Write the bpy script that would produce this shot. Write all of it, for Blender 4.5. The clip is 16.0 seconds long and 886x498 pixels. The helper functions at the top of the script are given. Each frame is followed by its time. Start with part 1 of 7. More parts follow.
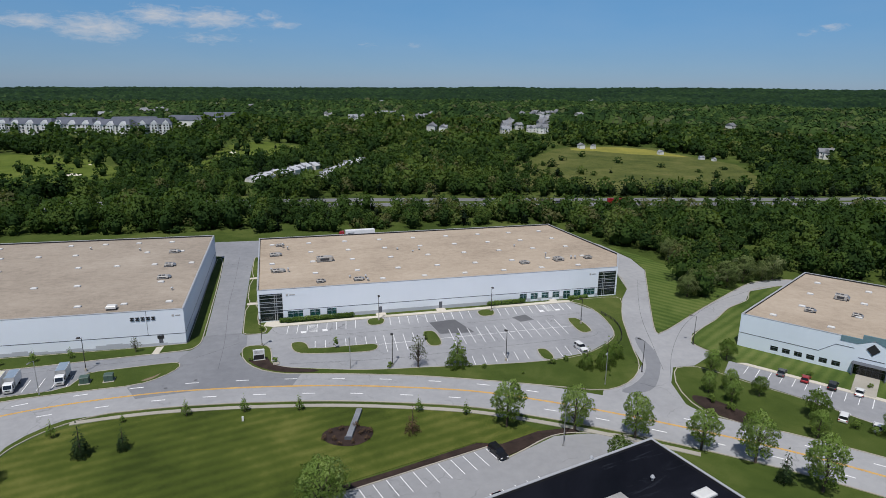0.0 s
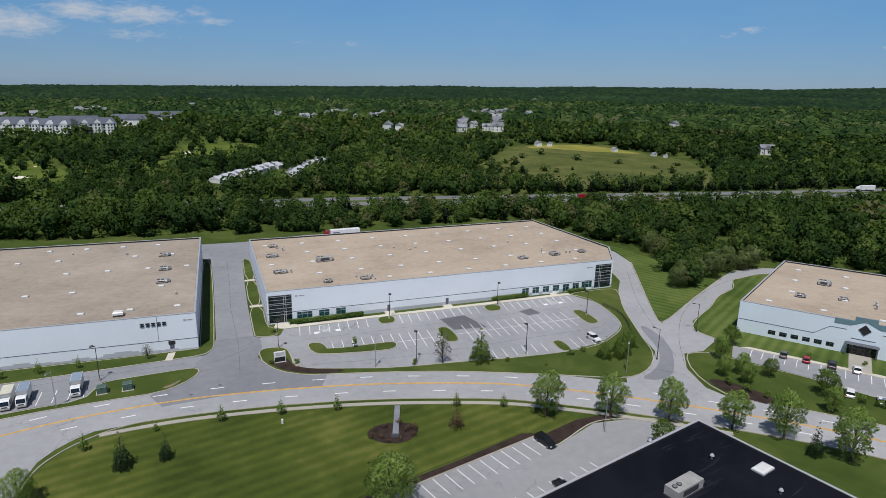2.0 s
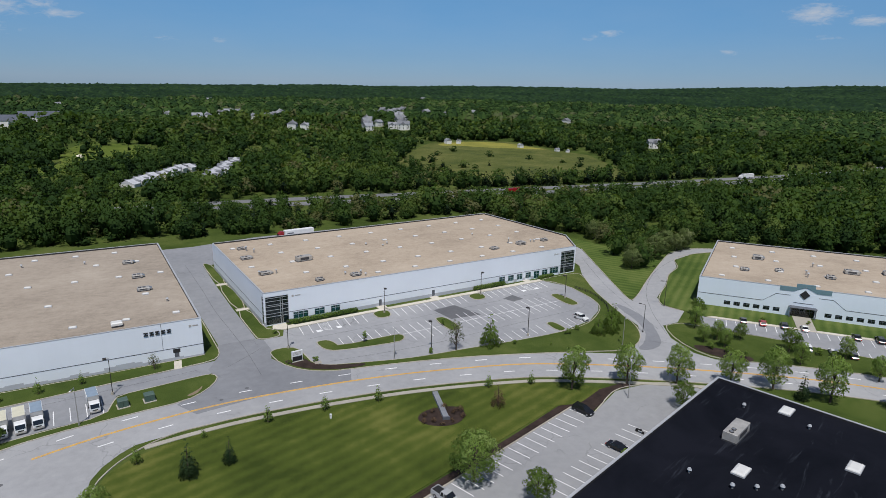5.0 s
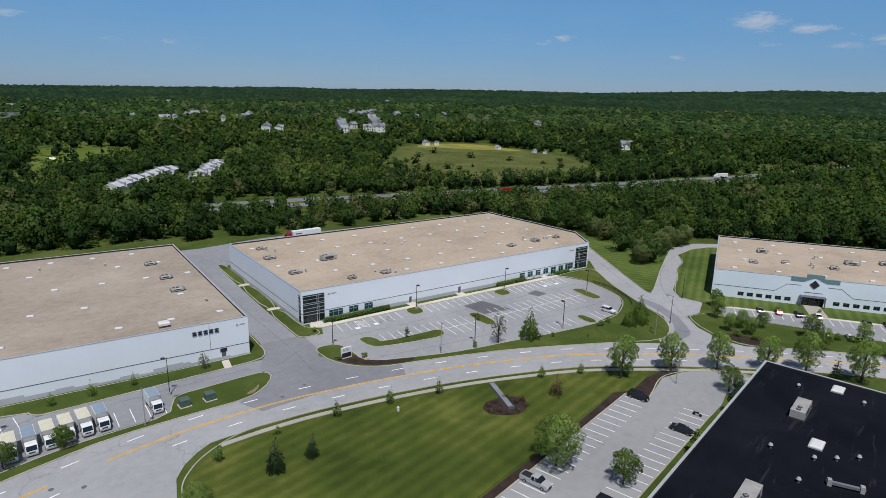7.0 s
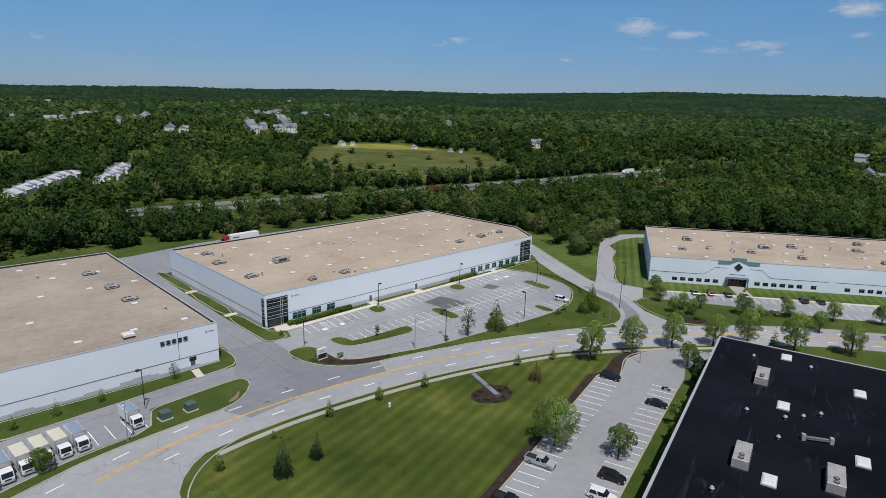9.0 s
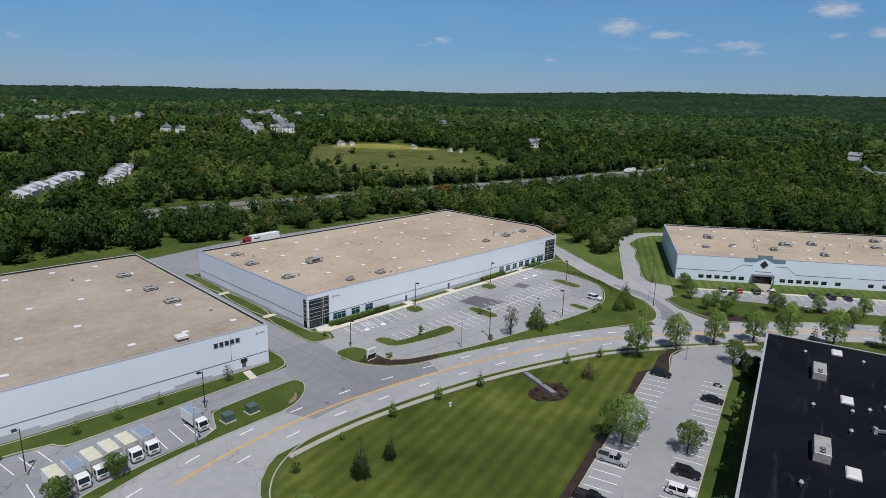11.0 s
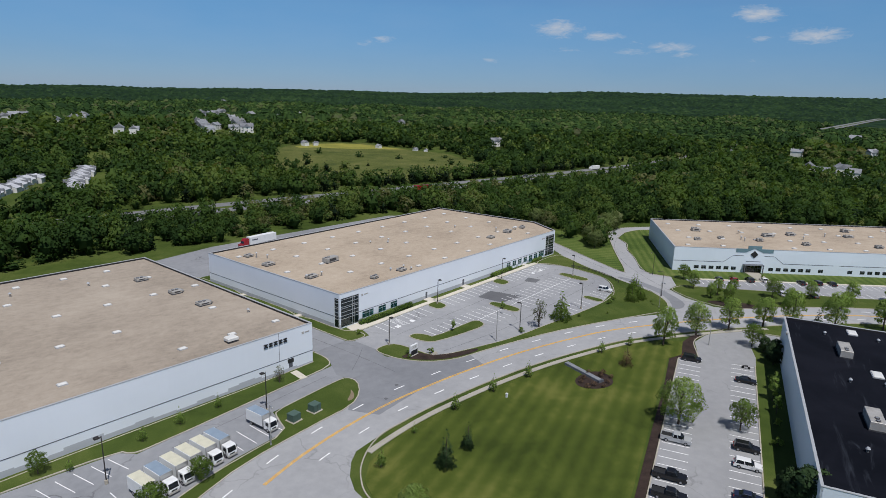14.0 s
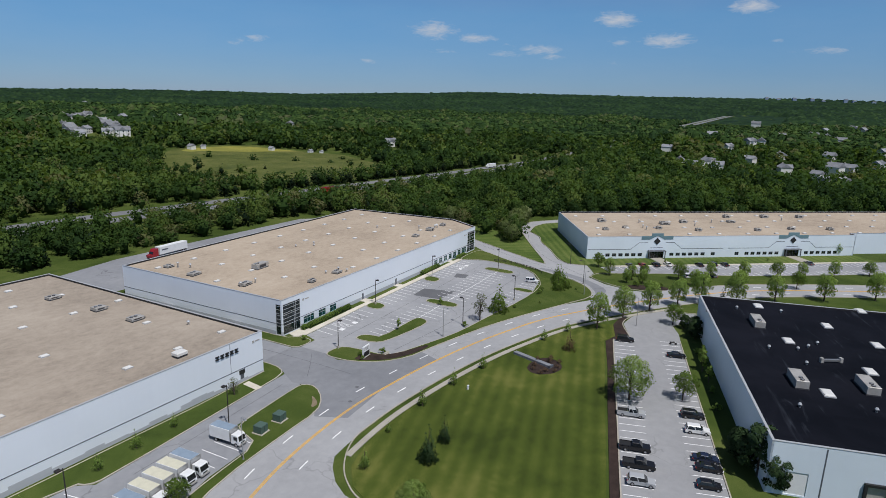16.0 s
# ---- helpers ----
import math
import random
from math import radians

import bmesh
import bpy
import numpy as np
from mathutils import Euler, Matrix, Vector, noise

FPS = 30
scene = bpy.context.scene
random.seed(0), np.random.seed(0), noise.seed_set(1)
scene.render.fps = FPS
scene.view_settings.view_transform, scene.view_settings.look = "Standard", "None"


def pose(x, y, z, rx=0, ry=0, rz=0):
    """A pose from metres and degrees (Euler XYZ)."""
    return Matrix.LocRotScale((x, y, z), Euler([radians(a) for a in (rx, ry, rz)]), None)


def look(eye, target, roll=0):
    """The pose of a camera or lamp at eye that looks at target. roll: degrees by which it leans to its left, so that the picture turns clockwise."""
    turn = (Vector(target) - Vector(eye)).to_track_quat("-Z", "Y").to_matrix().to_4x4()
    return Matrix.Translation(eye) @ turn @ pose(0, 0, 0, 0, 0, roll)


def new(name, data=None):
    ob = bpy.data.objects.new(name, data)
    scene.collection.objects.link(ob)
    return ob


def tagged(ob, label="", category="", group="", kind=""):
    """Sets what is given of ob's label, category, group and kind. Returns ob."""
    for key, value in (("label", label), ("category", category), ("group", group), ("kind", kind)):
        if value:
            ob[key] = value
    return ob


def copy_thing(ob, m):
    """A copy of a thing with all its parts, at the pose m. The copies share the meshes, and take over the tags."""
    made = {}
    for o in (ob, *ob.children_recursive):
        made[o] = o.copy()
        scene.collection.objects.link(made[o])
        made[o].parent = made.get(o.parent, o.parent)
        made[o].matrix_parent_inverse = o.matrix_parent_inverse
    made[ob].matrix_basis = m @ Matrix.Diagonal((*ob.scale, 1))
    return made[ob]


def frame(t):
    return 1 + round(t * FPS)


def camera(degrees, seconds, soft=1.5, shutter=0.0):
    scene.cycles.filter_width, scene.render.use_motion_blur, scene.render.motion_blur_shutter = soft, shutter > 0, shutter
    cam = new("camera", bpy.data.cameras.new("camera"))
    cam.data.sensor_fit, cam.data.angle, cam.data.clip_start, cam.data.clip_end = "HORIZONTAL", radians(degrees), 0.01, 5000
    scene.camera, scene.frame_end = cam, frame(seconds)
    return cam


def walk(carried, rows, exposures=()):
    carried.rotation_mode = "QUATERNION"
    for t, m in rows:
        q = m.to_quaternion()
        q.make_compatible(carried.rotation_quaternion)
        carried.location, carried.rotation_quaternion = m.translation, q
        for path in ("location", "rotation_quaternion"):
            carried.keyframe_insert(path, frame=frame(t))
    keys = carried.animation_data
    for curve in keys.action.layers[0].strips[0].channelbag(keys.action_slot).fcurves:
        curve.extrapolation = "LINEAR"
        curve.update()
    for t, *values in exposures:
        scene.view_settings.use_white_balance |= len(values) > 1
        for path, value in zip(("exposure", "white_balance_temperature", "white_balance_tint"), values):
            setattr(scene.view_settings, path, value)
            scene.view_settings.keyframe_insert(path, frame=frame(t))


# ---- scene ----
cam = camera(71.4, 16.0, soft=0.85)

PATH = [
    (0, (8.047, -182.893, 71.026), (8.551, -181.029, 70.504), 0.7),
    (0.5, (3.348, -181.456, 70.953), (3.887, -179.603, 70.429), 0.6),
    (1, (-1.809, -180.198, 70.826), (-1.247, -178.351, 70.303), 0.7),
    (1.5, (-6.559, -179.203, 70.552), (-5.96, -177.368, 70.029), 0.8),
    (2, (-12.072, -178.122, 70.521), (-11.389, -176.316, 69.998), 0.9),
    (2.5, (-17.553, -176.915, 70.373), (-16.823, -175.128, 69.851), 0.9),
    (3, (-23.015, -175.605, 70.135), (-22.235, -173.839, 69.614), 1.1),
    (3.5, (-28.396, -174.465, 70.044), (-27.565, -172.722, 69.524), 1.1),
    (4, (-33.934, -173.131, 69.994), (-33.037, -171.42, 69.475), 1.2),
    (4.2, (-36.015, -172.629, 70.069), (-35.082, -170.938, 69.549), 1.1),
    (6.5, (-60.19, -162.543, 68.492), (-59.108, -160.94, 67.982), 1.5),
    (7, (-65.086, -160.09, 68.053), (-63.957, -158.519, 67.546), 1.4),
    (7.5, (-69.505, -158.103, 67.731), (-68.322, -156.571, 67.227), 1.6),
    (8, (-73.408, -155.902, 67.537), (-72.14, -154.439, 67.035), 1.6),
    (10.5, (-89.027, -142.465, 66.635), (-87.631, -141.122, 66.139), 1.6),
    (11, (-91.699, -139.533, 66.579), (-90.299, -138.194, 66.082), 1.6),
    (11.5, (-94.589, -136.736, 66.468), (-93.189, -135.399, 65.97), 1.7),
    (12, (-97.556, -133.923, 66.394), (-96.153, -132.588, 65.895), 1.7),
    (12.5, (-100.537, -131.423, 66.216), (-99.119, -130.104, 65.717), 1.6),
    (13, (-103.776, -128.74, 65.99), (-102.328, -127.453, 65.494), 1.6),
    (13.5, (-106.855, -126.091, 65.789), (-105.377, -124.837, 65.295), 1.7),
    (14, (-109.861, -123.479, 65.698), (-108.343, -122.274, 65.205), 1.7),
    (14.5, (-112.603, -120.773, 65.561), (-111.028, -119.642, 65.071), 1.6),
    (15, (-115.318, -117.876, 65.375), (-113.681, -116.835, 64.89), 1.7),
    (15.5, (-117.726, -114.722, 65.226), (-116.04, -113.76, 64.744), 1.7),
    (16, (-119.725, -111.557, 65.022), (-118.006, -110.656, 64.541), 1.6),
]
walk(cam, [(t, look(eye, target, roll)) for t, eye, target, roll in PATH])


# ---- world, sun ----
SUN_WAY = Vector((0.27, 0.45, -1.0)).normalized()
sun = new("sun", bpy.data.lights.new("sun", "SUN"))
sun.data.energy, sun.data.angle, sun.data.color = 4.0, radians(0.53), (1.0, 0.975, 0.955)
sun.matrix_world = look(-SUN_WAY * 100, (0, 0, 0))

world = bpy.data.worlds.new("sky")
scene.world = world
world.use_nodes = True
scene.view_settings.exposure = 0.0


class Nodes:
    """Short hand for building node trees."""

    def __init__(self, tree):
        self.tree = tree
        tree.nodes.clear()

    def n(self, kind, **values):
        node = self.tree.nodes.new(kind)
        for k, v in values.items():
            self.put(node, k.replace("_", " "), v)
        return node

    def put(self, node, key, v):
        sock = node.inputs[int(key[1:])] if key[0] == "i" and key[1:].isdigit() else node.inputs[key]
        if isinstance(v, bpy.types.NodeSocket):
            self.tree.links.new(v, sock)
        elif isinstance(v, bpy.types.Node):
            self.tree.links.new(v.outputs[0], sock)
        else:
            sock.default_value = v

    def math(self, op, a, b=0.0, c=0.0):
        node = self.n("ShaderNodeMath", i0=a, i1=b, i2=c)
        node.operation = op
        return node.outputs[0]

    def mix(self, fac, a, b, blend="MIX"):
        node = self.n("ShaderNodeMix")
        node.data_type, node.blend_type = "RGBA", blend
        for key, v in ((0, fac), (6, a), (7, b)):
            self.put(node, "i%d" % key, v)
        return node.outputs[2]

    def ramp(self, fac, stops):
        node = self.n("ShaderNodeValToRGB", i0=fac)
        els = node.color_ramp.elements
        while len(els) < len(stops):
            els.new(0.5)
        for e, (p, c) in zip(els, stops):
            e.position, e.color = p, (*c, 1) if len(c) == 3 else c
        return node.outputs[0]

    def noise(self, vec, scale, detail=3.0, rough=0.55, distort=0.0):
        return self.n("ShaderNodeTexNoise", Vector=vec, Scale=scale, Detail=detail, Roughness=rough, Distortion=distort).outputs[0]


def build_sky():
    g = Nodes(world.node_tree)
    sky = g.n("ShaderNodeTexSky")
    sky.sky_type, sky.sun_disc, sky.sun_elevation, sky.sun_rotation = "NISHITA", False, radians(62), radians(211)
    sky.altitude, sky.air_density, sky.dust_density, sky.ozone_density = 1200.0, 1.0, 0.0, 6.0
    way = g.n("ShaderNodeTexCoord").outputs["Generated"]
    xyz = g.n("ShaderNodeSeparateXYZ", Vector=way)
    az = g.math("ARCTAN2", xyz.outputs[0], xyz.outputs[1])
    el = g.math("ARCSINE", xyz.outputs[2])
    # clear spring air: the pale horizon stays blue
    low = g.n("ShaderNodeMapRange", Value=el, From_Min=0.0, From_Max=0.35).outputs[0]
    tinted = g.mix(1.0, sky.outputs[0], g.ramp(low, ((0.0, (0.52, 0.73, 1.17)), (0.12, (0.59, 0.84, 1.20)), (0.35, (0.72, 1.14, 1.39)), (0.6, (0.86, 1.12, 1.38)), (1.0, (1.0, 1.0, 1.05)))), "MULTIPLY")
    flat = g.n("ShaderNodeCombineXYZ", X=g.math("MULTIPLY", az, 1.0), Y=g.math("MULTIPLY", el, 3.2)).outputs[0]
    puff = g.noise(flat, 55.0, 8.0, 0.66, 0.6)
    # fair-weather clouds: azimuth, elevation, half width, half height (degrees), density
    clouds = ((-17.4, 4.04, 1.98, 0.43, 0.9), (-13.0, 3.8, 2.56, 0.78, 1), (-8.6, 4.88, 1.94, 0.59, 1), (-4.4, 4.82, 2.49, 0.61, 1), (-4.8, 3.28, 2.39, 0.4, 0.6), (-0.2, 5.2, 1.09, 0.4, 0.6), (1.1, 4.54, 1.15, 0.31, 0.75), (8.3, 3.15, 1.1, 0.33, 0.35), (12.4, 3.07, 0.55, 0.19, 0.6), (44.1, 3.94, 0.77, 0.33, 0.5),
              (-12.3, 2.76, 2.9, 0.46, 0.3), (45.7, 4.37, 0.75, 0.27, 0.7), (61.0, 5.61, 1.44, 0.56, 0.9), (61.3, 4.87, 0.75, 0.19, 0.5), (64.8, 5.0, 1.34, 0.33, 0.8), (67.2, 3.78, 1.36, 0.28, 0.5), (70.4, 4.17, 1.62, 0.33, 0.8), (71.6, 3.62, 1.08, 0.23, 0.6), (55.2, 2.85, 0.82, 0.22, 0.55), (61.8, 3.87, 1.25, 0.21, 0.45),
              (76.7, 6.64, 1.32, 0.46, 1), (77.2, 4.83, 0.64, 0.27, 0.6), (76.8, 3.16, 0.58, 0.21, 0.4), (80.9, 5.01, 1.65, 0.44, 0.9), (87.0, 7.52, 1.36, 0.41, 1), (89.1, 4.92, 0.46, 0.19, 0.6), (92.7, 4.16, 1.59, 0.24, 0.6), (67.6, 4.59, 0.61, 0.23, 0.4))
    total = None
    for a, e, w, h, d in clouds:
        dx = g.math("DIVIDE", g.math("SUBTRACT", az, radians(a)), radians(w * 1.35))
        dy = g.math("DIVIDE", g.math("SUBTRACT", el, radians(e)), radians(h * 1.4))
        r2 = g.math("ADD", g.math("MULTIPLY", dx, dx), g.math("MULTIPLY", dy, dy))
        one = g.math("MULTIPLY", g.math("EXPONENT", g.math("MULTIPLY", r2, -1.0)), d)
        total = one if total is None else g.math("MAXIMUM", total, one)
    veil = g.math("MULTIPLY", g.noise(flat, 5.0, 5.0, 0.6), 0.12)
    cover = g.n("ShaderNodeMapRange", Value=g.math("ADD", g.math("MULTIPLY", total, 0.6), g.math("MULTIPLY", puff, 0.85)),
                From_Min=0.62, From_Max=1.12).outputs[0]
    cover = g.math("MULTIPLY", cover, 0.8)
    body = g.mix(g.math("MINIMUM", g.math("ADD", cover, veil), 1.0), tinted, (9.0, 9.4, 10.2, 1))
    back = g.n("ShaderNodeBackground", Color=body, Strength=0.058)
    g.n("ShaderNodeOutputWorld", Surface=back)


build_sky()


# ---- materials ----
def material(name, build, rough=0.8, metal=0.0, spec=0.3):
    m = bpy.data.materials.new(name)
    m.use_nodes = True
    g = Nodes(m.node_tree)
    bsdf = g.n("ShaderNodeBsdfPrincipled", Roughness=rough, Metallic=metal)
    bsdf.inputs["Specular IOR Level"].default_value = spec
    where = g.n("ShaderNodeTexCoord").outputs["Object"]
    out = g.n("ShaderNodeOutputMaterial", Surface=bsdf)
    build(g, where, bsdf, out)
    return m


def bump(g, bsdf, height, strength, distance):
    g.put(bsdf, "Normal", g.n("ShaderNodeBump", Strength=strength, Distance=distance, Height=height).outputs[0])


def mottled(name, dark, light, big, small, rough=0.85, relief=0.0, metal=0.0, spec=0.3, own=0.0):
    """Two colours mixed by a coarse and a fine noise; own: brightness change from object to object."""
    def build(g, where, bsdf, out):
        a, b = g.noise(where, big, 4.0, 0.6), g.noise(where, small, 4.0, 0.65)
        f = g.math("ADD", g.math("MULTIPLY", a, 0.6), g.math("MULTIPLY", b, 0.4))
        col = g.ramp(f, ((0.36, dark), (0.64, light)))
        if own:
            r = g.n("ShaderNodeObjectInfo").outputs["Random"]
            col = g.mix(1.0, col, g.ramp(r, ((0.0, (1 - own,) * 3), (1.0, (1.0,) * 3))), "MULTIPLY")
        g.put(bsdf, "Base Color", col)
        if relief:
            bump(g, bsdf, b, 0.6, relief)
    return material(name, build, rough, metal, spec)


def plain(name, color, rough=0.5, metal=0.0, spec=0.4, wear=0.12):
    c2 = tuple(c * (1 - wear) for c in color)
    return mottled(name, c2, color, 0.7, 9.0, rough, 0.0, metal, spec)


def asphalt(name, dark, light, cracks=0.5):
    def build(g, where, bsdf, out):
        big, mid, fine = g.noise(where, 0.035, 5.0, 0.6), g.noise(where, 0.5, 4.0, 0.6), g.noise(where, 14.0, 2.0)
        f = g.math("ADD", g.math("MULTIPLY", big, 0.55), g.math("ADD", g.math("MULTIPLY", mid, 0.3), g.math("MULTIPLY", fine, 0.15)))
        col = g.ramp(f, ((0.38, dark), (0.62, light)))
        shift = g.n("ShaderNodeVectorMath", i0=g.n("ShaderNodeTexNoise", Vector=where, Scale=0.25, Detail=4.0).outputs[1], i3=5.0)
        shift.operation = "SCALE"
        warp = g.n("ShaderNodeVectorMath", i0=where, i1=shift.outputs[0])
        cells = g.n("ShaderNodeTexVoronoi", Vector=warp.outputs[0], Scale=0.07)
        cells.feature = "DISTANCE_TO_EDGE"
        cell = cells.outputs[0]
        line = g.n("ShaderNodeMapRange", Value=cell, From_Min=0.0, From_Max=0.012, To_Min=1.0, To_Max=0.0).outputs[0]
        seen = g.n("ShaderNodeMapRange", Value=g.noise(where, 0.06, 3.0), From_Min=0.5, From_Max=0.62).outputs[0]
        col = g.mix(g.math("MULTIPLY", g.math("MULTIPLY", line, seen), cracks), col, (0.06, 0.06, 0.065, 1))
        g.put(bsdf, "Base Color", col)
        bump(g, bsdf, fine, 0.4, 0.01)
    return material(name, build, 0.9, 0.0, 0.2)


def grass(name, dark, mid, light, stripes=0.0, turn=0.0, period=3.0):
    def build(g, where, bsdf, out):
        big, med, fine = g.noise(where, 0.03, 5.0, 0.6), g.noise(g.n("ShaderNodeMapping", Vector=where, Rotation=(0.6, 0.5, 0.66)).outputs[0], 0.14, 5.0, 0.62, 0.8), g.noise(where, 6.0, 3.0, 0.7)
        f = g.math("ADD", g.math("MULTIPLY", big, 0.5), g.math("ADD", g.math("MULTIPLY", med, 0.22), g.math("MULTIPLY", fine, 0.28)))
        if stripes:
            m = g.n("ShaderNodeMapping", Vector=where, Rotation=(0, 0, radians(turn))).outputs[0]
            bands = g.n("ShaderNodeTexWave", Vector=m, Scale=0.314 / period, Distortion=0.12, Detail=1.0, Detail_Scale=0.4)
            bands.wave_type, bands.bands_direction = "BANDS", "Y"
            w = bands.outputs[1]
            f = g.math("ADD", f, g.math("MULTIPLY", g.math("SUBTRACT", w, 0.5), stripes))
        g.put(bsdf, "Base Color", g.ramp(f, ((0.38, dark), (0.5, mid), (0.64, light))))
        bump(g, bsdf, fine, 0.8, 0.05)
    return material(name, build, 0.95, 0.0, 0.1)


def foliage(name, dark, mid, light, cell=0.11, through_light=0.42):
    def build(g, where, bsdf, out):
        isl = g.n("ShaderNodeNewGeometry").outputs["Random Per Island"]
        tree = g.n("ShaderNodeTexVoronoi", Vector=where, Scale=cell).outputs[1]
        tone = g.n("ShaderNodeSeparateColor", Color=tree).outputs[0]
        wide = g.noise(where, 0.012, 4.0, 0.6)
        f = g.math("ADD", g.math("MULTIPLY", tone, 0.42), g.math("ADD", g.math("MULTIPLY", wide, 0.44), g.math("MULTIPLY", isl, 0.14)))
        col = g.ramp(f, ((0.25, dark), (0.5, mid), (0.78, light)))
        g.put(bsdf, "Base Color", col)
        lit = g.n("ShaderNodeBsdfTranslucent", Color=g.mix(1.0, col, (1.0, 1.0, 0.55, 1), "MULTIPLY"))
        both = g.n("ShaderNodeMixShader", Fac=through_light, i1=bsdf, i2=lit)
        g.put(out, "Surface", both.outputs[0])
    return material(name, build, 0.75, 0.0, 0.15)


def woodland(name, stops, through_light, grain):
    """Leaves of a whole wood: each tree has its own tone, from dark to yellow-green."""
    def build(g, where, bsdf, out):
        kind = g.n("ShaderNodeAttribute")
        kind.attribute_name = "tone"
        isl = g.n("ShaderNodeNewGeometry").outputs["Random Per Island"]
        leafy = g.noise(where, 0.9, 3.0, 0.7)
        f = g.math("ADD", kind.outputs["Fac"], g.math("ADD", g.math("MULTIPLY", g.math("SUBTRACT", isl, 0.5), grain), g.math("MULTIPLY", g.math("SUBTRACT", leafy, 0.5), grain * 1.4)))
        col = g.ramp(f, stops)
        g.put(bsdf, "Base Color", col)
        lit = g.n("ShaderNodeBsdfTranslucent", Color=g.mix(1.0, col, (1.0, 1.0, 0.55, 1), "MULTIPLY"))
        both = g.n("ShaderNodeMixShader", Fac=through_light, i1=bsdf, i2=lit)
        g.put(out, "Surface", both.outputs[0])
    return material(name, build, 0.8, 0.0, 0.08)


def glass(name, color, rough=0.04):
    def build(g, where, bsdf, out):
        bsdf.inputs["Transmission Weight"].default_value = 0.85
        g.put(bsdf, "Base Color", g.mix(g.noise(where, 0.4, 2.0), (*color, 1), (*[c * 0.7 for c in color], 1)))
    return material(name, build, rough, 0.0, 0.5)


def wall_paint(name, dark, light):
    def build(g, where, bsdf, out):
        a, b = g.noise(where, 0.05, 4.0), g.noise(where, 5.0, 4.0, 0.7)
        m = g.n("ShaderNodeMapping", Vector=where, Scale=(0.8, 0.8, 0.07)).outputs[0]
        runs = g.noise(m, 1.4, 4.0, 0.6)
        f = g.math("ADD", g.math("MULTIPLY", a, 0.7), g.math("ADD", g.math("MULTIPLY", runs, 0.12), g.math("MULTIPLY", b, 0.18)))
        g.put(bsdf, "Base Color", g.ramp(f, ((0.35, dark), (0.6, light))))
        bump(g, bsdf, b, 0.3, 0.01)
    return material(name, build, 0.75, 0.0, 0.25)


def gravel_roof(name, dark, mid, light):
    def build(g, where, bsdf, out):
        m = g.n("ShaderNodeMapping", Vector=where, Scale=(0.7, 1.0, 1.0)).outputs[0]
        big, med, fine = g.noise(m, 0.05, 5.0, 0.65), g.noise(m, 0.6, 7.0, 0.75, 0.3), g.noise(where, 6.0, 3.0)
        f = g.math("ADD", g.math("MULTIPLY", big, 0.4), g.math("ADD", g.math("MULTIPLY", med, 0.36), g.math("MULTIPLY", fine, 0.24)))
        g.put(bsdf, "Base Color", g.ramp(f, ((0.34, dark), (0.5, mid), (0.68, light))))
        bump(g, bsdf, fine, 0.5, 0.02)
    return material(name, build, 0.95, 0.0, 0.1)


def black_roof(name):
    def build(g, where, bsdf, out):
        big, fine = g.noise(where, 0.06, 5.0, 0.65, 0.8), g.noise(where, 3.0, 3.0)
        streak = g.n("ShaderNodeMapping", Vector=where, Rotation=(0, 0, radians(-20)), Scale=(0.05, 0.35, 1)).outputs[0]
        s = g.n("ShaderNodeMapRange", Value=g.noise(streak, 1.0, 6.0, 0.65, 1.5), From_Min=0.6, From_Max=0.78).outputs[0]
        col = g.ramp(big, ((0.35, (0.004, 0.005, 0.008)), (0.65, (0.009, 0.010, 0.015))))
        g.put(bsdf, "Base Color", g.mix(g.math("MULTIPLY", s, 0.45), col, (0.07, 0.08, 0.1, 1)))
        bump(g, bsdf, fine, 0.3, 0.01)
    return material(name, build, 0.9, 0.0, 0.06)


M_ROAD = asphalt("aged_asphalt", (0.275, 0.278, 0.285), (0.36, 0.362, 0.368), 0.3)
M_DRIVE = asphalt("drive_asphalt", (0.20, 0.207, 0.222), (0.275, 0.282, 0.297), 0.6)
M_LOT = asphalt("lot_asphalt", (0.235, 0.240, 0.252), (0.325, 0.329, 0.338), 0.5)
M_HIGHWAY = asphalt("highway_asphalt", (0.140, 0.143, 0.150), (0.195, 0.198, 0.205), 0.35)
M_NEARLOT = asphalt("pale_lot_asphalt", (0.240, 0.243, 0.251), (0.310, 0.312, 0.318), 0.35)
M_PATCH = asphalt("new_asphalt", (0.105, 0.107, 0.115), (0.14, 0.142, 0.15), 0.2)
M_MID = asphalt("junction_asphalt", (0.175, 0.181, 0.195), (0.235, 0.242, 0.256), 0.5)
M_KERB = mottled("kerb_concrete", (0.30, 0.275, 0.225), (0.44, 0.405, 0.34), 0.15, 3.0, 0.9, 0.01)
M_WALK = mottled("walk_concrete", (0.46, 0.42, 0.35), (0.62, 0.58, 0.50), 0.12, 3.0, 0.9, 0.01)
M_SIDEWALK = mottled("sidewalk_concrete", (0.30, 0.28, 0.235), (0.40, 0.375, 0.325), 0.12, 3.0, 0.9, 0.01)
M_WHITE_LINE = mottled("white_road_paint", (0.62, 0.62, 0.62), (0.85, 0.85, 0.85), 0.6, 7.0, 0.8)
M_YELLOW_LINE = mottled("yellow_road_paint", (0.55, 0.30, 0.06), (0.72, 0.43, 0.10), 0.5, 6.0, 0.8)
M_GRASS = grass("grass", (0.031, 0.051, 0.010), (0.057, 0.084, 0.017), (0.112, 0.130, 0.037))
M_LAWN = grass("mown_lawn", (0.033, 0.049, 0.009), (0.064, 0.087, 0.015), (0.145, 0.148, 0.038), 0.055, -14.0, 3.1)
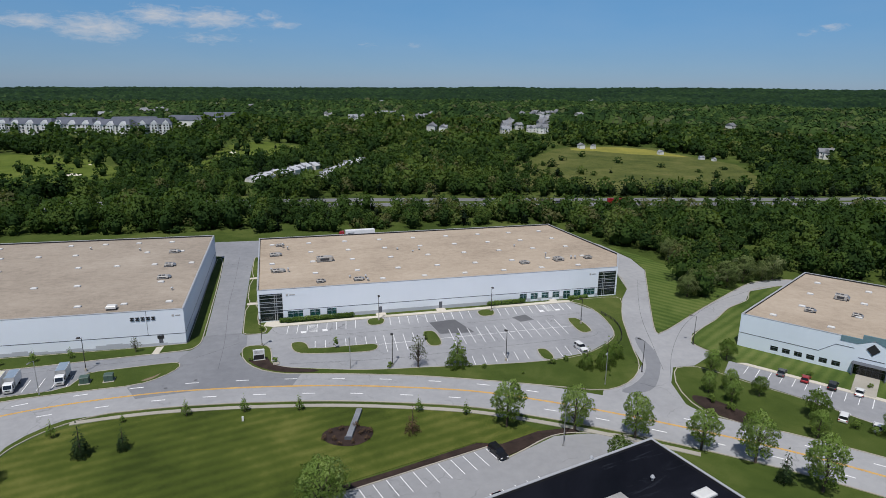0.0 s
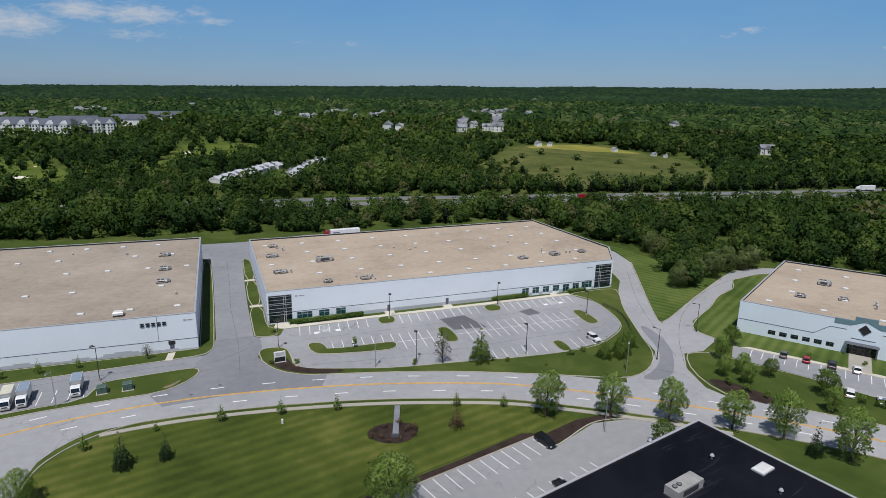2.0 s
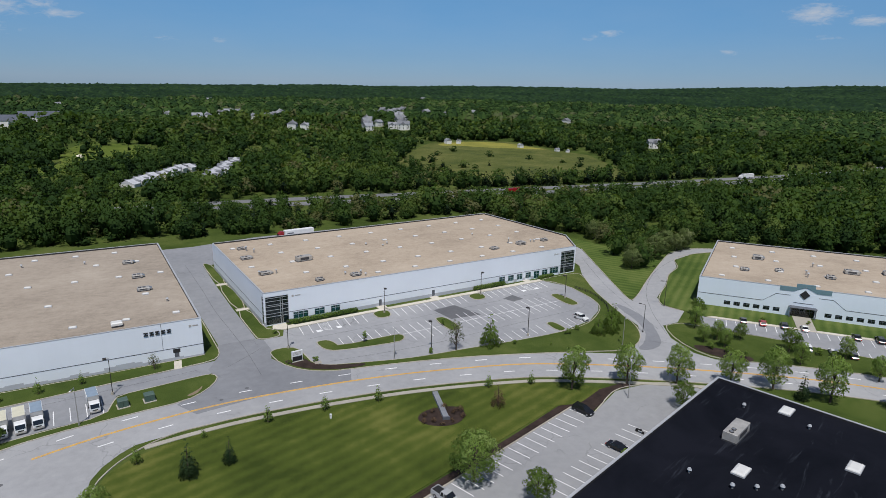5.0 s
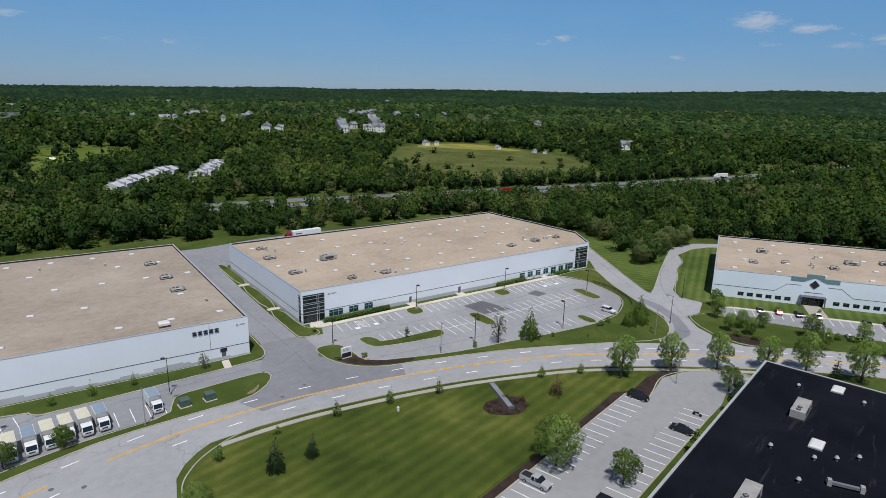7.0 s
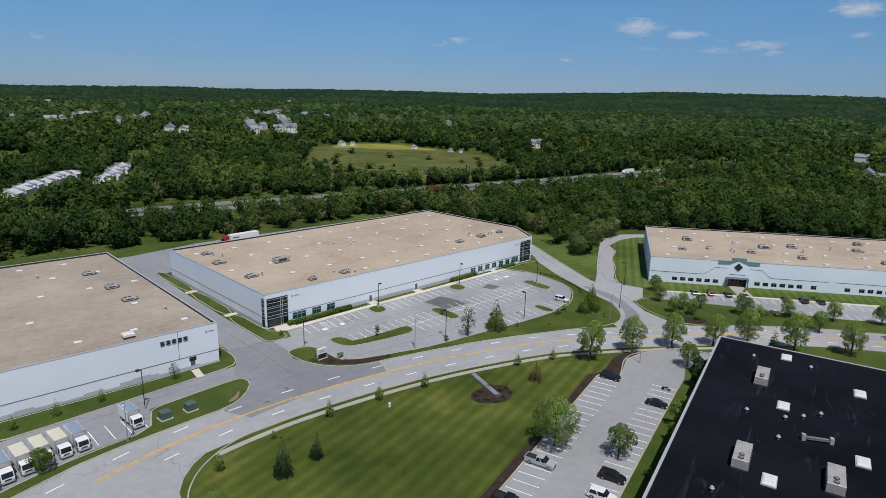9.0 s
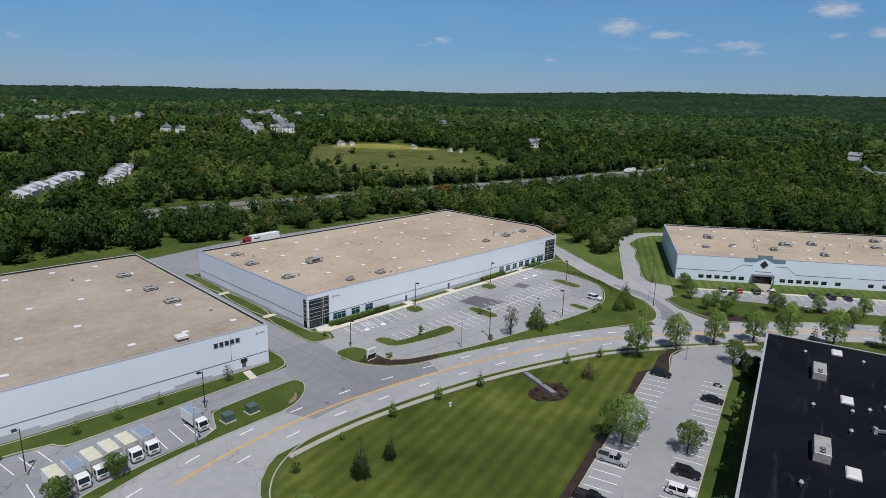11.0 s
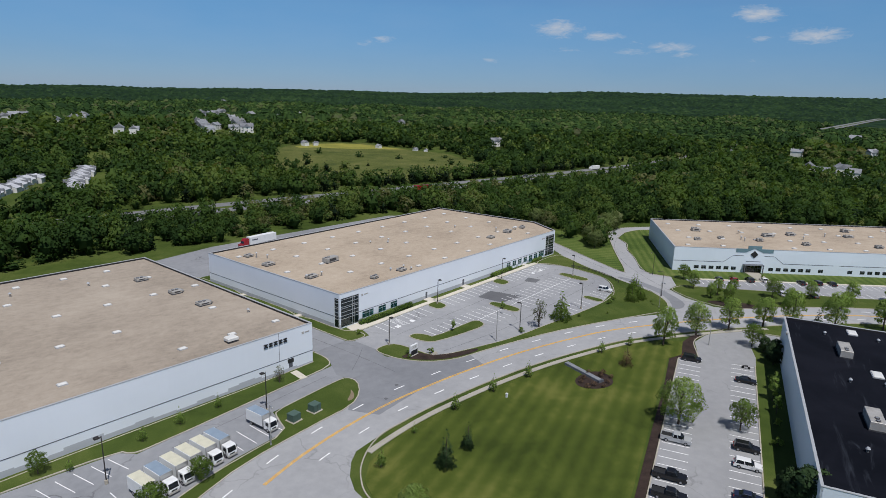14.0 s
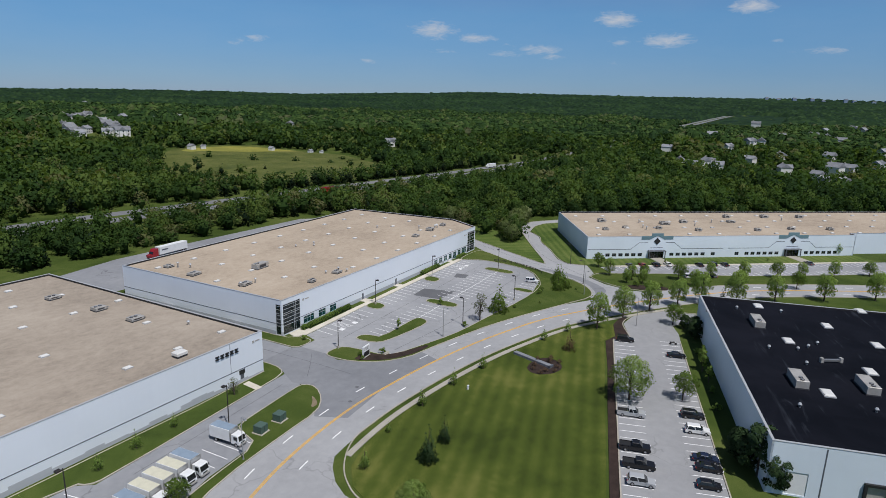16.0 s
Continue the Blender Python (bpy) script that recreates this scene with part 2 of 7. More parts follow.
M_MEADOW = grass("meadow", (0.045, 0.062, 0.016), (0.085, 0.100, 0.026), (0.15, 0.145, 0.05))
M_FAIRWAY = grass("fairway", (0.06, 0.090, 0.015), (0.095, 0.130, 0.022), (0.14, 0.165, 0.04))
M_MULCH = mottled("brown_mulch", (0.016, 0.010, 0.008), (0.050, 0.032, 0.025), 0.4, 5.0, 0.95, 0.04)
M_SAND = mottled("bunker_sand", (0.62, 0.57, 0.46), (0.78, 0.73, 0.62), 0.2, 3.0, 0.95)
M_WALL = wall_paint("white_painted_concrete", (0.66, 0.70, 0.75), (0.71, 0.75, 0.80))
M_WALL_BASE = wall_paint("grey_base_paint", (0.37, 0.39, 0.425), (0.43, 0.45, 0.485))
M_WALL_BLUE = wall_paint("pale_blue_painted_concrete", (0.58, 0.65, 0.71), (0.64, 0.71, 0.77))
M_TRIM = plain("dark_grey_trim", (0.10, 0.11, 0.13), 0.6)
M_COPING = plain("metal_coping", (0.50, 0.51, 0.52), 0.45, 0.3)
M_FLASH = plain("black_flashing", (0.02, 0.02, 0.022), 0.8)
M_FRAME = plain("aluminium_frame", (0.48, 0.50, 0.52), 0.4, 0.5)
M_GLASS = glass("tinted_glass", (0.055, 0.095, 0.11))
M_GREEN_GLASS = glass("green_glass", (0.10, 0.34, 0.36))
M_ROOF_B = gravel_roof("tan_gravel_roof", (0.245, 0.198, 0.152), (0.395, 0.325, 0.25), (0.485, 0.41, 0.325))
M_ROOF_A = gravel_roof("grey_tan_gravel_roof", (0.19, 0.162, 0.132), (0.325, 0.277, 0.225), (0.43, 0.375, 0.31))
M_ROOF_BLACK = black_roof("black_membrane_roof")
M_TEAL = plain("teal_paint", (0.13, 0.22, 0.25), 0.7)
M_SKYLIGHT = plain("white_acrylic_skylight", (0.66, 0.655, 0.63), 0.4, 0.0, 0.4)
M_UNIT = mottled("galvanised_unit", (0.33, 0.32, 0.30), (0.50, 0.48, 0.45), 0.5, 6.0, 0.55, 0.0, 0.3)
M_UNIT_DARK = plain("dark_grille", (0.05, 0.05, 0.055), 0.6)
M_STEEL = plain("galvanised_steel", (0.45, 0.45, 0.45), 0.4, 0.7)
M_BRONZE = plain("dark_bronze_pole", (0.045, 0.04, 0.038), 0.5, 0.4)
M_TYRE = plain("tyre_rubber", (0.018, 0.018, 0.018), 0.9)
M_RIM = plain("alloy_rim", (0.45, 0.45, 0.47), 0.35, 0.8)
M_CARGLASS = plain("car_glass", (0.012, 0.014, 0.017), 0.05, 0.0, 0.6)
M_LAMP_W = plain("headlight_lens", (0.75, 0.75, 0.78), 0.1, 0.0, 0.6)
M_LAMP_R = plain("tail_light_lens", (0.35, 0.015, 0.012), 0.15, 0.0, 0.6)
M_BLACK = plain("black_plastic", (0.02, 0.02, 0.021), 0.6)
M_CREAM = plain("cream_box_roof", (0.62, 0.60, 0.47), 0.6, 0.0, 0.3, 0.2)
M_BLUEGREY = plain("blue_grey_box_roof", (0.24, 0.31, 0.39), 0.6, 0.0, 0.3, 0.2)
M_BOXWHITE = plain("white_box_panel", (0.72, 0.73, 0.73), 0.45)
M_GREENBOX = plain("green_painted_steel", (0.07, 0.115, 0.095), 0.55)
M_BARK = mottled("bark", (0.045, 0.034, 0.026), (0.11, 0.085, 0.065), 1.5, 9.0, 0.95, 0.02)
M_SHINGLE = mottled("grey_shingles", (0.20, 0.21, 0.23), (0.32, 0.33, 0.35), 0.3, 2.0, 0.9, 0.0, 0.0, 0.2, 0.4)
M_SIDING = mottled("pale_siding", (0.62, 0.62, 0.60), (0.80, 0.80, 0.78), 0.2, 2.0, 0.8, 0.0, 0.0, 0.2, 0.2)
M_SLATE = mottled("apartment_roof", (0.075, 0.085, 0.11), (0.12, 0.13, 0.16), 0.1, 2.0, 0.9)
M_LEAF = foliage("leaves", (0.090, 0.155, 0.030), (0.160, 0.245, 0.052), (0.255, 0.335, 0.090), 0.11, 0.55)
M_LEAF_LIGHT = foliage("young_leaves", (0.150, 0.235, 0.052), (0.240, 0.345, 0.090), (0.360, 0.450, 0.160), 0.3, 0.55)
M_LEAF_PALE = foliage("pale_flowering_leaves", (0.085, 0.125, 0.035), (0.150, 0.195, 0.068), (0.270, 0.300, 0.150), 0.3, 0.4)
M_LEAF_DARK = foliage("needles", (0.016, 0.036, 0.013), (0.031, 0.058, 0.021), (0.058, 0.091, 0.034), 0.3, 0.12)
M_LEAF_DRY = foliage("dry_needles", (0.07, 0.040, 0.022), (0.12, 0.075, 0.045), (0.16, 0.11, 0.07), 0.3, 0.1)
M_LEAF_SPARSE = foliage("grey_green_leaves", (0.083, 0.102, 0.060), (0.128, 0.147, 0.087), (0.180, 0.203, 0.128), 0.3, 0.2)
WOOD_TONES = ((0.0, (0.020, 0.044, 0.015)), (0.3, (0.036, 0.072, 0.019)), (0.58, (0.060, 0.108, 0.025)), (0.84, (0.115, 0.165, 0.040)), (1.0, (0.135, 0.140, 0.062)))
M_WOODS = woodland("woodland_leaves", WOOD_TONES, 0.45, 0.06)
M_WOODS_DARK = woodland("woodland_needles", ((0.0, (0.007, 0.016, 0.008)), (0.5, (0.015, 0.029, 0.012)), (1.0, (0.032, 0.050, 0.018))), 0.12, 0.2)
# near tones dimmed: leaf shade these plain crowns cannot cast, put into the colour
M_WOODS_MID_DIMMED = woodland("mid_woodland_leaves", tuple((p, (col[0] * 0.62, col[1] * 0.68, col[2] * 0.74)) for p, col in WOOD_TONES), 0.15, 0.3)
# near tones dimmed and blued: crown shade and far haze put into the colour
M_CANOPY_DIMMED = woodland("far_canopy", tuple((p, (col[0] * 0.36, col[1] * 0.43, col[2] * 0.62)) for p, col in WOOD_TONES), 0.0, 0.22)


# ---- mesh tools ----
class Geo:
    """Collects vertices and faces of one mesh."""

    def __init__(self):
        self.v, self.f = [], []

    def add(self, vs, fs):
        k = len(self.v)
        self.v += [tuple(p) for p in vs]
        self.f += [tuple(i + k for i in f) for f in fs]
        return self

    def hexa(self, p):
        return self.add(p, ((3, 2, 1, 0), (4, 5, 6, 7), (0, 1, 5, 4), (1, 2, 6, 5), (2, 3, 7, 6), (3, 0, 4, 7)))

    def box(self, x0, y0, z0, x1, y1, z1, tx=0.0, ty=0.0):
        """A box; tx, ty: how far its top is drawn in at each side."""
        return self.hexa(((x0, y0, z0), (x1, y0, z0), (x1, y1, z0), (x0, y1, z0),
                          (x0 + tx, y0 + ty, z1), (x1 - tx, y0 + ty, z1), (x1 - tx, y1 - ty, z1), (x0 + tx, y1 - ty, z1)))

    def bevel_box(self, x0, y0, z0, x1, y1, z1, r):
        """A box with its upper edges rounded off."""
        self.box(x0, y0, z0, x1, y1, z1 - r)
        return self.box(x0, y0, z1 - r, x1, y1, z1, r, r)

    def prism(self, poly, z0, z1):
        n = len(poly)
        vs = [(x, y, z0) for x, y in poly] + [(x, y, z1) for x, y in poly]
        return self.add(vs, [tuple(range(n, 2 * n))] + [(i, (i + 1) % n, n + (i + 1) % n, n + i) for i in range(n)])

    def side(self, prof, y0, y1, inset=0.0):
        """A side outline (x, z) drawn out across y."""
        n = len(prof)
        vs = [(x, y0, z) for x, z in prof] + [(x, y1, z) for x, z in prof]
        return self.add(vs, [tuple(range(n)), tuple(range(2 * n - 1, n - 1, -1))] + [(i, n + i, n + (i + 1) % n, (i + 1) % n) for i in range(n)])

    def tube(self, a, b, ra, rb, n=8):
        a, b = Vector(a), Vector(b)
        q = (b - a).to_track_quat("Z", "Y")
        vs = []
        for p, r in ((a, ra), (b, rb)):
            for i in range(n):
                w = 2 * math.pi * i / n
                vs.append(p + q @ Vector((r * math.cos(w), r * math.sin(w), 0)))
        return self.add(vs, [tuple(range(n - 1, -1, -1)), tuple(range(n, 2 * n))] + [(i, (i + 1) % n, n + (i + 1) % n, n + i) for i in range(n)])


def mesh_of(name, geo, mat, smooth=False):
    me = bpy.data.meshes.new(name)
    me.from_pydata(geo.v, [], geo.f)
    me.materials.append(mat)
    if smooth:
        me.shade_smooth()
    me.update()
    return me


def part(name, geo, mat, parent=None, label="", smooth=False):
    ob = new(name, mesh_of(name, geo, mat, smooth))
    if parent is not None:
        ob.parent = parent
    if label:
        ob["label"] = label
    return ob


def thing(name, m, label, category, group=""):
    ob = new(name)
    ob.empty_display_size = 0.5
    ob.matrix_world = m
    return tagged(ob, label, category, group)


def setting(name, geo, mat, label="", category=""):
    return tagged(part(name, geo, mat), label, category, kind="structure")


def smoothed(pts, rounds=2, closed=True):
    """Rounds the corners of an outline off."""
    for _ in range(rounds):
        out = []
        n = len(pts)
        for i in range(n if closed else n - 1):
            (ax, ay), (bx, by) = pts[i], pts[(i + 1) % n]
            out += [(ax * 0.75 + bx * 0.25, ay * 0.75 + by * 0.25), (ax * 0.25 + bx * 0.75, ay * 0.25 + by * 0.75)]
        if not closed:
            out = [pts[0]] + out[1:-1] + [pts[-1]]
        pts = out
    return pts


def curve_through(pts, step=2.0):
    """Points at even steps along a smooth curve through pts, with the way to the left at each."""
    pts = [Vector(p) for p in pts]
    ends = [2 * pts[0] - pts[1]] + pts + [2 * pts[-1] - pts[-2]]
    fine = []
    for i in range(1, len(ends) - 2):
        p0, p1, p2, p3 = ends[i - 1:i + 3]
        for k in range(24):
            t = k / 24
            fine.append(0.5 * (2 * p1 + (p2 - p0) * t + (2 * p0 - 5 * p1 + 4 * p2 - p3) * t * t + (3 * p1 - p0 - 3 * p2 + p3) * t ** 3))
    fine.append(pts[-1])
    out, run, want = [], 0.0, 0.0
    for a, b in zip(fine, fine[1:]):
        d = (b - a).length
        while want <= run + d and d > 0:
            p = a + (b - a) * ((want - run) / d)
            w = (b - a).normalized()
            out.append((p.x, p.y, -w.y, w.x, want))
            want += step
        run += d
    return out


def ribbon(geo, line, a, b, z0, z1):
    """A raised strip between the offsets a and b (to the left) along a line of curve_through."""
    vs, fs = [], []
    for x, y, nx, ny, s in line:
        vs += [(x + nx * a, y + ny * a, z0), (x + nx * a, y + ny * a, z1), (x + nx * b, y + ny * b, z1), (x + nx * b, y + ny * b, z0)]
    for i in range(len(line) - 1):
        k = 4 * i
        fs += [(k + j, k + j + 1, k + j + 5, k + j + 4) for j in range(3)]
    fs += [(0, 3, 2, 1), (len(vs) - 4, len(vs) - 3, len(vs) - 2, len(vs) - 1)]
    return geo.add(vs, fs)


def offset_outline(poly, d):
    """The outline moved outwards by d (counterclockwise outlines)."""
    area = sum(a[0] * b[1] - b[0] * a[1] for a, b in zip(poly, poly[1:] + poly[:1]))
    sign = 1 if area > 0 else -1
    out, n = [], len(poly)
    for i in range(n):
        p, a, b = Vector(poly[i]), Vector(poly[i - 1]), Vector(poly[(i + 1) % n])
        u, w = (p - a).normalized(), (b - p).normalized()
        n1, n2 = Vector((u.y, -u.x)) * sign, Vector((w.y, -w.x)) * sign
        m = (n1 + n2)
        m = m / max(0.5, m.length_squared / 2)
        out.append((p.x + m.x * d, p.y + m.y * d))
    return out


def ring(geo, poly, d0, d1, z0, z1):
    """A band round an outline between two offsets."""
    a, b, n = offset_outline(poly, d0), offset_outline(poly, d1), len(poly)
    vs = [(x, y, z) for z in (z0, z1) for o in (a, b) for x, y in o]
    fs = []
    for i in range(n):
        j = (i + 1) % n
        fs += [(2 * n + i, 2 * n + j, 3 * n + j, 3 * n + i), (i, j, 2 * n + j, 2 * n + i), (n + i, 3 * n + i, 3 * n + j, n + j)]
    return geo.add(vs, fs)


# ---- the ground and what is paved ----
MIDDLE = Vector((-40, -150))


def land_height(x, y):
    """The land: level round the buildings, a low shelf beyond the highway, then long hills out to the horizon."""
    r = np.hypot(x - MIDDLE.x, y - MIDDLE.y)
    az = np.degrees(np.arctan2(x - MIDDLE.x, y - MIDDLE.y))
    up = np.clip((r - np.interp(az, (20, 50), (430, 560))) / 420, 0, 1)
    shelf = np.interp(az, (-60, -20, 5, 30, 60, 100), (6, 10, 14, 17, 12, 9)) * up * up * (3 - 2 * up)
    far = np.clip((r - 900) / 4000, 0, 1)
    hills = 5.0 * np.sin(x / 410 + 1.3) * np.cos(y / 530) + 3.0 * np.sin((x + y) / 230)
    rise = np.interp(az, (-60, -20, 15, 50, 65, 97, 150), (-16, -14, 11, 42, 80, 93, 60))
    return shelf * (1 - far) + rise * far ** 1.7 + hills * np.clip((r - 900) / 1500, 0, 1)


def build_ground():
    radii = [0, 150, 300, 400] + [430 + 35 * k for k in range(13)] + [900] + [900 * 1.09 ** k for k in range(1, 20)] + [4950]
    n = 120
    g = Geo()
    for r in radii[1:]:
        for i in range(n):
            x, y = MIDDLE.x + r * math.cos(2 * math.pi * i / n), MIDDLE.y + r * math.sin(2 * math.pi * i / n)
            g.v.append((x, y, float(land_height(x, y))))
    g.v.append((MIDDLE.x, MIDDLE.y, 0.0))
    last = len(g.v) - 1
    for i in range(n):
        g.f.append((i, (i + 1) % n, last))
        for k in range(len(radii) - 2):
            g.f.append((k * n + i, (k + 1) * n + i, (k + 1) * n + (i + 1) % n, k * n + (i + 1) % n))
    setting("ground", g, M_GRASS, "green grassland with darker and paler patches", "ground")


build_ground()

CENTRE = [(-330, -196), (-240, -146), (-150, -92), (-110, -66), (-82, -52), (-67, -46.6), (-54.5, -43.2), (-45, -41.2), (-33.5, -40.0), (-21, -39.8), (-8, -41.0), (5, -43), (20, -46.2), (35, -50.7),
          (50, -56.3), (62, -63), (77, -73), (95, -87), (110, -100.5), (124, -117), (140, -143), (170, -195), (210, -265)]
ROAD = curve_through(CENTRE, 2.0)
HALF = 7.4


def at_x(line, x):
    """The place along the line nearest to x."""
    return min(range(len(line)), key=lambda i: abs(line[i][0] - x))


def stretch(line, x0, x1):
    return line[at_x(line, x0):at_x(line, x1) + 1]


road = setting("road", ribbon(Geo(), ROAD, -HALF, HALF, -0.1, 0.02), M_ROAD, "curving four-lane road of pale aged asphalt", "road")


def paint(name, parent, geo, mat):
    return part(name, geo, mat, parent)


def stripe(name, parent, p, q, w, mat, z=0.055):
    """A painted line from p to q."""
    a, b = Vector(p), Vector(q)
    side = (b - a).normalized().orthogonal() * (w / 2)
    return paint(name, parent, Geo().prism([tuple(a - side), tuple(b - side), tuple(b + side), tuple(a + side)][::-1], z - 0.02, z), mat)


def road_marks():
    for x0, x1 in ((-148, -66), (-55.5, 205)):
        piece = stretch(ROAD, x0, x1)
        for a, b in ((0.07, 0.27), (-0.27, -0.07)):
            paint("yellow_line", road, ribbon(Geo(), piece, a, b, 0.02, 0.065), M_YELLOW_LINE)
    fine = curve_through(CENTRE, 0.5)
    for side in (3.75, -3.75):
        start = 6.0 if side > 0 else 0.0
        s = start
        while s < fine[-1][4] - 5:
            i = int(s / 0.5)
            x = fine[i][0]
            if not (-66 < x < -57 and side < 0):
                paint("lane_dash", road, ribbon(Geo(), fine[i:i + 7], side - 0.13, side + 0.13, 0.02, 0.065), M_WHITE_LINE)
            s += 11.6
    for x, off in ((-66.5, -1.5), (-62, -5.0), (-14, 5.2), (-20, 2.0)):
        k = at_x(ROAD, x)
        px, py = ROAD[k][0] + ROAD[k][2] * off, ROAD[k][1] + ROAD[k][3] * off
        part("manhole_cover", Geo().prism([(px + 0.45 * math.cos(i * 0.524), py + 0.45 * math.sin(i * 0.524)) for i in range(12)], 0.02, 0.06), M_PATCH, road)


road_marks()

# side street, drives and lots
side_street = setting("side_street", Geo().prism(smoothed([(-36, -46.0), (-44, -51), (-48.3, -58), (-49, -75), (-49, -100), (-49, -420), (-68, -420), (-68, -64), (-72, -56), (-84, -50), (-60, -41), (-45, -41)], 1), -0.1, 0.026),
                      M_ROAD, "pale asphalt side street joining the road", "road")
junction = setting("junction", Geo().prism([(-29.5, -35.3), (-26.5, -41.6), (-12, -40.6), (8.6, -43.3), (11, -37.3), (2, -33.5), (-2.5, -28), (-4.6, -22), (-3.0, -17), (-3.0, -9.5), (-5, -7), (-14.8, -7), (-16, -14), (-20, -21), (-19.0, -27)], -0.1, 0.04),
                   M_MID, "darker asphalt where the drive meets the road", "road")
drive_between = setting("drive_between", Geo().prism([(-14.6, -8), (-4.6, -8), (-4.6, 20), (-4.2, 45), (-3.2, 78), (-3, 84), (-20, 84), (-15.2, 76), (-14.6, 45)], -0.1, 0.03), M_DRIVE, "grey asphalt drive between two warehouses", "road")
rear_apron = setting("rear_apron", Geo().prism([(-160, 80), (-20, 80), (-16, 79), (-3, 72), (128, 72), (134, 66), (140, 80), (128, 104), (60, 107), (26, 108), (-2, 103), (-160, 112)], -0.1, 0.02), M_DRIVE, "grey asphalt loading apron behind the warehouses", "road")
front_drive = setting("front_drive", Geo().prism([(-15, -13), (-17.5, -16.5), (-26, -16.9), (-66, -18.7), (-68, -16), (-88, -13.5), (-100, -13), (-100, -36.5), (-84, -38.5), (-68, -36), (-55, -33.2), (-43, -32.4), (-40.5, -24.4), (-32, -23.8), (-19.5, -23.2), (-17.5, -20)], -0.1, 0.035), M_DRIVE, "grey asphalt parking strip with marked stalls", "parking lot")
lot = setting("parking_lot", Geo().prism([(-4.6, -9), (2.5, -9.2), (4, -5), (30, -4.6), (60, -4.8), (101, -5.0), (105.2, -14), (103.8, -25.6), (101.2, -33), (97, -37.3), (88, -42.6), (73, -45.2), (54, -43.2), (43, -41.3), (33.6, -40.3), (24.8, -38.6), (10.6, -34.2), (4.4, -31), (3.6, -27), (3.6, -20), (-1, -17.0), (-4.6, -18)], -0.1, 0.03), M_LOT, "grey asphalt parking lot with white stall lines", "parking lot")
patch = setting("asphalt_patch", Geo().prism([(50.2, -11.8), (58.5, -11.0), (61.5, -22.2), (51.2, -21.0)], 0.0, 0.038), M_PATCH, "dark rectangle of new asphalt", "road")
patch_two = setting("asphalt_patch", Geo().prism([(76.5, -13.5), (81.5, -12.2), (82.5, -17.0), (77.8, -17.6)], 0.0, 0.038), M_PATCH, "dark rectangle of new asphalt", "road")
service_road = setting("service_road", Geo().prism([(91.5, -59.6), (98.2, -52.6), (101.2, -43.2), (105.8, -32.5), (110.8, -21.1), (119.8, -6), (127, 3), (133, 20), (134, 45), (131, 68), (126, 78), (128, 104), (140, 92), (149, 62), (150, 38), (146.5, 22.5), (133, -0.7), (123.5, -17), (115.5, -31.2), (113.8, -36.4),
                                                   (122.3, -31.6), (143, -19), (172.5, -2.6), (182, -0.2), (194, -1.2), (212, -14), (330, -176), (330, -192), (205, -18), (194, -8.6), (184, -6.6), (169, -9.2), (161, -16.8), (149.5, -22), (138.1, -30), (124.1, -38), (119.2, -44), (121, -51.5), (111, -56.8), (104.8, -56.4), (99, -64), (96, -74), (99, -84), (88, -80), (76, -71), (80.6, -63.6)], -0.1, 0.03), M_ROAD,
                       "pale asphalt service road that forks round the buildings", "road")
service_patch = setting("asphalt_patch", Geo().prism(smoothed([(84, -64.6), (90, -62.4), (96.6, -57), (101.2, -49), (103.6, -41), (106, -36), (107.4, -37), (106.6, -45), (103.2, -53.5), (98, -60.5), (93, -66), (87, -67)], 1), 0.0, 0.045), M_MID, "darker strip of newer asphalt at the bend", "road")
U, N = Vector((0.597, -0.802)), Vector((-0.802, -0.597))
C0 = Vector((131.2, -48.3))


def c_place(u, n):
    p = C0 + U * u + N * n
    return (p.x, p.y)


c_lot = setting("parking_lot", Geo().prism([c_place(1, 12.5), c_place(190, 12.0), c_place(190, 30), c_place(62, 29), c_place(34, 25.5), c_place(22, 23.0), c_place(10, 22), c_place(2, 21)], -0.1, 0.04), M_LOT, "pale asphalt parking lot before a long office building", "parking lot")
A1, P1 = Vector((0.9703, 0.2419)), Vector((0.2419, -0.9703))
L0 = Vector((46.4, -79.2))


def n_place(s, q):
    """Along and across the lot beside the black-roofed building."""
    p = L0 + A1 * s + P1 * q
    return (p.x, p.y)


near_lot = setting("parking_lot", Geo().prism([n_place(0, 0), n_place(0.5, 5.2), n_place(4.5, 4.6), n_place(14, 3.2), n_place(21, 5.8), n_place(26.5, 9.8), n_place(30, 16), n_place(30, 90), n_place(21.5, 90), n_place(21.5, 24), n_place(17, 17.5),
                                               n_place(10, 18.5), n_place(0, 18.3), n_place(-60, 18.0), n_place(-98, 18), n_place(-98, 0)], -0.1, 0.03), M_NEARLOT, "pale asphalt parking lot with white stall lines", "parking lot")


def kerb_line(pts, closed=False, w=0.25):
    if closed:
        return setting("kerb", ring(Geo(), pts, 0.0, w, -0.05, 0.17), M_KERB, "pale concrete kerb", "kerb")
    line = curve_through(pts, 0.8)
    return setting("kerb", ribbon(Geo(), line, -w / 2, w / 2, -0.05, 0.17), M_KERB, "pale concrete kerb", "kerb")


def island(name, pts, mat=None, rounds=2, label="kerbed traffic island of mown grass"):
    out = smoothed(pts, rounds)
    area = sum(a[0] * b[1] - b[0] * a[1] for a, b in zip(out, out[1:] + out[:1]))
    if area < 0:
        out = out[::-1]
    kerb_line(out, True)
    return setting(name, Geo().prism(out, -0.05, 0.15), mat or M_GRASS, label, "grass")


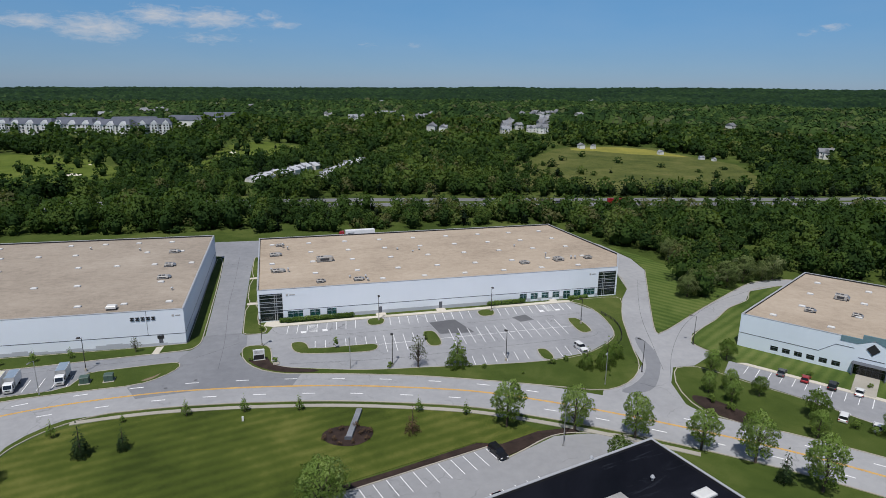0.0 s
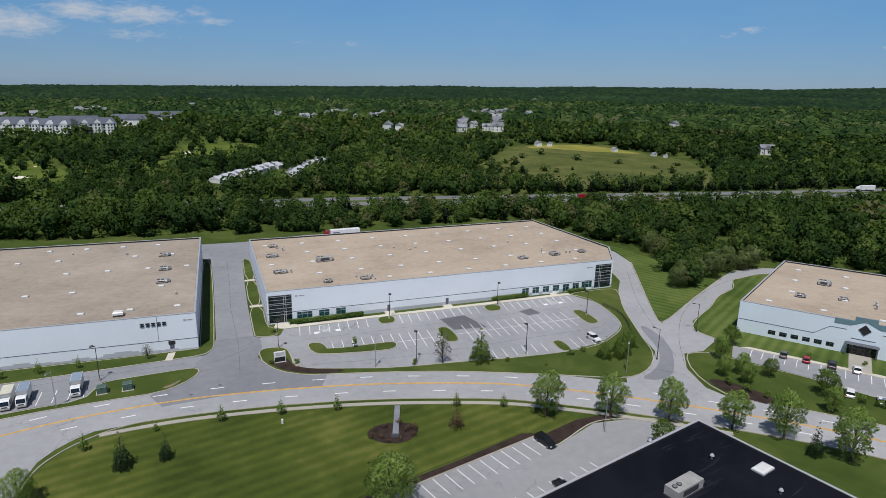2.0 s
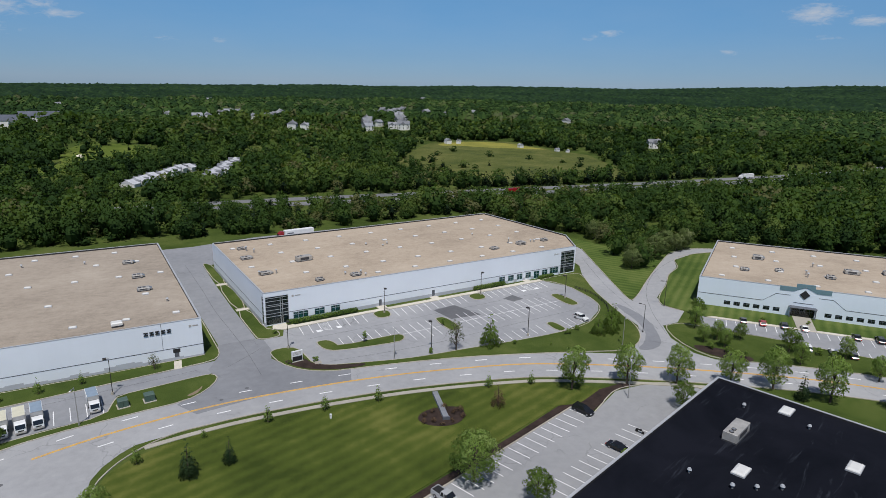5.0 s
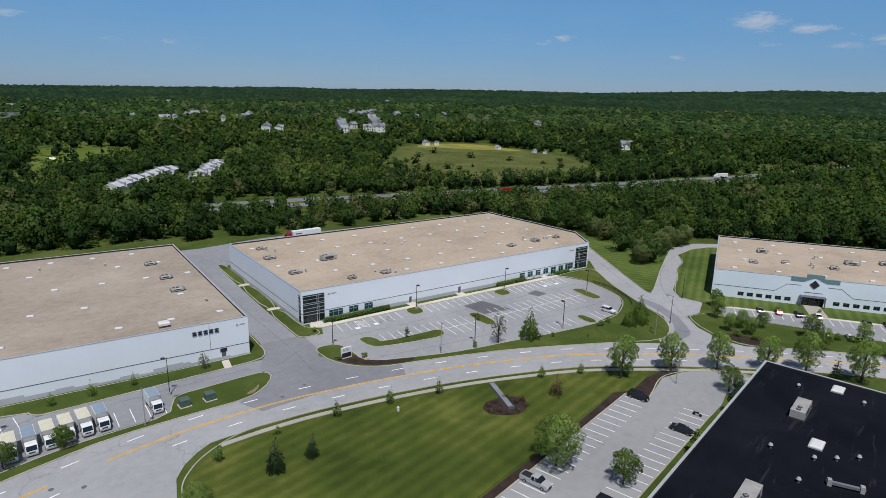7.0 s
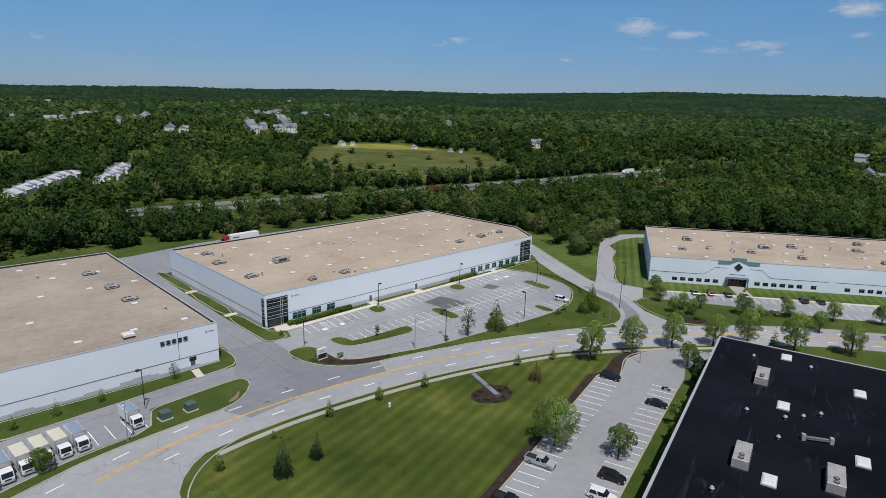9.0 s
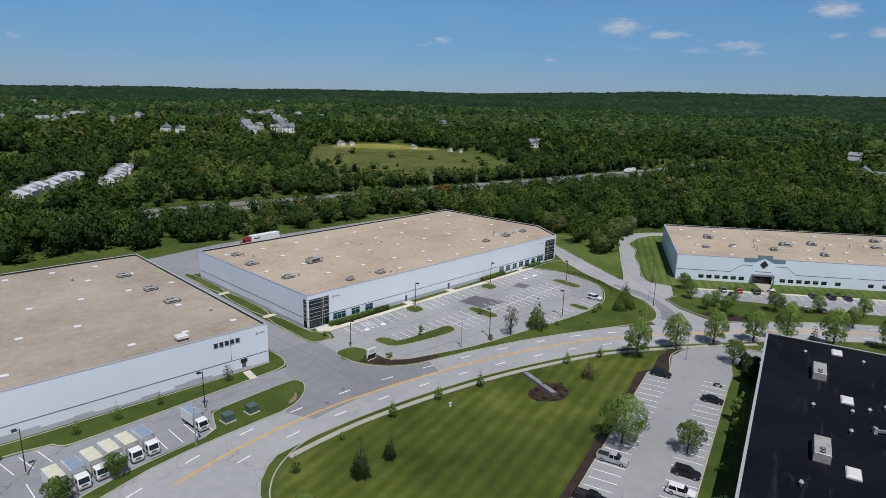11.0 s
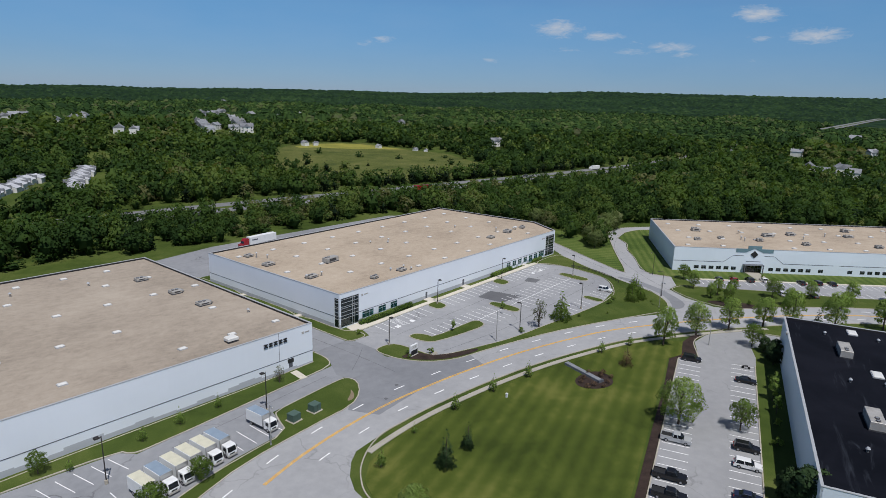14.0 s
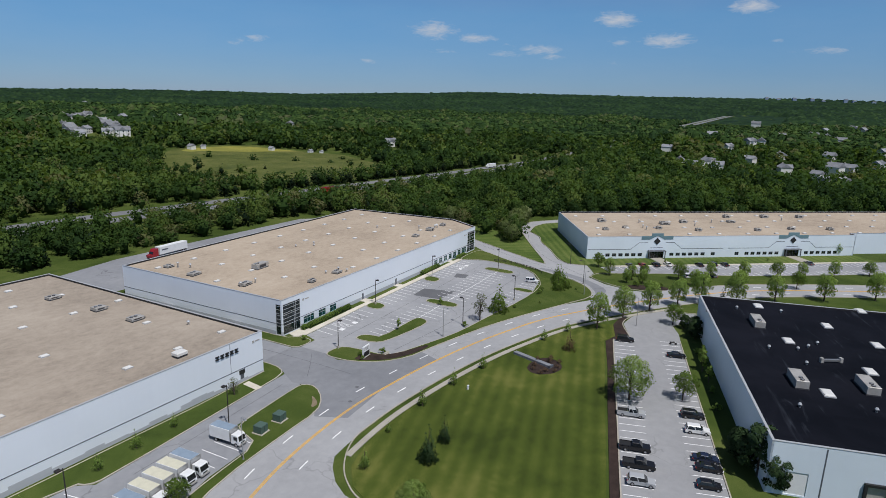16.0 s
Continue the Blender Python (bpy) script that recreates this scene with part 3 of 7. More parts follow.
# the strip between the lot and the road, with the kerbed tip at the entrance
island("grass_strip", [(-4.0, -19.5), (-3.0, -17.4), (0.5, -17.4), (3.0, -18.8), (3.6, -24), (3.6, -30), (6, -32.8), (16, -36.2), (24.8, -39.0), (33.6, -40.6), (43, -41.6), (54, -43.5), (73, -45.5), (84, -44.8), (90, -42.4), (97.5, -37.8), (101.4, -33.4), (104, -25.6), (105.4, -14),
                       (103.5, -7), (101, -5.2), (103, -3.4), (118, -3.4), (119.4, -6.4), (110.4, -21.2), (105.4, -32.6), (100.8, -43.2), (97.6, -52), (93, -58.2), (87, -62.4), (80.5, -63.6), (70, -58.6), (54.6, -51.6), (39.4, -45.4), (24, -40.8), (12.5, -37.9), (6, -36.4), (0, -32.2), (-3.4, -26.0)], None, 1,
       "grass strip along the parking lot and road")
setting("planting_bed", Geo().prism(smoothed([(-2.6, -26), (-1.5, -25.2), (3.0, -26.0), (3.4, -30.2), (8, -33.8), (16, -36.6), (14, -37.9), (6.5, -36.0), (0.6, -31.9)], 2), 0.1, 0.18), M_MULCH, "brown mulch bed round the entrance sign", "planting bed")
island("grass_island", [(-75, -38.6), (-64, -35.2), (-55, -33.9), (-43.2, -33.0), (-41.2, -27), (-40, -24.8), (-32, -24.2), (-22, -23.6), (-19.4, -24.0), (-19.0, -27), (-22.5, -31.5), (-27.5, -34.4), (-38, -34.6), (-55, -35.6), (-66, -38.6), (-75, -41.5)], None, 1)
setting("dry_patch", Geo().prism(smoothed([(-27.5, -32.6), (-24.2, -30.6), (-22.8, -28.9), (-23.4, -30.6), (-25.2, -32.8)], 2), 0.1, 0.165), mottled("dry_soil", (0.16, 0.12, 0.075), (0.26, 0.21, 0.14), 0.5, 4.0), "bare dry soil patch in the grass", "soil")
island("grass_strip", [(-98, -9.5), (-19.2, -12.4), (-18.4, -9.5), (-18.2, 74), (-15.6, 76), (-15.0, 45), (-15.2, -9), (-15.8, -13.5), (-18, -16.1), (-27, -16.6), (-64, -18.4), (-66.6, -17.8), (-67.6, -15.4), (-86, -13.2), (-98, -12.8)], None, 1, "grass strip along the white warehouse")
setting("entrance_walk", Geo().prism([(-26.6, -12.2), (-24.8, -12.3), (-25.4, -17.0), (-27.2, -16.9)], 0.05, 0.18), M_WALK, "pale concrete walk to a door", "walk")
island("grass_strip", [(-4.2, 16), (-4.2, -5), (-4.0, -8.2), (-1, -9.0), (1.6, -8.6), (2.2, -6.2), (1.6, -3.6), (-0.6, -1.4), (-0.4, 16)], None, 1, "grass strip along the warehouse side wall")
island("grass_strip", [(-4.0, 18.5), (-0.4, 18.5), (-0.4, 44), (-3.6, 44)], None, 1, "grass strip along the warehouse side wall")
island("grass_strip", [(-3.4, 46.5), (-0.4, 46.5), (-0.4, 70), (-2.0, 74.5), (-3.2, 73)], None, 1, "grass strip along the warehouse side wall")
for yy in (17.2, 45.2):
    setting("entrance_walk", Geo().prism([(-4.1, yy - 0.8), (0, yy - 0.8), (0, yy + 0.8), (-4.1, yy + 0.8)], 0.0, 0.16), M_WALK, "pale concrete walk across the grass", "walk")
island("grass_island", [(9.0, -18.4), (10.2, -17.6), (12.2, -18.0), (13.3, -20.3), (13.4, -23.4), (29.6, -23.6), (32.0, -24.2), (32.2, -26.0), (30.6, -28.2), (26, -28.2), (12, -25.9), (9.4, -23.4)], None, 1)
for pts in ([(32.3, -4.6), (31.9, -9.2), (33.4, -10.2), (36.6, -9.6), (37.4, -4.6)], [(67.6, -5.2), (67.2, -10.0), (69, -10.8), (72, -10.2), (73.0, -5.2)], [(46.6, -19), (48.2, -18.1), (50.2, -19), (50.2, -28), (48, -29.3), (46.0, -28.2)],
            [(92.8, -19), (94.4, -18.3), (96.4, -19.4), (96.2, -29), (94, -30.2), (91.8, -29.2)], [(74.3, -38.4), (75.6, -37.6), (77.2, -38.4), (77.0, -44.5), (73.8, -44.5)]):
    island("grass_island", pts, None, 2)
C_ISLE = [(104.6, -57.2), (108, -57.2), (112, -58.4), c_place(10, 23.2), c_place(22, 23.6), c_place(34, 26.2), c_place(62, 29.8), c_place(190, 30.6), (262, -335)]
edge = [(x + nx * (HALF + 0.2), y + ny * (HALF + 0.2)) for x, y, nx, ny, s in ROAD if x > 101.5][::6]
island("grass_strip", C_ISLE[:-1] + edge[::-1] + [(100.5, -82), (97.5, -76), (99.2, -66)], None, 1, "grass strip with trees between lot and road")
setting("planting_bed", Geo().prism(smoothed([(98.2, -74), (100, -70), (104, -74), (108, -84), (104, -86), (100, -80.5)], 2), 0.1, 0.18), M_MULCH, "brown mulch bed under shrubs", "planting bed")
setting("pavement", Geo().prism([c_place(5, 11.2), c_place(124, 11.2), c_place(124, 12.7), c_place(3, 12.7)], -0.05, 0.17), M_WALK, "pale concrete walk along the office lot", "pavement")
lawn_c = setting("lawn", Geo().prism([(121.4, -50.5), (120.0, -44.2), (124.6, -38.4), (138.5, -30.2), (150, -22.3), (161.5, -17), (169.5, -9.6), (184, -7.2), (194, -9.2), (204, -18.5), (184, -18), c_place(0, 0), c_place(128, 0), c_place(128, 11.8), c_place(1, 12.2)], -0.1, 0.10),
                 grass("striped_side_lawn", (0.045, 0.078, 0.016), (0.078, 0.115, 0.026), (0.14, 0.165, 0.05), 0.1, -30.0, 3.0), "mown striped grass round the office building", "grass")
kerb_line([(120.8, -51.2), (119.6, -45.0), (122, -40.6), (130, -34.9), (138.3, -30.2), (149.7, -22.2), (161.2, -17), (169, -9.4), (176, -7), (184, -6.8), (194, -8.8), (203, -16.5)])
kerb_line([(127, 2.8), (133, 20), (134, 45)][::-1] + [])
kerb_line([(146.7, 22.5), (133.2, -0.7), (123.7, -17), (115.7, -31.2), (114.0, -35.6), (116.4, -34.9), (122.3, -31.7), (143, -19.2), (172.5, -2.8), (182, -0.4), (194, -1.4), (211, -14)])
wedge = setting("lawn", Geo().prism([(114.6, -35.4), (122.6, -31.2), (143, -18.6), (172.5, -2.2), (185, 1.5), (178, 8), (160, 20), (156, 44), (150.5, 60), (150.4, 38), (146.9, 22.5), (133.4, -0.7), (123.9, -17), (115.9, -31.2)], -0.1, 0.1), grass("wedge_lawn", (0.045, 0.078, 0.016), (0.08, 0.118, 0.026), (0.14, 0.165, 0.05), 0.1, 58.0, 3.0), "mown striped grass wedge in the road's fork", "grass")

# the walk along the front of the middle building, with stoops
setting("pavement", Geo().prism([(2.2, -0.3), (8, -0.3), (8, -2.9), (31, -2.8), (66, -2.9), (97, -2.9), (101, -3.2), (101, -4.9), (60, -4.7), (30, -4.5), (4.2, -4.8), (1.4, -3.0)], -0.05, 0.19), M_WALK, "pale concrete walk before the building", "pavement")
for x0, x1 in ((35.5, 38.6), (55, 58), (94.5, 97)):
    setting("entrance_walk", Geo().prism([(x0, -0.1), (x1, -0.1), (x1, -3.0), (x0, -3.0)], 0.0, 0.2), M_WALK, "pale concrete stoop at a door", "walk")

# lawn before the road
south = [(x - nx * 10.3, y - ny * 10.3) for x, y, nx, ny, s in stretch(ROAD, -32, 60)][::3]
lawn = setting("lawn", Geo().prism([n_place(-97, -2.4), n_place(-40, -2.4), n_place(-1.5, -2.4), n_place(4, 2.0), n_place(13, 0.6)] + south[::-1] + [(-40, -52.4), (-44.6, -56), (-47.6, -62), (-48.4, -76), (-48.6, -100)], -0.1, 0.1), M_LAWN, "wide mown lawn with faint mowing stripes", "grass")
kerb_line([(-48.6, -130), (-48.7, -100), (-48.4, -75), (-47.4, -61), (-44.2, -54.6), (-39.0, -50.2)] + [(x - nx * (HALF + 0.1), y - ny * (HALF + 0.1)) for x, y, nx, ny, s in stretch(ROAD, -33, 200)][::4])
setting("sidewalk", ribbon(Geo(), stretch(ROAD, -39, 92), -10.2, -8.9, -0.1, 0.15), M_SIDEWALK, "narrow concrete sidewalk along the road", "sidewalk")
kerb_line([n_place(s, 0) for s in (-97, -60, -30, 0)])
kerb_line([n_place(0.2, 0), n_place(0.6, 5.0)])
kerb_line([n_place(0.6, 5.2), n_place(5, 4.4), n_place(14, 3.0), n_place(21.2, 5.6), n_place(26.7, 9.6), n_place(30.2, 16), n_place(30.2, 60)])
kerb_line([n_place(s, 18.2) for s in (-97, -60, -30, -10, 4)])
setting("planting_bed", Geo().prism([n_place(-97, -0.2), n_place(-97, -1.8), n_place(-40, -1.9), n_place(-20, -1.7), n_place(-1.8, -2.1), n_place(2.6, 0.6), n_place(12, 0.2), n_place(20, 2.6), n_place(19.6, 4.8), n_place(13.8, 2.8), n_place(5, 4.1), n_place(0.6, 4.6), n_place(0.2, -0.2)], 0.0, 0.14), M_MULCH, "strip of dark brown mulch along the lot", "planting bed")
setting("planting_bed", Geo().prism(smoothed([(13.2, -67.5), (15.5, -64.8), (20, -64.6), (24.6, -66.6), (24.0, -70.6), (20, -73), (15.4, -71.4)], 2), 0.05, 0.14), M_MULCH, "oval brown mulch bed in the lawn", "planting bed")


# stall lines
def stalls():
    for x in [8.6 - 2.9 * 0 + 2.85 * k for k in range(8)] + [39.2 + 2.84 * k for k in range(10)]:
        stripe("stall_line", lot, (x, -4.9), (x - 0.7, -11.0), 0.16, M_WHITE_LINE)
    for k in range(10):
        x = 74.6 + 2.7 * k
        stripe("stall_line", lot, (x, -5.1), (x - 0.9, -11.4), 0.16, M_WHITE_LINE)
    for x0 in (14.3, 89.6):
        for k in range(6):
            stripe("hatch_line", lot, (x0 + 0.1, -5.6 - k * 0.95), (x0 + 2.5, -6.6 - k * 0.95), 0.14, M_WHITE_LINE)
    for x in (12.7, 18.9, 88.0, 93.6):
        lot_mark = Geo().prism([(x - 0.75, -11.2), (x + 0.75, -11.2), (x + 0.75, -9.8), (x - 0.75, -9.8)], 0.03, 0.045)
        part("accessible_symbol", lot_mark, M_WHITE_LINE, lot, "worn pale square symbol")
    for k in range(7):
        x = 15.6 + 2.83 * k
        stripe("stall_line", lot, (x, -18.0), (x - 0.4, -23.3), 0.16, M_WHITE_LINE)
    for k in range(4):
        stripe("stall_line", lot, (35.0 + 2.85 * k, -18.4), (34.2 + 2.85 * k, -29.6), 0.16, M_WHITE_LINE)
    stripe("stall_line", lot, (32.6, -24.3), (46.2, -24.3), 0.16, M_WHITE_LINE)
    for k in range(13):
        stripe("stall_line", lot, (54.6 + 2.85 * k, -18.3), (53.8 + 2.85 * k, -29.6), 0.16, M_WHITE_LINE)
    stripe("stall_line", lot, (50.6, -24.3), (92.0, -24.3), 0.16, M_WHITE_LINE)
    for k in range(6):
        stripe("stall_line", lot, (55.8 + 3.0 * k, -37.6), (55.1 + 3.0 * k, -42.9), 0.16, M_WHITE_LINE)
    for k in range(4):
        stripe("stall_line", lot, (80.3 + 2.8 * k, -37.6), (79.6 + 2.8 * k, -43.6), 0.16, M_WHITE_LINE)
    for k in range(16):
        stripe("stall_line", near_lot, n_place(-1.2 - 2.72 * k, 0.4), n_place(-1.0 - 2.72 * k, 5.6), 0.16, M_WHITE_LINE)
        stripe("stall_line", near_lot, n_place(-44.8 - 2.72 * k, 0.4), n_place(-44.6 - 2.72 * k, 5.6), 0.16, M_WHITE_LINE)
    for k in range(31):
        stripe("stall_line", near_lot, n_place(2.6 - 2.72 * k, 12.6), n_place(2.8 - 2.72 * k, 17.9), 0.16, M_WHITE_LINE)
    for k in range(11):
        stripe("stall_line", front_drive, (-43.6 - 3.05 * k, -25.2 - 0.12 * k), (-43.5 - 3.05 * k, -31.4 - 0.22 * k), 0.16, M_WHITE_LINE)
    for k in range(8):
        stripe("stall_line", front_drive, (-70.1 - 2.9 * k, -16.6), (-69.1 - 2.9 * k, -22.2), 0.16, M_WHITE_LINE)
    for k in range(44):
        stripe("stall_line", c_lot, c_place(6 + 2.75 * k, 12.9), c_place(6 + 2.75 * k, 18.2), 0.16, M_WHITE_LINE, 0.06)
        if k > 12:
            stripe("stall_line", c_lot, c_place(6 + 2.75 * k, 24.0), c_place(6 + 2.75 * k, 29.0), 0.16, M_WHITE_LINE, 0.06)


stalls()


# tar seams in the asphalt
def seams():
    for owner, pts, z in ((drive_between, [(-9.4, 4), (-9.8, 20), (-9.3, 44), (-9.2, 76)], 0.03), (junction, [(-9.4, -30), (-9.0, -14), (-9.4, 4)], 0.045), (junction, [(-16, -22), (-10, -18), (-4, -13.5)], 0.045), (front_drive, [(-22, -19.8), (-40, -20.6), (-62, -21.6)], 0.035),
                          (service_road, [(137, 12), (126, -6), (116, -24), (108, -42), (101, -58)], 0.03), (service_road, [(176, -6.4), (150, -16), (128, -30), (112, -46), (100, -62)], 0.03), (lot, [(8, -14.6), (40, -14.8), (75, -14.6), (100, -15)], 0.03), (lot, [(8, -31), (34, -34), (60, -33.6), (92, -33.2)], 0.03)):
        part("tar_seam", ribbon(Geo(), curve_through(pts, 1.5), -0.05, 0.05, z - 0.01, z + 0.008), M_PATCH, owner)


seams()


# ---- buildings ----
def walled(geo, length, height, openings, t=0.35):
    """A wall along x from 0 to length, outer face at y = 0, with openings (x0, z0, x1, z1) that go through."""
    xs = sorted({0.0, length} | {v for o in openings for v in (o[0], o[2])})
    zs = sorted({0.0, height} | {v for o in openings for v in (o[1], o[3])})
    nx, nz = len(xs), len(zs)

    def solid(i, k):
        if not (0 <= i < nx - 1 and 0 <= k < nz - 1):
            return False
        x, z = (xs[i] + xs[i + 1]) / 2, (zs[k] + zs[k + 1]) / 2
        return not any(o[0] < x < o[2] and o[1] < z < o[3] for o in openings)

    vs = [(x, y, z) for y in (0.0, t) for z in zs for x in xs]
    at = lambda i, k, b: b * nx * nz + k * nx + i
    fs = []
    for i in range(nx - 1):
        for k in range(nz - 1):
            if not solid(i, k):
                continue
            fs += [(at(i, k, 0), at(i + 1, k, 0), at(i + 1, k + 1, 0), at(i, k + 1, 0)), (at(i, k + 1, 1), at(i + 1, k + 1, 1), at(i + 1, k, 1), at(i, k, 1))]
            for di, dk, a, b in ((-1, 0, (i, k), (i, k + 1)), (1, 0, (i + 1, k + 1), (i + 1, k)), (0, -1, (i + 1, k), (i, k)), (0, 1, (i, k + 1), (i + 1, k + 1))):
                if not solid(i + di, k + dk):
                    fs.append((at(*a, 0), at(*b, 0), at(*b, 1), at(*a, 1)))
    return geo.add(vs, fs)


def turned(geo, p, q):
    """The geometry of a wall laid from p to q."""
    a = math.atan2(q[1] - p[1], q[0] - p[0])
    c, s = math.cos(a), math.sin(a)
    geo.v = [(p[0] + x * c - y * s, p[1] + x * s + y * c, z) for x, y, z in geo.v]
    return geo


def shell(root, outline, height, openings, wall_mat, roof_mat, roof_drop=0.55, base_mat=None, base_h=0.0, line_z=0.0, roof_label=""):
    """Walls round an outline (counterclockwise), roof, coping and flashing. openings: for each side a list."""
    n = len(outline)
    for i in range(n):
        p, q = outline[i], outline[(i + 1) % n]
        length = math.dist(p, q)
        holes = openings.get(i, [])
        part("wall", turned(walled(Geo(), length, height - 0.02, holes), p, q), wall_mat, root)
        if base_h:
            x = 0.02
            for x0, z0, x1, z1 in sorted(holes) + [(length - 0.02, 0, length, 0)]:
                if z0 < base_h and x0 > x:
                    part("base_band", turned(Geo().box(x, -0.012, 0.0, x0, 0.0, base_h), p, q), base_mat, root, "grey painted band")
                    x = x1
        if line_z:
            x = 0.02
            for x0, z0, x1, z1 in sorted(holes) + [(length - 0.02, 0, length, 99)]:
                if z0 < line_z < z1 and x0 > x:
                    part("reveal_line", turned(Geo().box(x, -0.03, line_z, x0, 0.0, line_z + 0.16), p, q), M_TRIM, root, "thin dark line")
                    x = x1
    part("roof", Geo().prism(offset_outline(outline, -0.3), height - roof_drop - 0.4, height - roof_drop), roof_mat, root, roof_label)
    part("coping", ring(Geo(), outline, -0.42, 0.06, height - 0.03, height + 0.05), M_COPING, root)
    part("flashing", ring(Geo(), outline, -0.46, -0.36, height - roof_drop - 0.05, height - 0.03), M_FLASH, root)


def pane_grid(root, p, q, x0, z0, x1, z1, cols, rows, mat, mull=0.14, frame_mat=None):
    """A glazed opening with its frame; the panes are parts of the frame."""
    holes = [(a + mull / 2 - x0, c + mull / 2 - z0, b - mull / 2 - x0, d - mull / 2 - z0) for a, b in zip(cols, cols[1:]) for c, d in zip(rows, rows[1:])]
    f = walled(Geo(), x1 - x0, z1 - z0, holes, 0.12)
    f.v = [(x + x0, y + 0.04, z + z0) for x, y, z in f.v]
    frame_ob = part("window", turned(f, p, q), frame_mat or M_FRAME, root)
    for a, b in zip(cols, cols[1:]):
        for c, d in zip(rows, rows[1:]):
            pane = part("pane", turned(Geo().box(a + mull / 2, 0.09, c + mull / 2, b - mull / 2, 0.11, d - mull / 2), p, q), mat, frame_ob)
            pane.visible_shadow = False
    return frame_ob


def skylights(root, places, z, sx=1.6, sy=1.0, mat=None):
    curb = mesh_of("curb", Geo().box(-sx / 2 - 0.1, -sy / 2 - 0.1, 0, sx / 2 + 0.1, sy / 2 + 0.1, 0.25), M_COPING)
    dome = mesh_of("dome", Geo().box(-sx / 2, -sy / 2, 0.25, sx / 2, sy / 2, 0.38, 0.05, 0.05).box(-sx / 2 + 0.05, -sy / 2 + 0.05, 0.38, sx / 2 - 0.05, sy / 2 - 0.05, 0.5, 0.35, 0.3), mat or M_SKYLIGHT)
    for x, y in places:
        s = new("skylight", curb)
        s.parent, s.location = root, (x, y, z)
        d = new("dome", dome)
        d.parent = s


# the middle warehouse: its front lies along x, its far corner is cut
B_OUT = [(0, 0), (119.8, -1.6), (129.0, 14.0), (124.0, 65.6), (-0.6, 65.4)]
B_H = 10.25
B_LEN = math.dist(B_OUT[0], B_OUT[1])
b_root = thing("warehouse", pose(0, 0, 0), "white tilt-up warehouse with glazed corners and tan gravel roof", "warehouse")
B_WIN = [(8.6, 0.9, 13.2, 3.0), (15.2, 0.9, 18.4, 3.0), (20.4, 0.9, 23.4, 3.0)] + [(84.0 + 3.95 * k, 0.7 if k != 4 else 0.05, 86.6 + 3.95 * k, 2.9) for k in range(6)] + [(107.4, 0.7, 111.6, 3.1)]
B_DOORS = [(56.2, 0.1, 57.3, 2.4), (36.6, 0.1, 37.6, 2.3)]
shell(b_root, B_OUT, B_H, {0: B_WIN + B_DOORS + [(0.45, 0.2, 7.3, 8.9), (112.6, 0.2, B_LEN - 0.5, 8.9)], 4: [(63.2, 0.2, 64.95, 8.9)], 1: [(0.4, 0.2, 2.8, 8.9)]}, M_WALL, M_ROOF_B, 0.5, M_WALL_BASE, 1.15, 3.25, "tan gravel roof with darker stains")
P, Q = B_OUT[0], B_OUT[1]
rows = [0.25, 2.7, 3.6, 4.7, 5.8, 6.3, 7.4, 8.4, 8.85]
pane_grid(b_root, P, Q, 0.45, 0.2, 7.3, 8.9, [0.5, 4.9, 5.5, 7.25], rows, M_GLASS, 0.13)
pane_grid(b_root, P, Q, 112.6, 0.2, B_LEN - 0.5, 8.9, [112.65, 114.4, 115.0, B_LEN - 0.55], rows, M_GLASS, 0.13)
pane_grid(b_root, B_OUT[4], B_OUT[0], 63.2, 0.2, 64.95, 8.9, [63.25, 64.9], rows, M_GLASS, 0.12)
pane_grid(b_root, B_OUT[1], B_OUT[2], 0.4, 0.2, 2.8, 8.9, [0.45, 2.75], rows, M_GLASS, 0.12)
for x0, z0, x1, z1 in B_WIN:
    n = 3 if x1 - x0 > 4 else 2
    pane_grid(b_root, P, Q, x0, z0, x1, z1, [x0 + 0.04 + (x1 - x0 - 0.08) * k / n for k in range(n + 1)], [z0 + 0.04, (z0 + z1) / 2 + 0.3, z1 - 0.04], M_GREEN_GLASS, 0.1)
for x0, z0, x1, z1 in B_DOORS:
    part("door", turned(Geo().box(x0 + 0.02, 0.05, z0, x1 - 0.02, 0.13, z1), P, Q), M_TRIM, b_root, "dark metal door")
part("corner_logo", turned(Geo().box(8.3, -0.06, 7.9, 8.9, 0.0, 8.5).box(9.3, -0.05, 8.05, 11.0, 0.0, 8.35), P, Q), M_UNIT, b_root, "small grey emblem shapes")
part("corner_logo", turned(Geo().box(109.2, -0.06, 7.9, 109.8, 0.0, 8.5).box(110.1, -0.05, 8.05, 111.6, 0.0, 8.35), P, Q), M_UNIT, b_root, "small grey emblem shapes")
skylights(b_root, [(4.4 + 13.8 * k, y) for k in range(9) for y in (15.2, 29.0, 42.0, 55.0) if 4.4 + 13.8 * k < 122 - max(0, y - 20) * 0.05 and (k, y) not in ((0, 15.2), (0, 42.0))] + [(11.2 + 13.8 * k, 4.6) for k in range(2, 8)], B_H - 0.5)

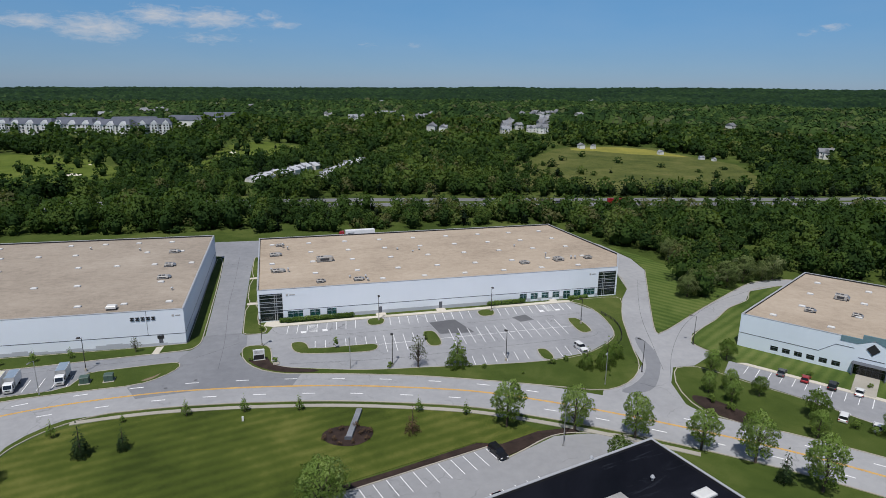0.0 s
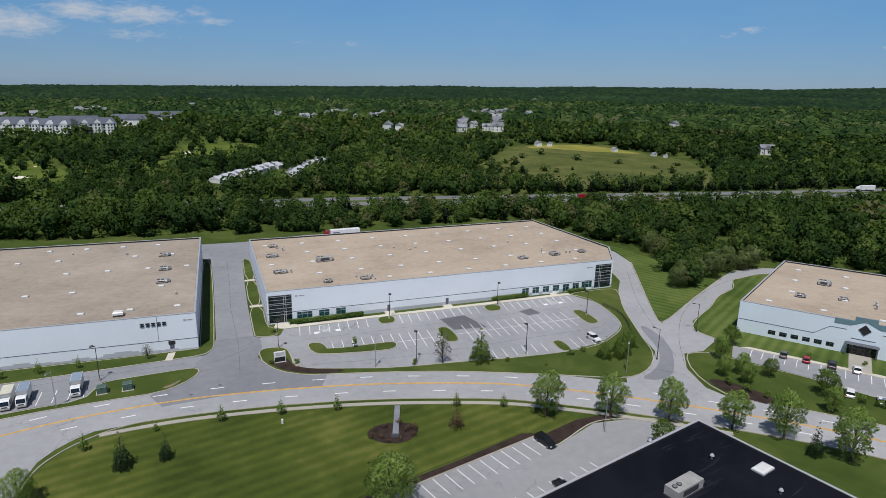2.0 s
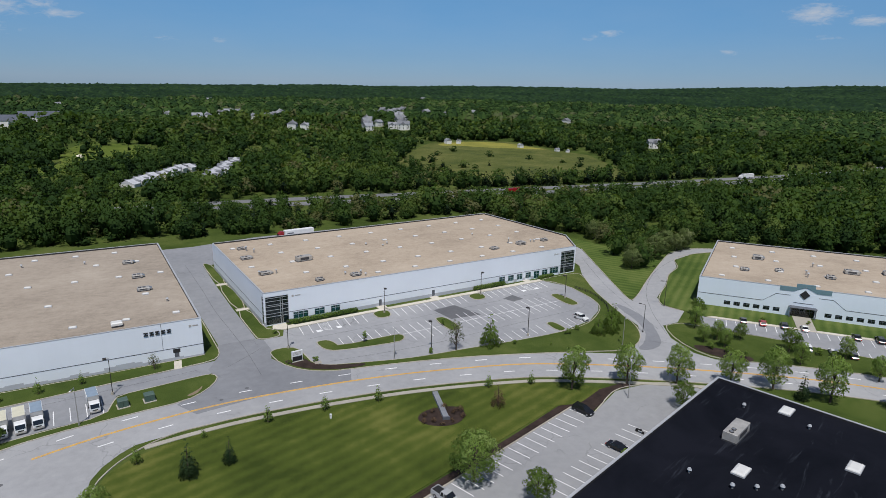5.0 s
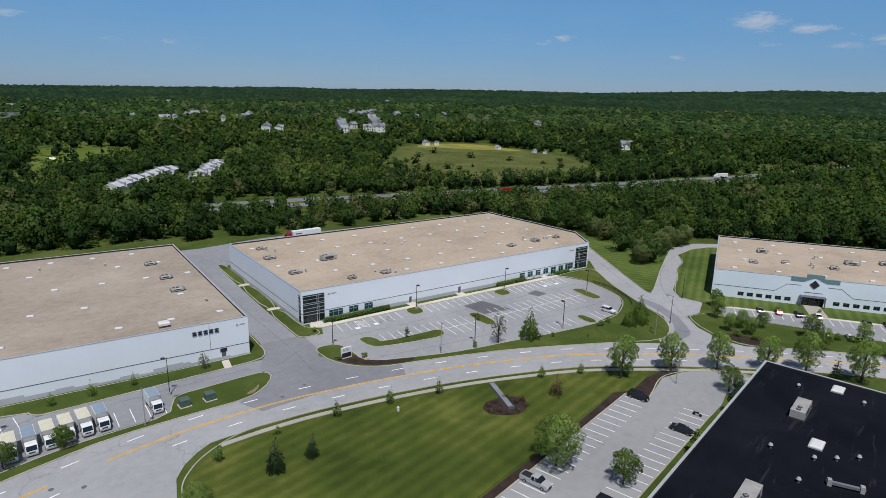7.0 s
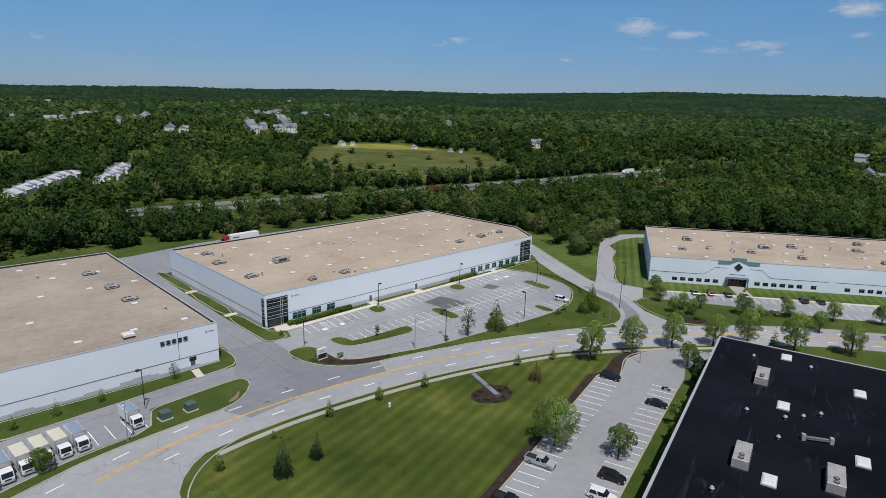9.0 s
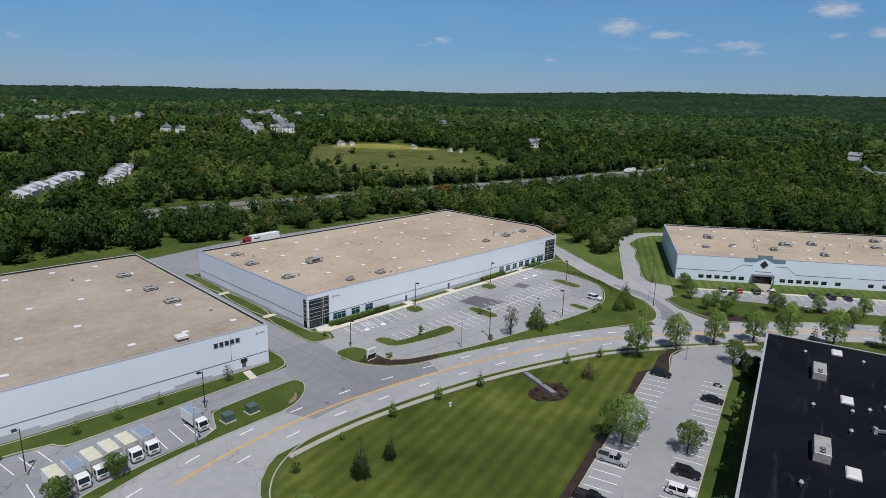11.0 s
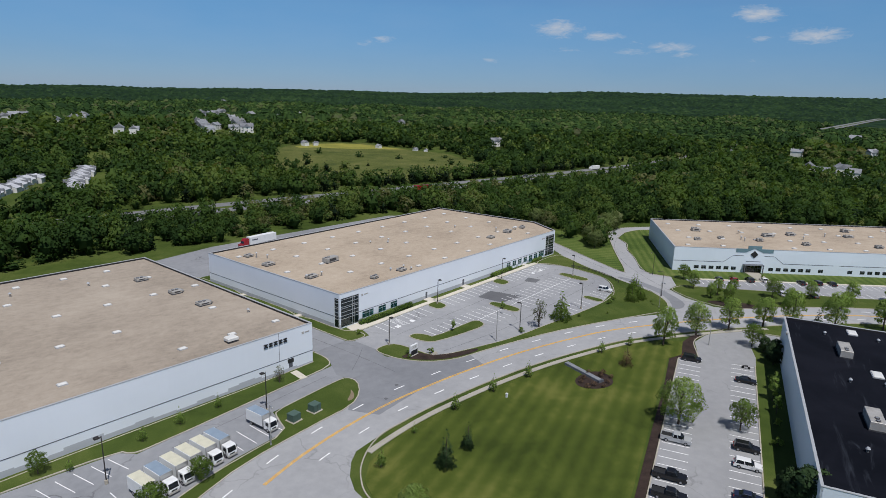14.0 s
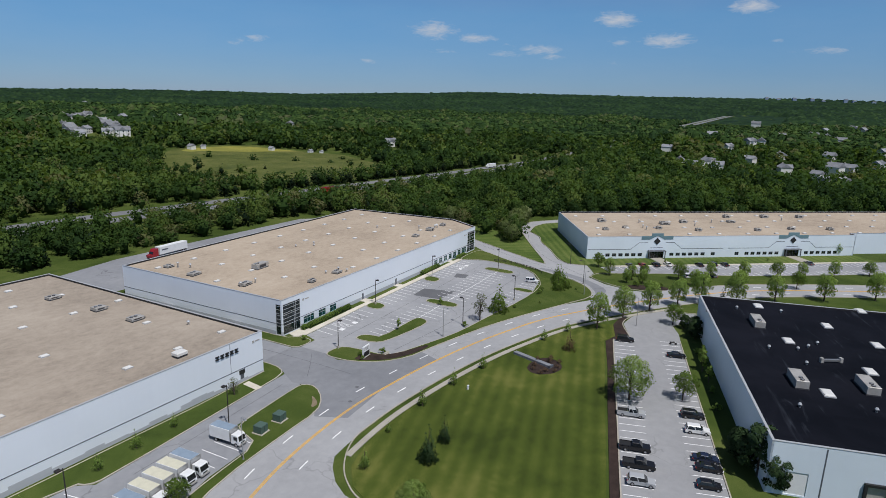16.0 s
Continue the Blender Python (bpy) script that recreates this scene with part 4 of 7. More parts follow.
# the long white warehouse with dark sign blocks
a_root = thing("warehouse", pose(-19.1, -11.4, 0, 0, 0, -2.1), "long white warehouse with dark sign blocks and tan gravel roof", "warehouse")
A_OUT = [(-132, 0), (0, 0), (-2.2, 85.6), (-132, 85.6)]
A_H = 10.4
A_DOOR = (132 - 7.0, 0.1, 132 - 5.9, 2.3)
shell(a_root, A_OUT, A_H, {0: [A_DOOR]}, M_WALL, M_ROOF_A, 0.5, M_WALL_BASE, 0.5, 3.2, "tan gravel roof with darker stains")
part("door", turned(Geo().box(A_DOOR[0] + 0.02, 0.05, 0.1, A_DOOR[2] - 0.02, 0.13, 2.3), A_OUT[0], A_OUT[1]), M_TRIM, a_root, "dark metal door")
part("door_window", turned(Geo().box(A_DOOR[0] - 0.3, -0.03, 2.0, A_DOOR[2] + 0.3, 0.05, 3.05), A_OUT[0], A_OUT[1]), M_BLACK, a_root)
rng = random.Random(5)
steps = [(-131.0, 0.0)]
x = -131.0
while x < -9:
    h, w = rng.choice((0.6, 0.8, 1.0, 1.25, 1.5)), rng.uniform(1.6, 4.5)
    steps += [(x, h), (x + w, h)]
    x += w
part("base_band", Geo().side(steps + [(x, 0.0)], -0.018, 0.0), M_WALL_BASE, a_root, "stepped patches of grey touch-up paint")
part("wall_joint", Geo().box(-9.6, -0.02, 3.4, -9.5, 0.0, A_H - 0.1), M_TRIM, a_root)
# brand lettering as plain dark blocks
for k in range(5):
    x = -13.6 + 1.32 * k
    part("sign_block", Geo().box(x, -0.22, 8.42, x + 0.95, 0.0, 8.66).box(x + 0.3, -0.22, 8.02, x + 0.65, 0.0, 8.42).box(x, -0.22, 7.78, x + 0.95, 0.0, 8.02), M_BLACK, a_root, "dark sign block")
part("corner_logo", Geo().box(-3.1, -0.06, 8.3, -2.5, 0.0, 8.9).box(-2.2, -0.05, 8.45, -0.9, 0.0, 8.75), M_UNIT, a_root, "small grey emblem shapes")
skylights(a_root, [(-5.0 - 11.8 * k - 5.9 * (r % 2), y) for k in range(10) for r, y in enumerate((7.9, 27.2, 47.5, 64.0, 78.5)) if (k + 2 * r) % 5 != 3], A_H - 0.5)

# the office building with teal gables, at an angle to the others
c_root = thing("office_building", pose(C0.x, C0.y, 0, 0, 0, math.degrees(math.atan2(U.y, U.x))), "long pale blue office building with teal gables and diamond signs", "office building")
C_H = 9.6
C_LEN = 126.5
C_OUT = [(0, 0), (C_LEN, 0), (C_LEN, 3.0), (210, 3.0), (210, 56), (6.8, 56.8)]
half = [9.3 + 2.9 * k for k in range(6)] + [38.3 + 2.9 * k for k in range(6)] + [57.6]
wins = sorted(half + [C_LEN - h for h in half])
c_holes = [(w - 0.95, 1.0, w + 0.95, 2.35) for w in wins] + [(27.6, 0.1, 34.6, 3.4), (C_LEN - 34.6, 0.1, C_LEN - 27.6, 3.4)]
shell(c_root, C_OUT, C_H, {0: c_holes}, M_WALL_BLUE, M_ROOF_B, 0.45, None, 0, 0, "tan gravel roof")
for x0, z0, x1, z1 in sorted(c_holes):
    n = 5 if x1 - x0 > 4 else 2
    pane_grid(c_root, C_OUT[0], C_OUT[1], x0, z0, x1, z1, [x0 + 0.04 + (x1 - x0 - 0.08) * k / n for k in range(n + 1)], [z0 + 0.04, (z0 + z1) / 2 + 0.2, z1 - 0.04], M_GLASS, 0.07, M_TRIM)
for mid in (31.1, C_LEN - 31.1):
    part("gable_band", Geo().add([(mid - 7.2, -0.12, 8.3), (mid - 3.4, -0.12, 8.3), (mid, -0.12, 9.9), (mid + 3.4, -0.12, 8.3), (mid + 7.2, -0.12, 8.3), (mid + 7.2, -0.12, 9.7), (mid + 2.6, -0.12, 9.7), (mid + 2.6, -0.12, 10.9), (mid - 2.6, -0.12, 10.9), (mid - 2.6, -0.12, 9.7), (mid - 7.2, -0.12, 9.7)] +
                                 [(mid - 7.2, 0.3, 8.3), (mid - 3.4, 0.3, 8.3), (mid, 0.3, 9.9), (mid + 3.4, 0.3, 8.3), (mid + 7.2, 0.3, 8.3), (mid + 7.2, 0.3, 9.7), (mid + 2.6, 0.3, 9.7), (mid + 2.6, 0.3, 10.9), (mid - 2.6, 0.3, 10.9), (mid - 2.6, 0.3, 9.7), (mid - 7.2, 0.3, 9.7)],
                                 [tuple(range(11)), tuple(range(21, 10, -1))] + [(i, 11 + i, 11 + (i + 1) % 11, (i + 1) % 11) for i in range(11)]), M_TEAL, c_root, "teal painted stepped gable")
    part("diamond_sign", Geo().add([(mid - 1.45, -0.2, 7.5), (mid, -0.2, 6.0), (mid + 1.45, -0.2, 7.5), (mid, -0.2, 9.0), (mid - 1.45, 0, 7.5), (mid, 0, 6.0), (mid + 1.45, 0, 7.5), (mid, 0, 9.0)],
                                   [(0, 1, 2, 3), (7, 6, 5, 4), (0, 4, 5, 1), (1, 5, 6, 2), (2, 6, 7, 3), (3, 7, 4, 0)]), M_BLACK, c_root, "black diamond panel")
    part("entrance_canopy", Geo().box(mid - 4.0, -1.6, 3.35, mid + 4.0, 0.0, 3.7, 0.4, 0.2).box(mid - 3.7, -1.5, 0.1, mid - 3.4, -1.2, 3.35).box(mid + 3.4, -1.5, 0.1, mid + 3.7, -1.2, 3.35), M_TRIM, c_root, "dark entrance canopy on posts")
    part("name_band", Geo().box(mid - 2.8, -0.04, 4.55, mid + 2.8, 0.0, 4.75), M_TRIM, c_root)
    part("entrance_walk", Geo().box(mid - 2.6, -12.0, 0.05, mid + 2.6, -0.1, 0.2), M_SIDEWALK, c_root, "pale concrete entrance walk")
    for sgn in (-1, 1):
        for (xa, za), (xb, zb) in (((4.0, 6.9), (8.0, 6.9)), ((8.0, 6.9), (11.6, 4.1)), ((11.6, 4.1), (31.0, 4.1))):
            q0, q1 = (mid + sgn * xa, za), (mid + sgn * xb, zb)
            if q0[0] > q1[0]:
                q0, q1 = q1, q0
            part("reveal_line", Geo().hexa(((q0[0], -0.03, q0[1] - 0.09), (q1[0], -0.03, q1[1] - 0.09), (q1[0], 0.0, q1[1] - 0.09), (q0[0], 0.0, q0[1] - 0.09),
                                            (q0[0], -0.03, q0[1] + 0.09), (q1[0], -0.03, q1[1] + 0.09), (q1[0], 0.0, q1[1] + 0.09), (q0[0], 0.0, q0[1] + 0.09))), M_TRIM, c_root, "thin dark line")
skylights(c_root, [(7 + 14.0 * k + (5 if r else 0), y) for k in range(13) for r, y in enumerate((5.5, 19, 33, 47))], C_H - 0.45)

# the black-roofed building in front
d_root = thing("warehouse", pose(70.0, -98.2, 0, 0, 0, math.degrees(math.atan2(-A1.y, -A1.x))), "pale blue warehouse with black membrane roof", "warehouse")
D_H = 10.0
D_OUT = [(0, 0), (0, 78), (82.6, 78), (82.6, 0)][::-1]
D_DOCKS = [(3.0, 0.3, 6.4, 4.6), (15.2, 0.9, 18.6, 4.2), (22.0, 0.9, 25.4, 4.2), (28.8, 0.9, 32.2, 4.2), (35.6, 0.9, 39.0, 4.2)]
shell(d_root, D_OUT, D_H, {0: D_DOCKS}, M_WALL_BLUE, M_ROOF_BLACK, 0.4, None, 0, 0, "black membrane roof with chalky streaks")
for x0, z0, x1, z1 in D_DOCKS:
    door = part("dock_door", turned(Geo().box(x0 + 0.02, 0.12, z0, x1 - 0.02, 0.2, z1), D_OUT[0], D_OUT[1]), M_BOXWHITE if x0 < 5 else M_UNIT, d_root, "roll-up dock door")
    if x0 > 5:
        part("dock_shelter", turned(Geo().box(x0 - 0.45, -0.5, z0, x0, 0.0, z1 + 0.45).box(x1, -0.5, z0, x1 + 0.45, 0.0, z1 + 0.45).box(x0, -0.5, z1, x1, 0.0, z1 + 0.45), D_OUT[0], D_OUT[1]), M_BLACK, d_root, "black dock shelter")
for x in (8.4, 20.4, 32.6):
    part("wall_joint", turned(Geo().box(x, -0.03, 0, x + 0.22, 0.0, D_H - 0.3), D_OUT[0], D_OUT[1]), M_TRIM, d_root)
D_INV = d_root.matrix_world.inverted()


def d_local(x, y):
    p = D_INV @ Vector((x, y, 0))
    return (p.x, p.y)


skylights(d_root, [d_local(*p) for p in ((69.3, -113.8), (80.4, -139.3), (61.1, -130.1), (43.7, -121.1), (15.9, -127.7), (32.9, -136.6), (52, -140), (2, -140), (24, -150))], D_H - 0.4, 3.3, 2.0)


# rooftop plant
def roof_unit(x, y, z, rz, sx, sy, sz, label="grey metal rooftop air handler with fan guards", fans=2):
    u = thing("rooftop_unit", pose(x, y, z, 0, 0, rz), label, "air conditioner", "rooftop units")
    part("base_rail", Geo().box(-sx / 2 - 0.1, -sy / 2 - 0.1, 0, sx / 2 + 0.1, sy / 2 + 0.1, 0.25), M_UNIT_DARK, u)
    part("cabinet", Geo().bevel_box(-sx / 2, -sy / 2, 0.25, sx / 2, sy / 2, sz, 0.06), M_UNIT, u)
    part("hood", Geo().hexa(((sx / 2, -sy * 0.4, sz * 0.45), (sx / 2 + 0.7, -sy * 0.4, sz * 0.4), (sx / 2 + 0.7, sy * 0.4, sz * 0.4), (sx / 2, sy * 0.4, sz * 0.45),
                             (sx / 2, -sy * 0.4, sz * 0.95), (sx / 2 + 0.7, -sy * 0.4, sz * 0.55), (sx / 2 + 0.7, sy * 0.4, sz * 0.55), (sx / 2, sy * 0.4, sz * 0.95))), M_STEEL, u)
    for k in range(fans):
        f = part("fan_ring", Geo().tube((-sx / 2 + 0.7 + 1.1 * k, 0, sz), (-sx / 2 + 0.7 + 1.1 * k, 0, sz + 0.16), 0.42, 0.42, 12), M_UNIT_DARK, u)
        part("fan_guard", Geo().tube((-sx / 2 + 0.7 + 1.1 * k, 0, sz + 0.16), (-sx / 2 + 0.7 + 1.1 * k, 0, sz + 0.2), 0.3, 0.1, 8), M_STEEL, f)
    part("grille", Geo().box(-sx * 0.3, -sy / 2 - 0.02, 0.45, sx * 0.3, -sy / 2, sz * 0.8), M_UNIT_DARK, u)
    return u


def roof_vent(x, y, z, h=1.0, r=0.22):
    v = thing("roof_vent", pose(x, y, z), "small metal roof vent pipe with cap", "vent", "roof vents")
    part("pipe", Geo().tube((0, 0, 0), (0, 0, h), r, r, 8), M_STEEL, v)
    part("cap", Geo().tube((0, 0, h), (0, 0, h + 0.3), r * 2.0, r * 1.2, 10), M_COPING, v)


ZB, ZA, ZC, ZD = B_H - 0.5, A_H - 0.5, C_H - 0.45, D_H - 0.4
for x, y, sx, sy, sz in ((22.2, 29.2, 5.2, 2.4, 1.7), (6.3, 19.6, 3.4, 2.2, 0.9), (5.4, 40.0, 3.4, 2.4, 0.9), (7.0, 53.4, 2.4, 2.0, 0.8), (19.0, 5.4, 2.0, 1.6, 0.9), (31.0, 5.2, 2.6, 2.2, 0.8), (103.6, 12.0, 3.0, 2.6, 1.2), (90.2, 11.1, 2.8, 2.2, 0.8), (115.4, 12.2, 2.2, 1.8, 1.0)):
    roof_unit(x, y, ZB, 4, sx, sy, sz)
for x, y, h in ((10.0, 47.0, 1.2), (8.2, 50.5, 1.6), (4.2, 19.2, 1.3), (9.6, 18.8, 1.2), (28.6, 7.6, 0.7), (33.6, 6.6, 0.9), (33.8, 3.4, 0.8), (50, 38.5, 0.6), (58, 36.8, 0.5), (55.0, 34.2, 0.5), (100.2, 15.4, 2.0), (109.0, 12.6, 1.0), (110.4, 12.2, 1.0), (95.0, 33.0, 0.7)):
    roof_vent(x, y, ZB, h)
for x, y, sx, sy, sz in ((-30.2, 52, 3.0, 2.2, 0.9), (-29.2, 34.2, 2.8, 2.4, 1.0), (-29.0, 20.4, 3.2, 2.4, 0.9)):
    roof_unit(x, y, ZA, -2, sx, sy, sz)
hatch = thing("roof_hatch", pose(-38.0, -6.4, ZA, 0, 0, -2), "shiny metal roof hatch with open lid", "roof hatch")
part("curb", Geo().box(-1.2, -0.9, 0, 1.2, 0.9, 0.5), M_UNIT_DARK, hatch)
part("cover", Geo().bevel_box(-1.3, -1.0, 0.5, 1.3, 1.0, 1.3, 0.25), M_SKYLIGHT, hatch, "white domed cover")
for x, y in ((-42.5, 57.0), (-60, 62), (-24.5, 7.0)):
    roof_vent(x, y, ZA, 0.8)
for k, (x, y, sx, sy, sz) in enumerate(((170.3, -44.1, 3.2, 2.6, 1.5), (152.3, -50.4, 2.2, 1.8, 1.0), (182, -71, 4.2, 2.6, 1.3), (169.3, -70.5, 2.2, 1.8, 1.2), (192, -78, 3.0, 2.4, 1.3), (219.6, -95.1, 2.8, 2.4, 1.4), (232, -111.9, 3.2, 2.6, 1.4), (192.2, -110.2, 2.4, 2.0, 1.2), (204.9, -123.9, 2.4, 2.0, 1.2), (175.4, -86.7, 2.4, 2.0, 1.2), (215, -140, 2.6, 2.0, 1.2), (243, -128, 3, 2.4, 1.4), (207, -98, 3.4, 2.2, 1.0), (162, -57, 2.0, 1.6, 0.9))):
    roof_unit(x, y, ZC, -53, sx, sy, sz)
for x, y in ((164, -66), (166.5, -64), (186, -84), (228, -120), (200, -90), (178, -60)):
    roof_vent(x, y, ZC, 1.4)
for x, y in ((52.8, -114.0), (18.6, -122.5), (22.8, -135.0)):
    roof_unit(x, y, ZD, 14, 6.4, 2.5, 1.8)
for x, y in ((63.5, -108.6), (66.8, -119.5), (36, -117), (38.5, -123), (41.5, -125.2), (30, -124.5), (6.6, -122.6), (12.0, -135.4), (56.5, -101.4), (45, -127.2)):
    roof_vent(x, y, ZD, 0.6, 0.2)
duct = thing("roof_duct", pose(34.5, -129.4, ZD, 0, 0, -60), "galvanised duct run on the black roof", "duct")
part("duct_run", Geo().box(-2.6, -0.25, 0.3, 2.6, 0.25, 0.75), M_STEEL, duct)
for x in (-2.2, 2.2):
    part("duct_stand", Geo().box(x - 0.3, -0.4, 0, x + 0.3, 0.4, 1.1), M_UNIT, duct)


# ---- trees ----
def tree_cards(rng, lobes, count, size, tilt=0.45, low=-0.35):
    """Corners (n, 4, 3) of leaf clumps laid over the outside of a crown made of round lobes (x, y, z, r)."""
    lobes = np.asarray(lobes, float)
    out, got = [], 0
    while got < count:
        n = count * 2
        k = rng.choice(len(lobes), n, p=lobes[:, 3] ** 2 / (lobes[:, 3] ** 2).sum())
        d = rng.normal(size=(n, 3))
        d /= np.linalg.norm(d, axis=1)[:, None]
        keep = d[:, 2] > low
        k, d = k[keep], d[keep]
        p = lobes[k, :3] + d * (lobes[k, 3] * rng.uniform(0.72, 1.08, len(k)))[:, None]
        gap = np.linalg.norm(p[:, None, :] - lobes[None, :, :3], axis=2) / lobes[None, :, 3]
        keep = gap.min(axis=1) > 0.7
        p, d = p[keep], d[keep]
        nrm = d + rng.normal(scale=tilt, size=d.shape)
        nrm /= np.linalg.norm(nrm, axis=1)[:, None]
        a = np.cross(nrm, rng.normal(size=d.shape))
        a /= np.linalg.norm(a, axis=1)[:, None]
        b = np.cross(nrm, a)
        s = size * rng.uniform(0.55, 1.25, (len(p), 1))
        w = [rng.uniform(0.6, 1.1, (len(p), 1)) for _ in range(4)]
        out.append(np.stack([p + a * s * w[0], p + b * s * w[1], p - a * s * w[2], p - b * s * w[3]], axis=1))
        got += len(p)
    return np.concatenate(out)[:count]


def round_crown(rng, height, width, bare, lobes=9):
    """Lobes of a broad crown whose lowest leaves hang at the height bare: small clumps at the ends of its branches."""
    rz, mid = (height - bare) / 2, (height + bare) / 2
    out = [(0, 0, mid + rz * 0.05, min(rz, width / 2) * 0.62)]
    fine = (10.0 / max(10, lobes)) ** 0.24
    for i in range(lobes):
        a = rng.uniform(0, 2 * math.pi)
        h = 1 - 2 * ((i * 0.618) % 1.0 * 0.86 + 0.04) + rng.uniform(-0.08, 0.08)
        girth = math.sqrt(max(0.08, 1 - h * h)) * (1.0 if h < 0 else 1 - 0.22 * h)
        reach = width / 2 * girth * rng.uniform(0.5, 0.88)
        r = width * rng.uniform(0.12, 0.2) * fine
        out.append((reach * math.cos(a), reach * math.sin(a), mid + h * (rz - r * 0.4), r))
    return out


def cone_crown(rng, height, width, bare=0.3, tiers=9):
    """Lobes of a pyramid: whorls of branches, each a row of clumps that thins outwards."""
    out = []
    for i in range(tiers):
        f = i / (tiers - 1)
        r = width / 2 * (1 - f) ** 0.85 + 0.05 * width
        n = max(2, int(7 * (1 - f)) + 2)
        for k in range(n):
            a = 2 * math.pi * (k + rng.uniform(-0.25, 0.25)) / n + i * 1.3
            long = r * rng.uniform(0.72, 1.12)
            for g, thick in ((0.35, 0.30), (0.68, 0.24), (0.95, 0.15)):
                if g * long > 0.12 * width or g > 0.6:
                    out.append((g * long * math.cos(a), g * long * math.sin(a), bare + (height - bare) * (f * 0.95 + 0.04 - 0.05 * g), max(0.035 * width, r * thick)))
    return out


def quads_mesh(name, quads, mat, hubs=None, tones=None):
    """A mesh of loose four-cornered faces, straight from an array; leaves shade as the crown round their hub bulges."""
    if hubs is not None:
        mid = quads.mean(axis=1)
        face = np.cross(quads[:, 2] - quads[:, 0], quads[:, 3] - quads[:, 1])
        face = face / np.maximum(np.linalg.norm(face, axis=1), 1e-9)[:, None]
        bulge = mid - hubs
        bulge = bulge / np.maximum(np.linalg.norm(bulge, axis=1), 1e-9)[:, None]
        turned = (face * bulge).sum(axis=1) < 0
        quads = np.where(turned[:, None, None], quads[:, ::-1], quads)
        face = np.where(turned[:, None], -face, face)
        lie = bulge * 0.78 + face * 0.3
        lie = lie / np.linalg.norm(lie, axis=1)[:, None]
    me = bpy.data.meshes.new(name)
    n = len(quads)
    me.vertices.add(4 * n)
    me.vertices.foreach_set("co", quads.astype(np.float32).reshape(-1))
    me.loops.add(4 * n)
    me.loops.foreach_set("vertex_index", np.arange(4 * n, dtype=np.int32))
    me.polygons.add(n)
    me.polygons.foreach_set("loop_start", np.arange(0, 4 * n, 4, dtype=np.int32))
    me.materials.append(mat)
    me.update(calc_edges=True)
    if tones is not None:
        me.attributes.new("tone", "FLOAT", "POINT").data.foreach_set("value", np.repeat(tones, 4).astype(np.float32))
    if hubs is not None:
        normals = me.attributes.new("custom_normal", "FLOAT_VECTOR", "POINT")
        normals.data.foreach_set("vector", np.repeat(lie, 4, axis=0).astype(np.float32).reshape(-1))
        me.update()
    return me


def make_tree(name, seed, height, width, bare, count, size, mat, label, category="tree", cone=False, lobes=10, tilt=0.45, limbs=6, low=-0.35):
    """A tree with a tapered trunk, limbs and a crown of leaf clumps."""
    rng = np.random.default_rng(seed)
    root = thing(name, pose(0, 0, -500), label, category)
    shape = cone_crown(rng, height, width, bare) if cone else round_crown(rng, height, width, bare, lobes)
    cards = tree_cards(rng, shape, count, size, tilt, low)
    hub = cards.reshape(-1, 3).mean(axis=0)
    centres = np.asarray(shape)[:, :3]
    nearest = centres[np.argmin(np.linalg.norm(cards.mean(axis=1)[:, None, :] - centres[None], axis=2), axis=1)]
    crown = new("crown", quads_mesh("crown", cards, mat, hub * 0.62 + nearest * 0.38))
    crown.parent = root
    r = max(0.04, height * 0.018)
    part("trunk", Geo().tube((0, 0, -0.1), (0.05, 0, height * 0.3), r * 1.5, r, 8).tube((0.05, 0, height * 0.3), (0, 0.05, height * 0.82), r, r * 0.3, 7), M_BARK, root)
    for i in range(0 if cone else limbs):
        x, y, z, q = shape[1 + i]
        part("limb", Geo().tube((0.03, 0, max(bare * 0.8, z * 0.5)), (x * 0.85, y * 0.85, z), r * 0.5, r * 0.15, 5), M_BARK, root)
    return root


used = set()


def plant(kind, x, y, scale=1.0, z=0.1, group=""):
    """Sets a tree of that kind; the first is the tree itself, the others are copies of it."""
    spin = random.uniform(0, 360)
    m = pose(x, y, z, 0, 0, spin) @ Matrix.Diagonal((scale, scale, scale * random.uniform(0.93, 1.07), 1))
    if kind.name not in used:
        used.add(kind.name)
        kind.matrix_basis = m
        if group:
            kind["group"] = group
        return kind
    saved = kind.scale.copy()
    kind.scale = (1, 1, 1)
    ob = copy_thing(kind, m)
    kind.scale = saved
    if group:
        ob["group"] = group
    return ob


STREET = [make_tree("street_tree", 11 + k, 9.2, 6.8, 1.1, 3900, 0.165, M_LEAF_LIGHT, "fresh green roadside tree with airy crown on the lawn verge", lobes=64, tilt=0.9, limbs=14, low=-0.7) for k in range(3)]
SAPLING = [make_tree("sapling", 21 + k, 4.3, 2.0, 0.9, 520, 0.13, M_LEAF_LIGHT, "young green sapling on the verge", cone=True, limbs=3, tilt=0.8) for k in range(2)]
SPRUCE = make_tree("spruce", 31, 7.6, 3.5, 0.3, 2600, 0.13, M_LEAF_DARK, "dark green spruce standing on the lawn", cone=True, tilt=0.7)
DRY = make_tree("dead_spruce", 32, 6.6, 3.4, 0.3, 1300, 0.11, M_LEAF_DRY, "reddish brown dead spruce on the lawn", cone=True, tilt=0.8)
ELM = make_tree("parking_lot_tree", 33, 10.4, 10.2, 1.2, 5600, 0.18, M_LEAF_LIGHT, "large spreading green tree beside the parking lot", lobes=96, tilt=0.9, limbs=18, low=-0.7)
MAPLE = make_tree("maple", 34, 6.8, 6.2, 1.3, 2900, 0.16, M_LEAF, "green maple in the parking lot verge", lobes=52, tilt=0.9, limbs=12, low=-0.7)
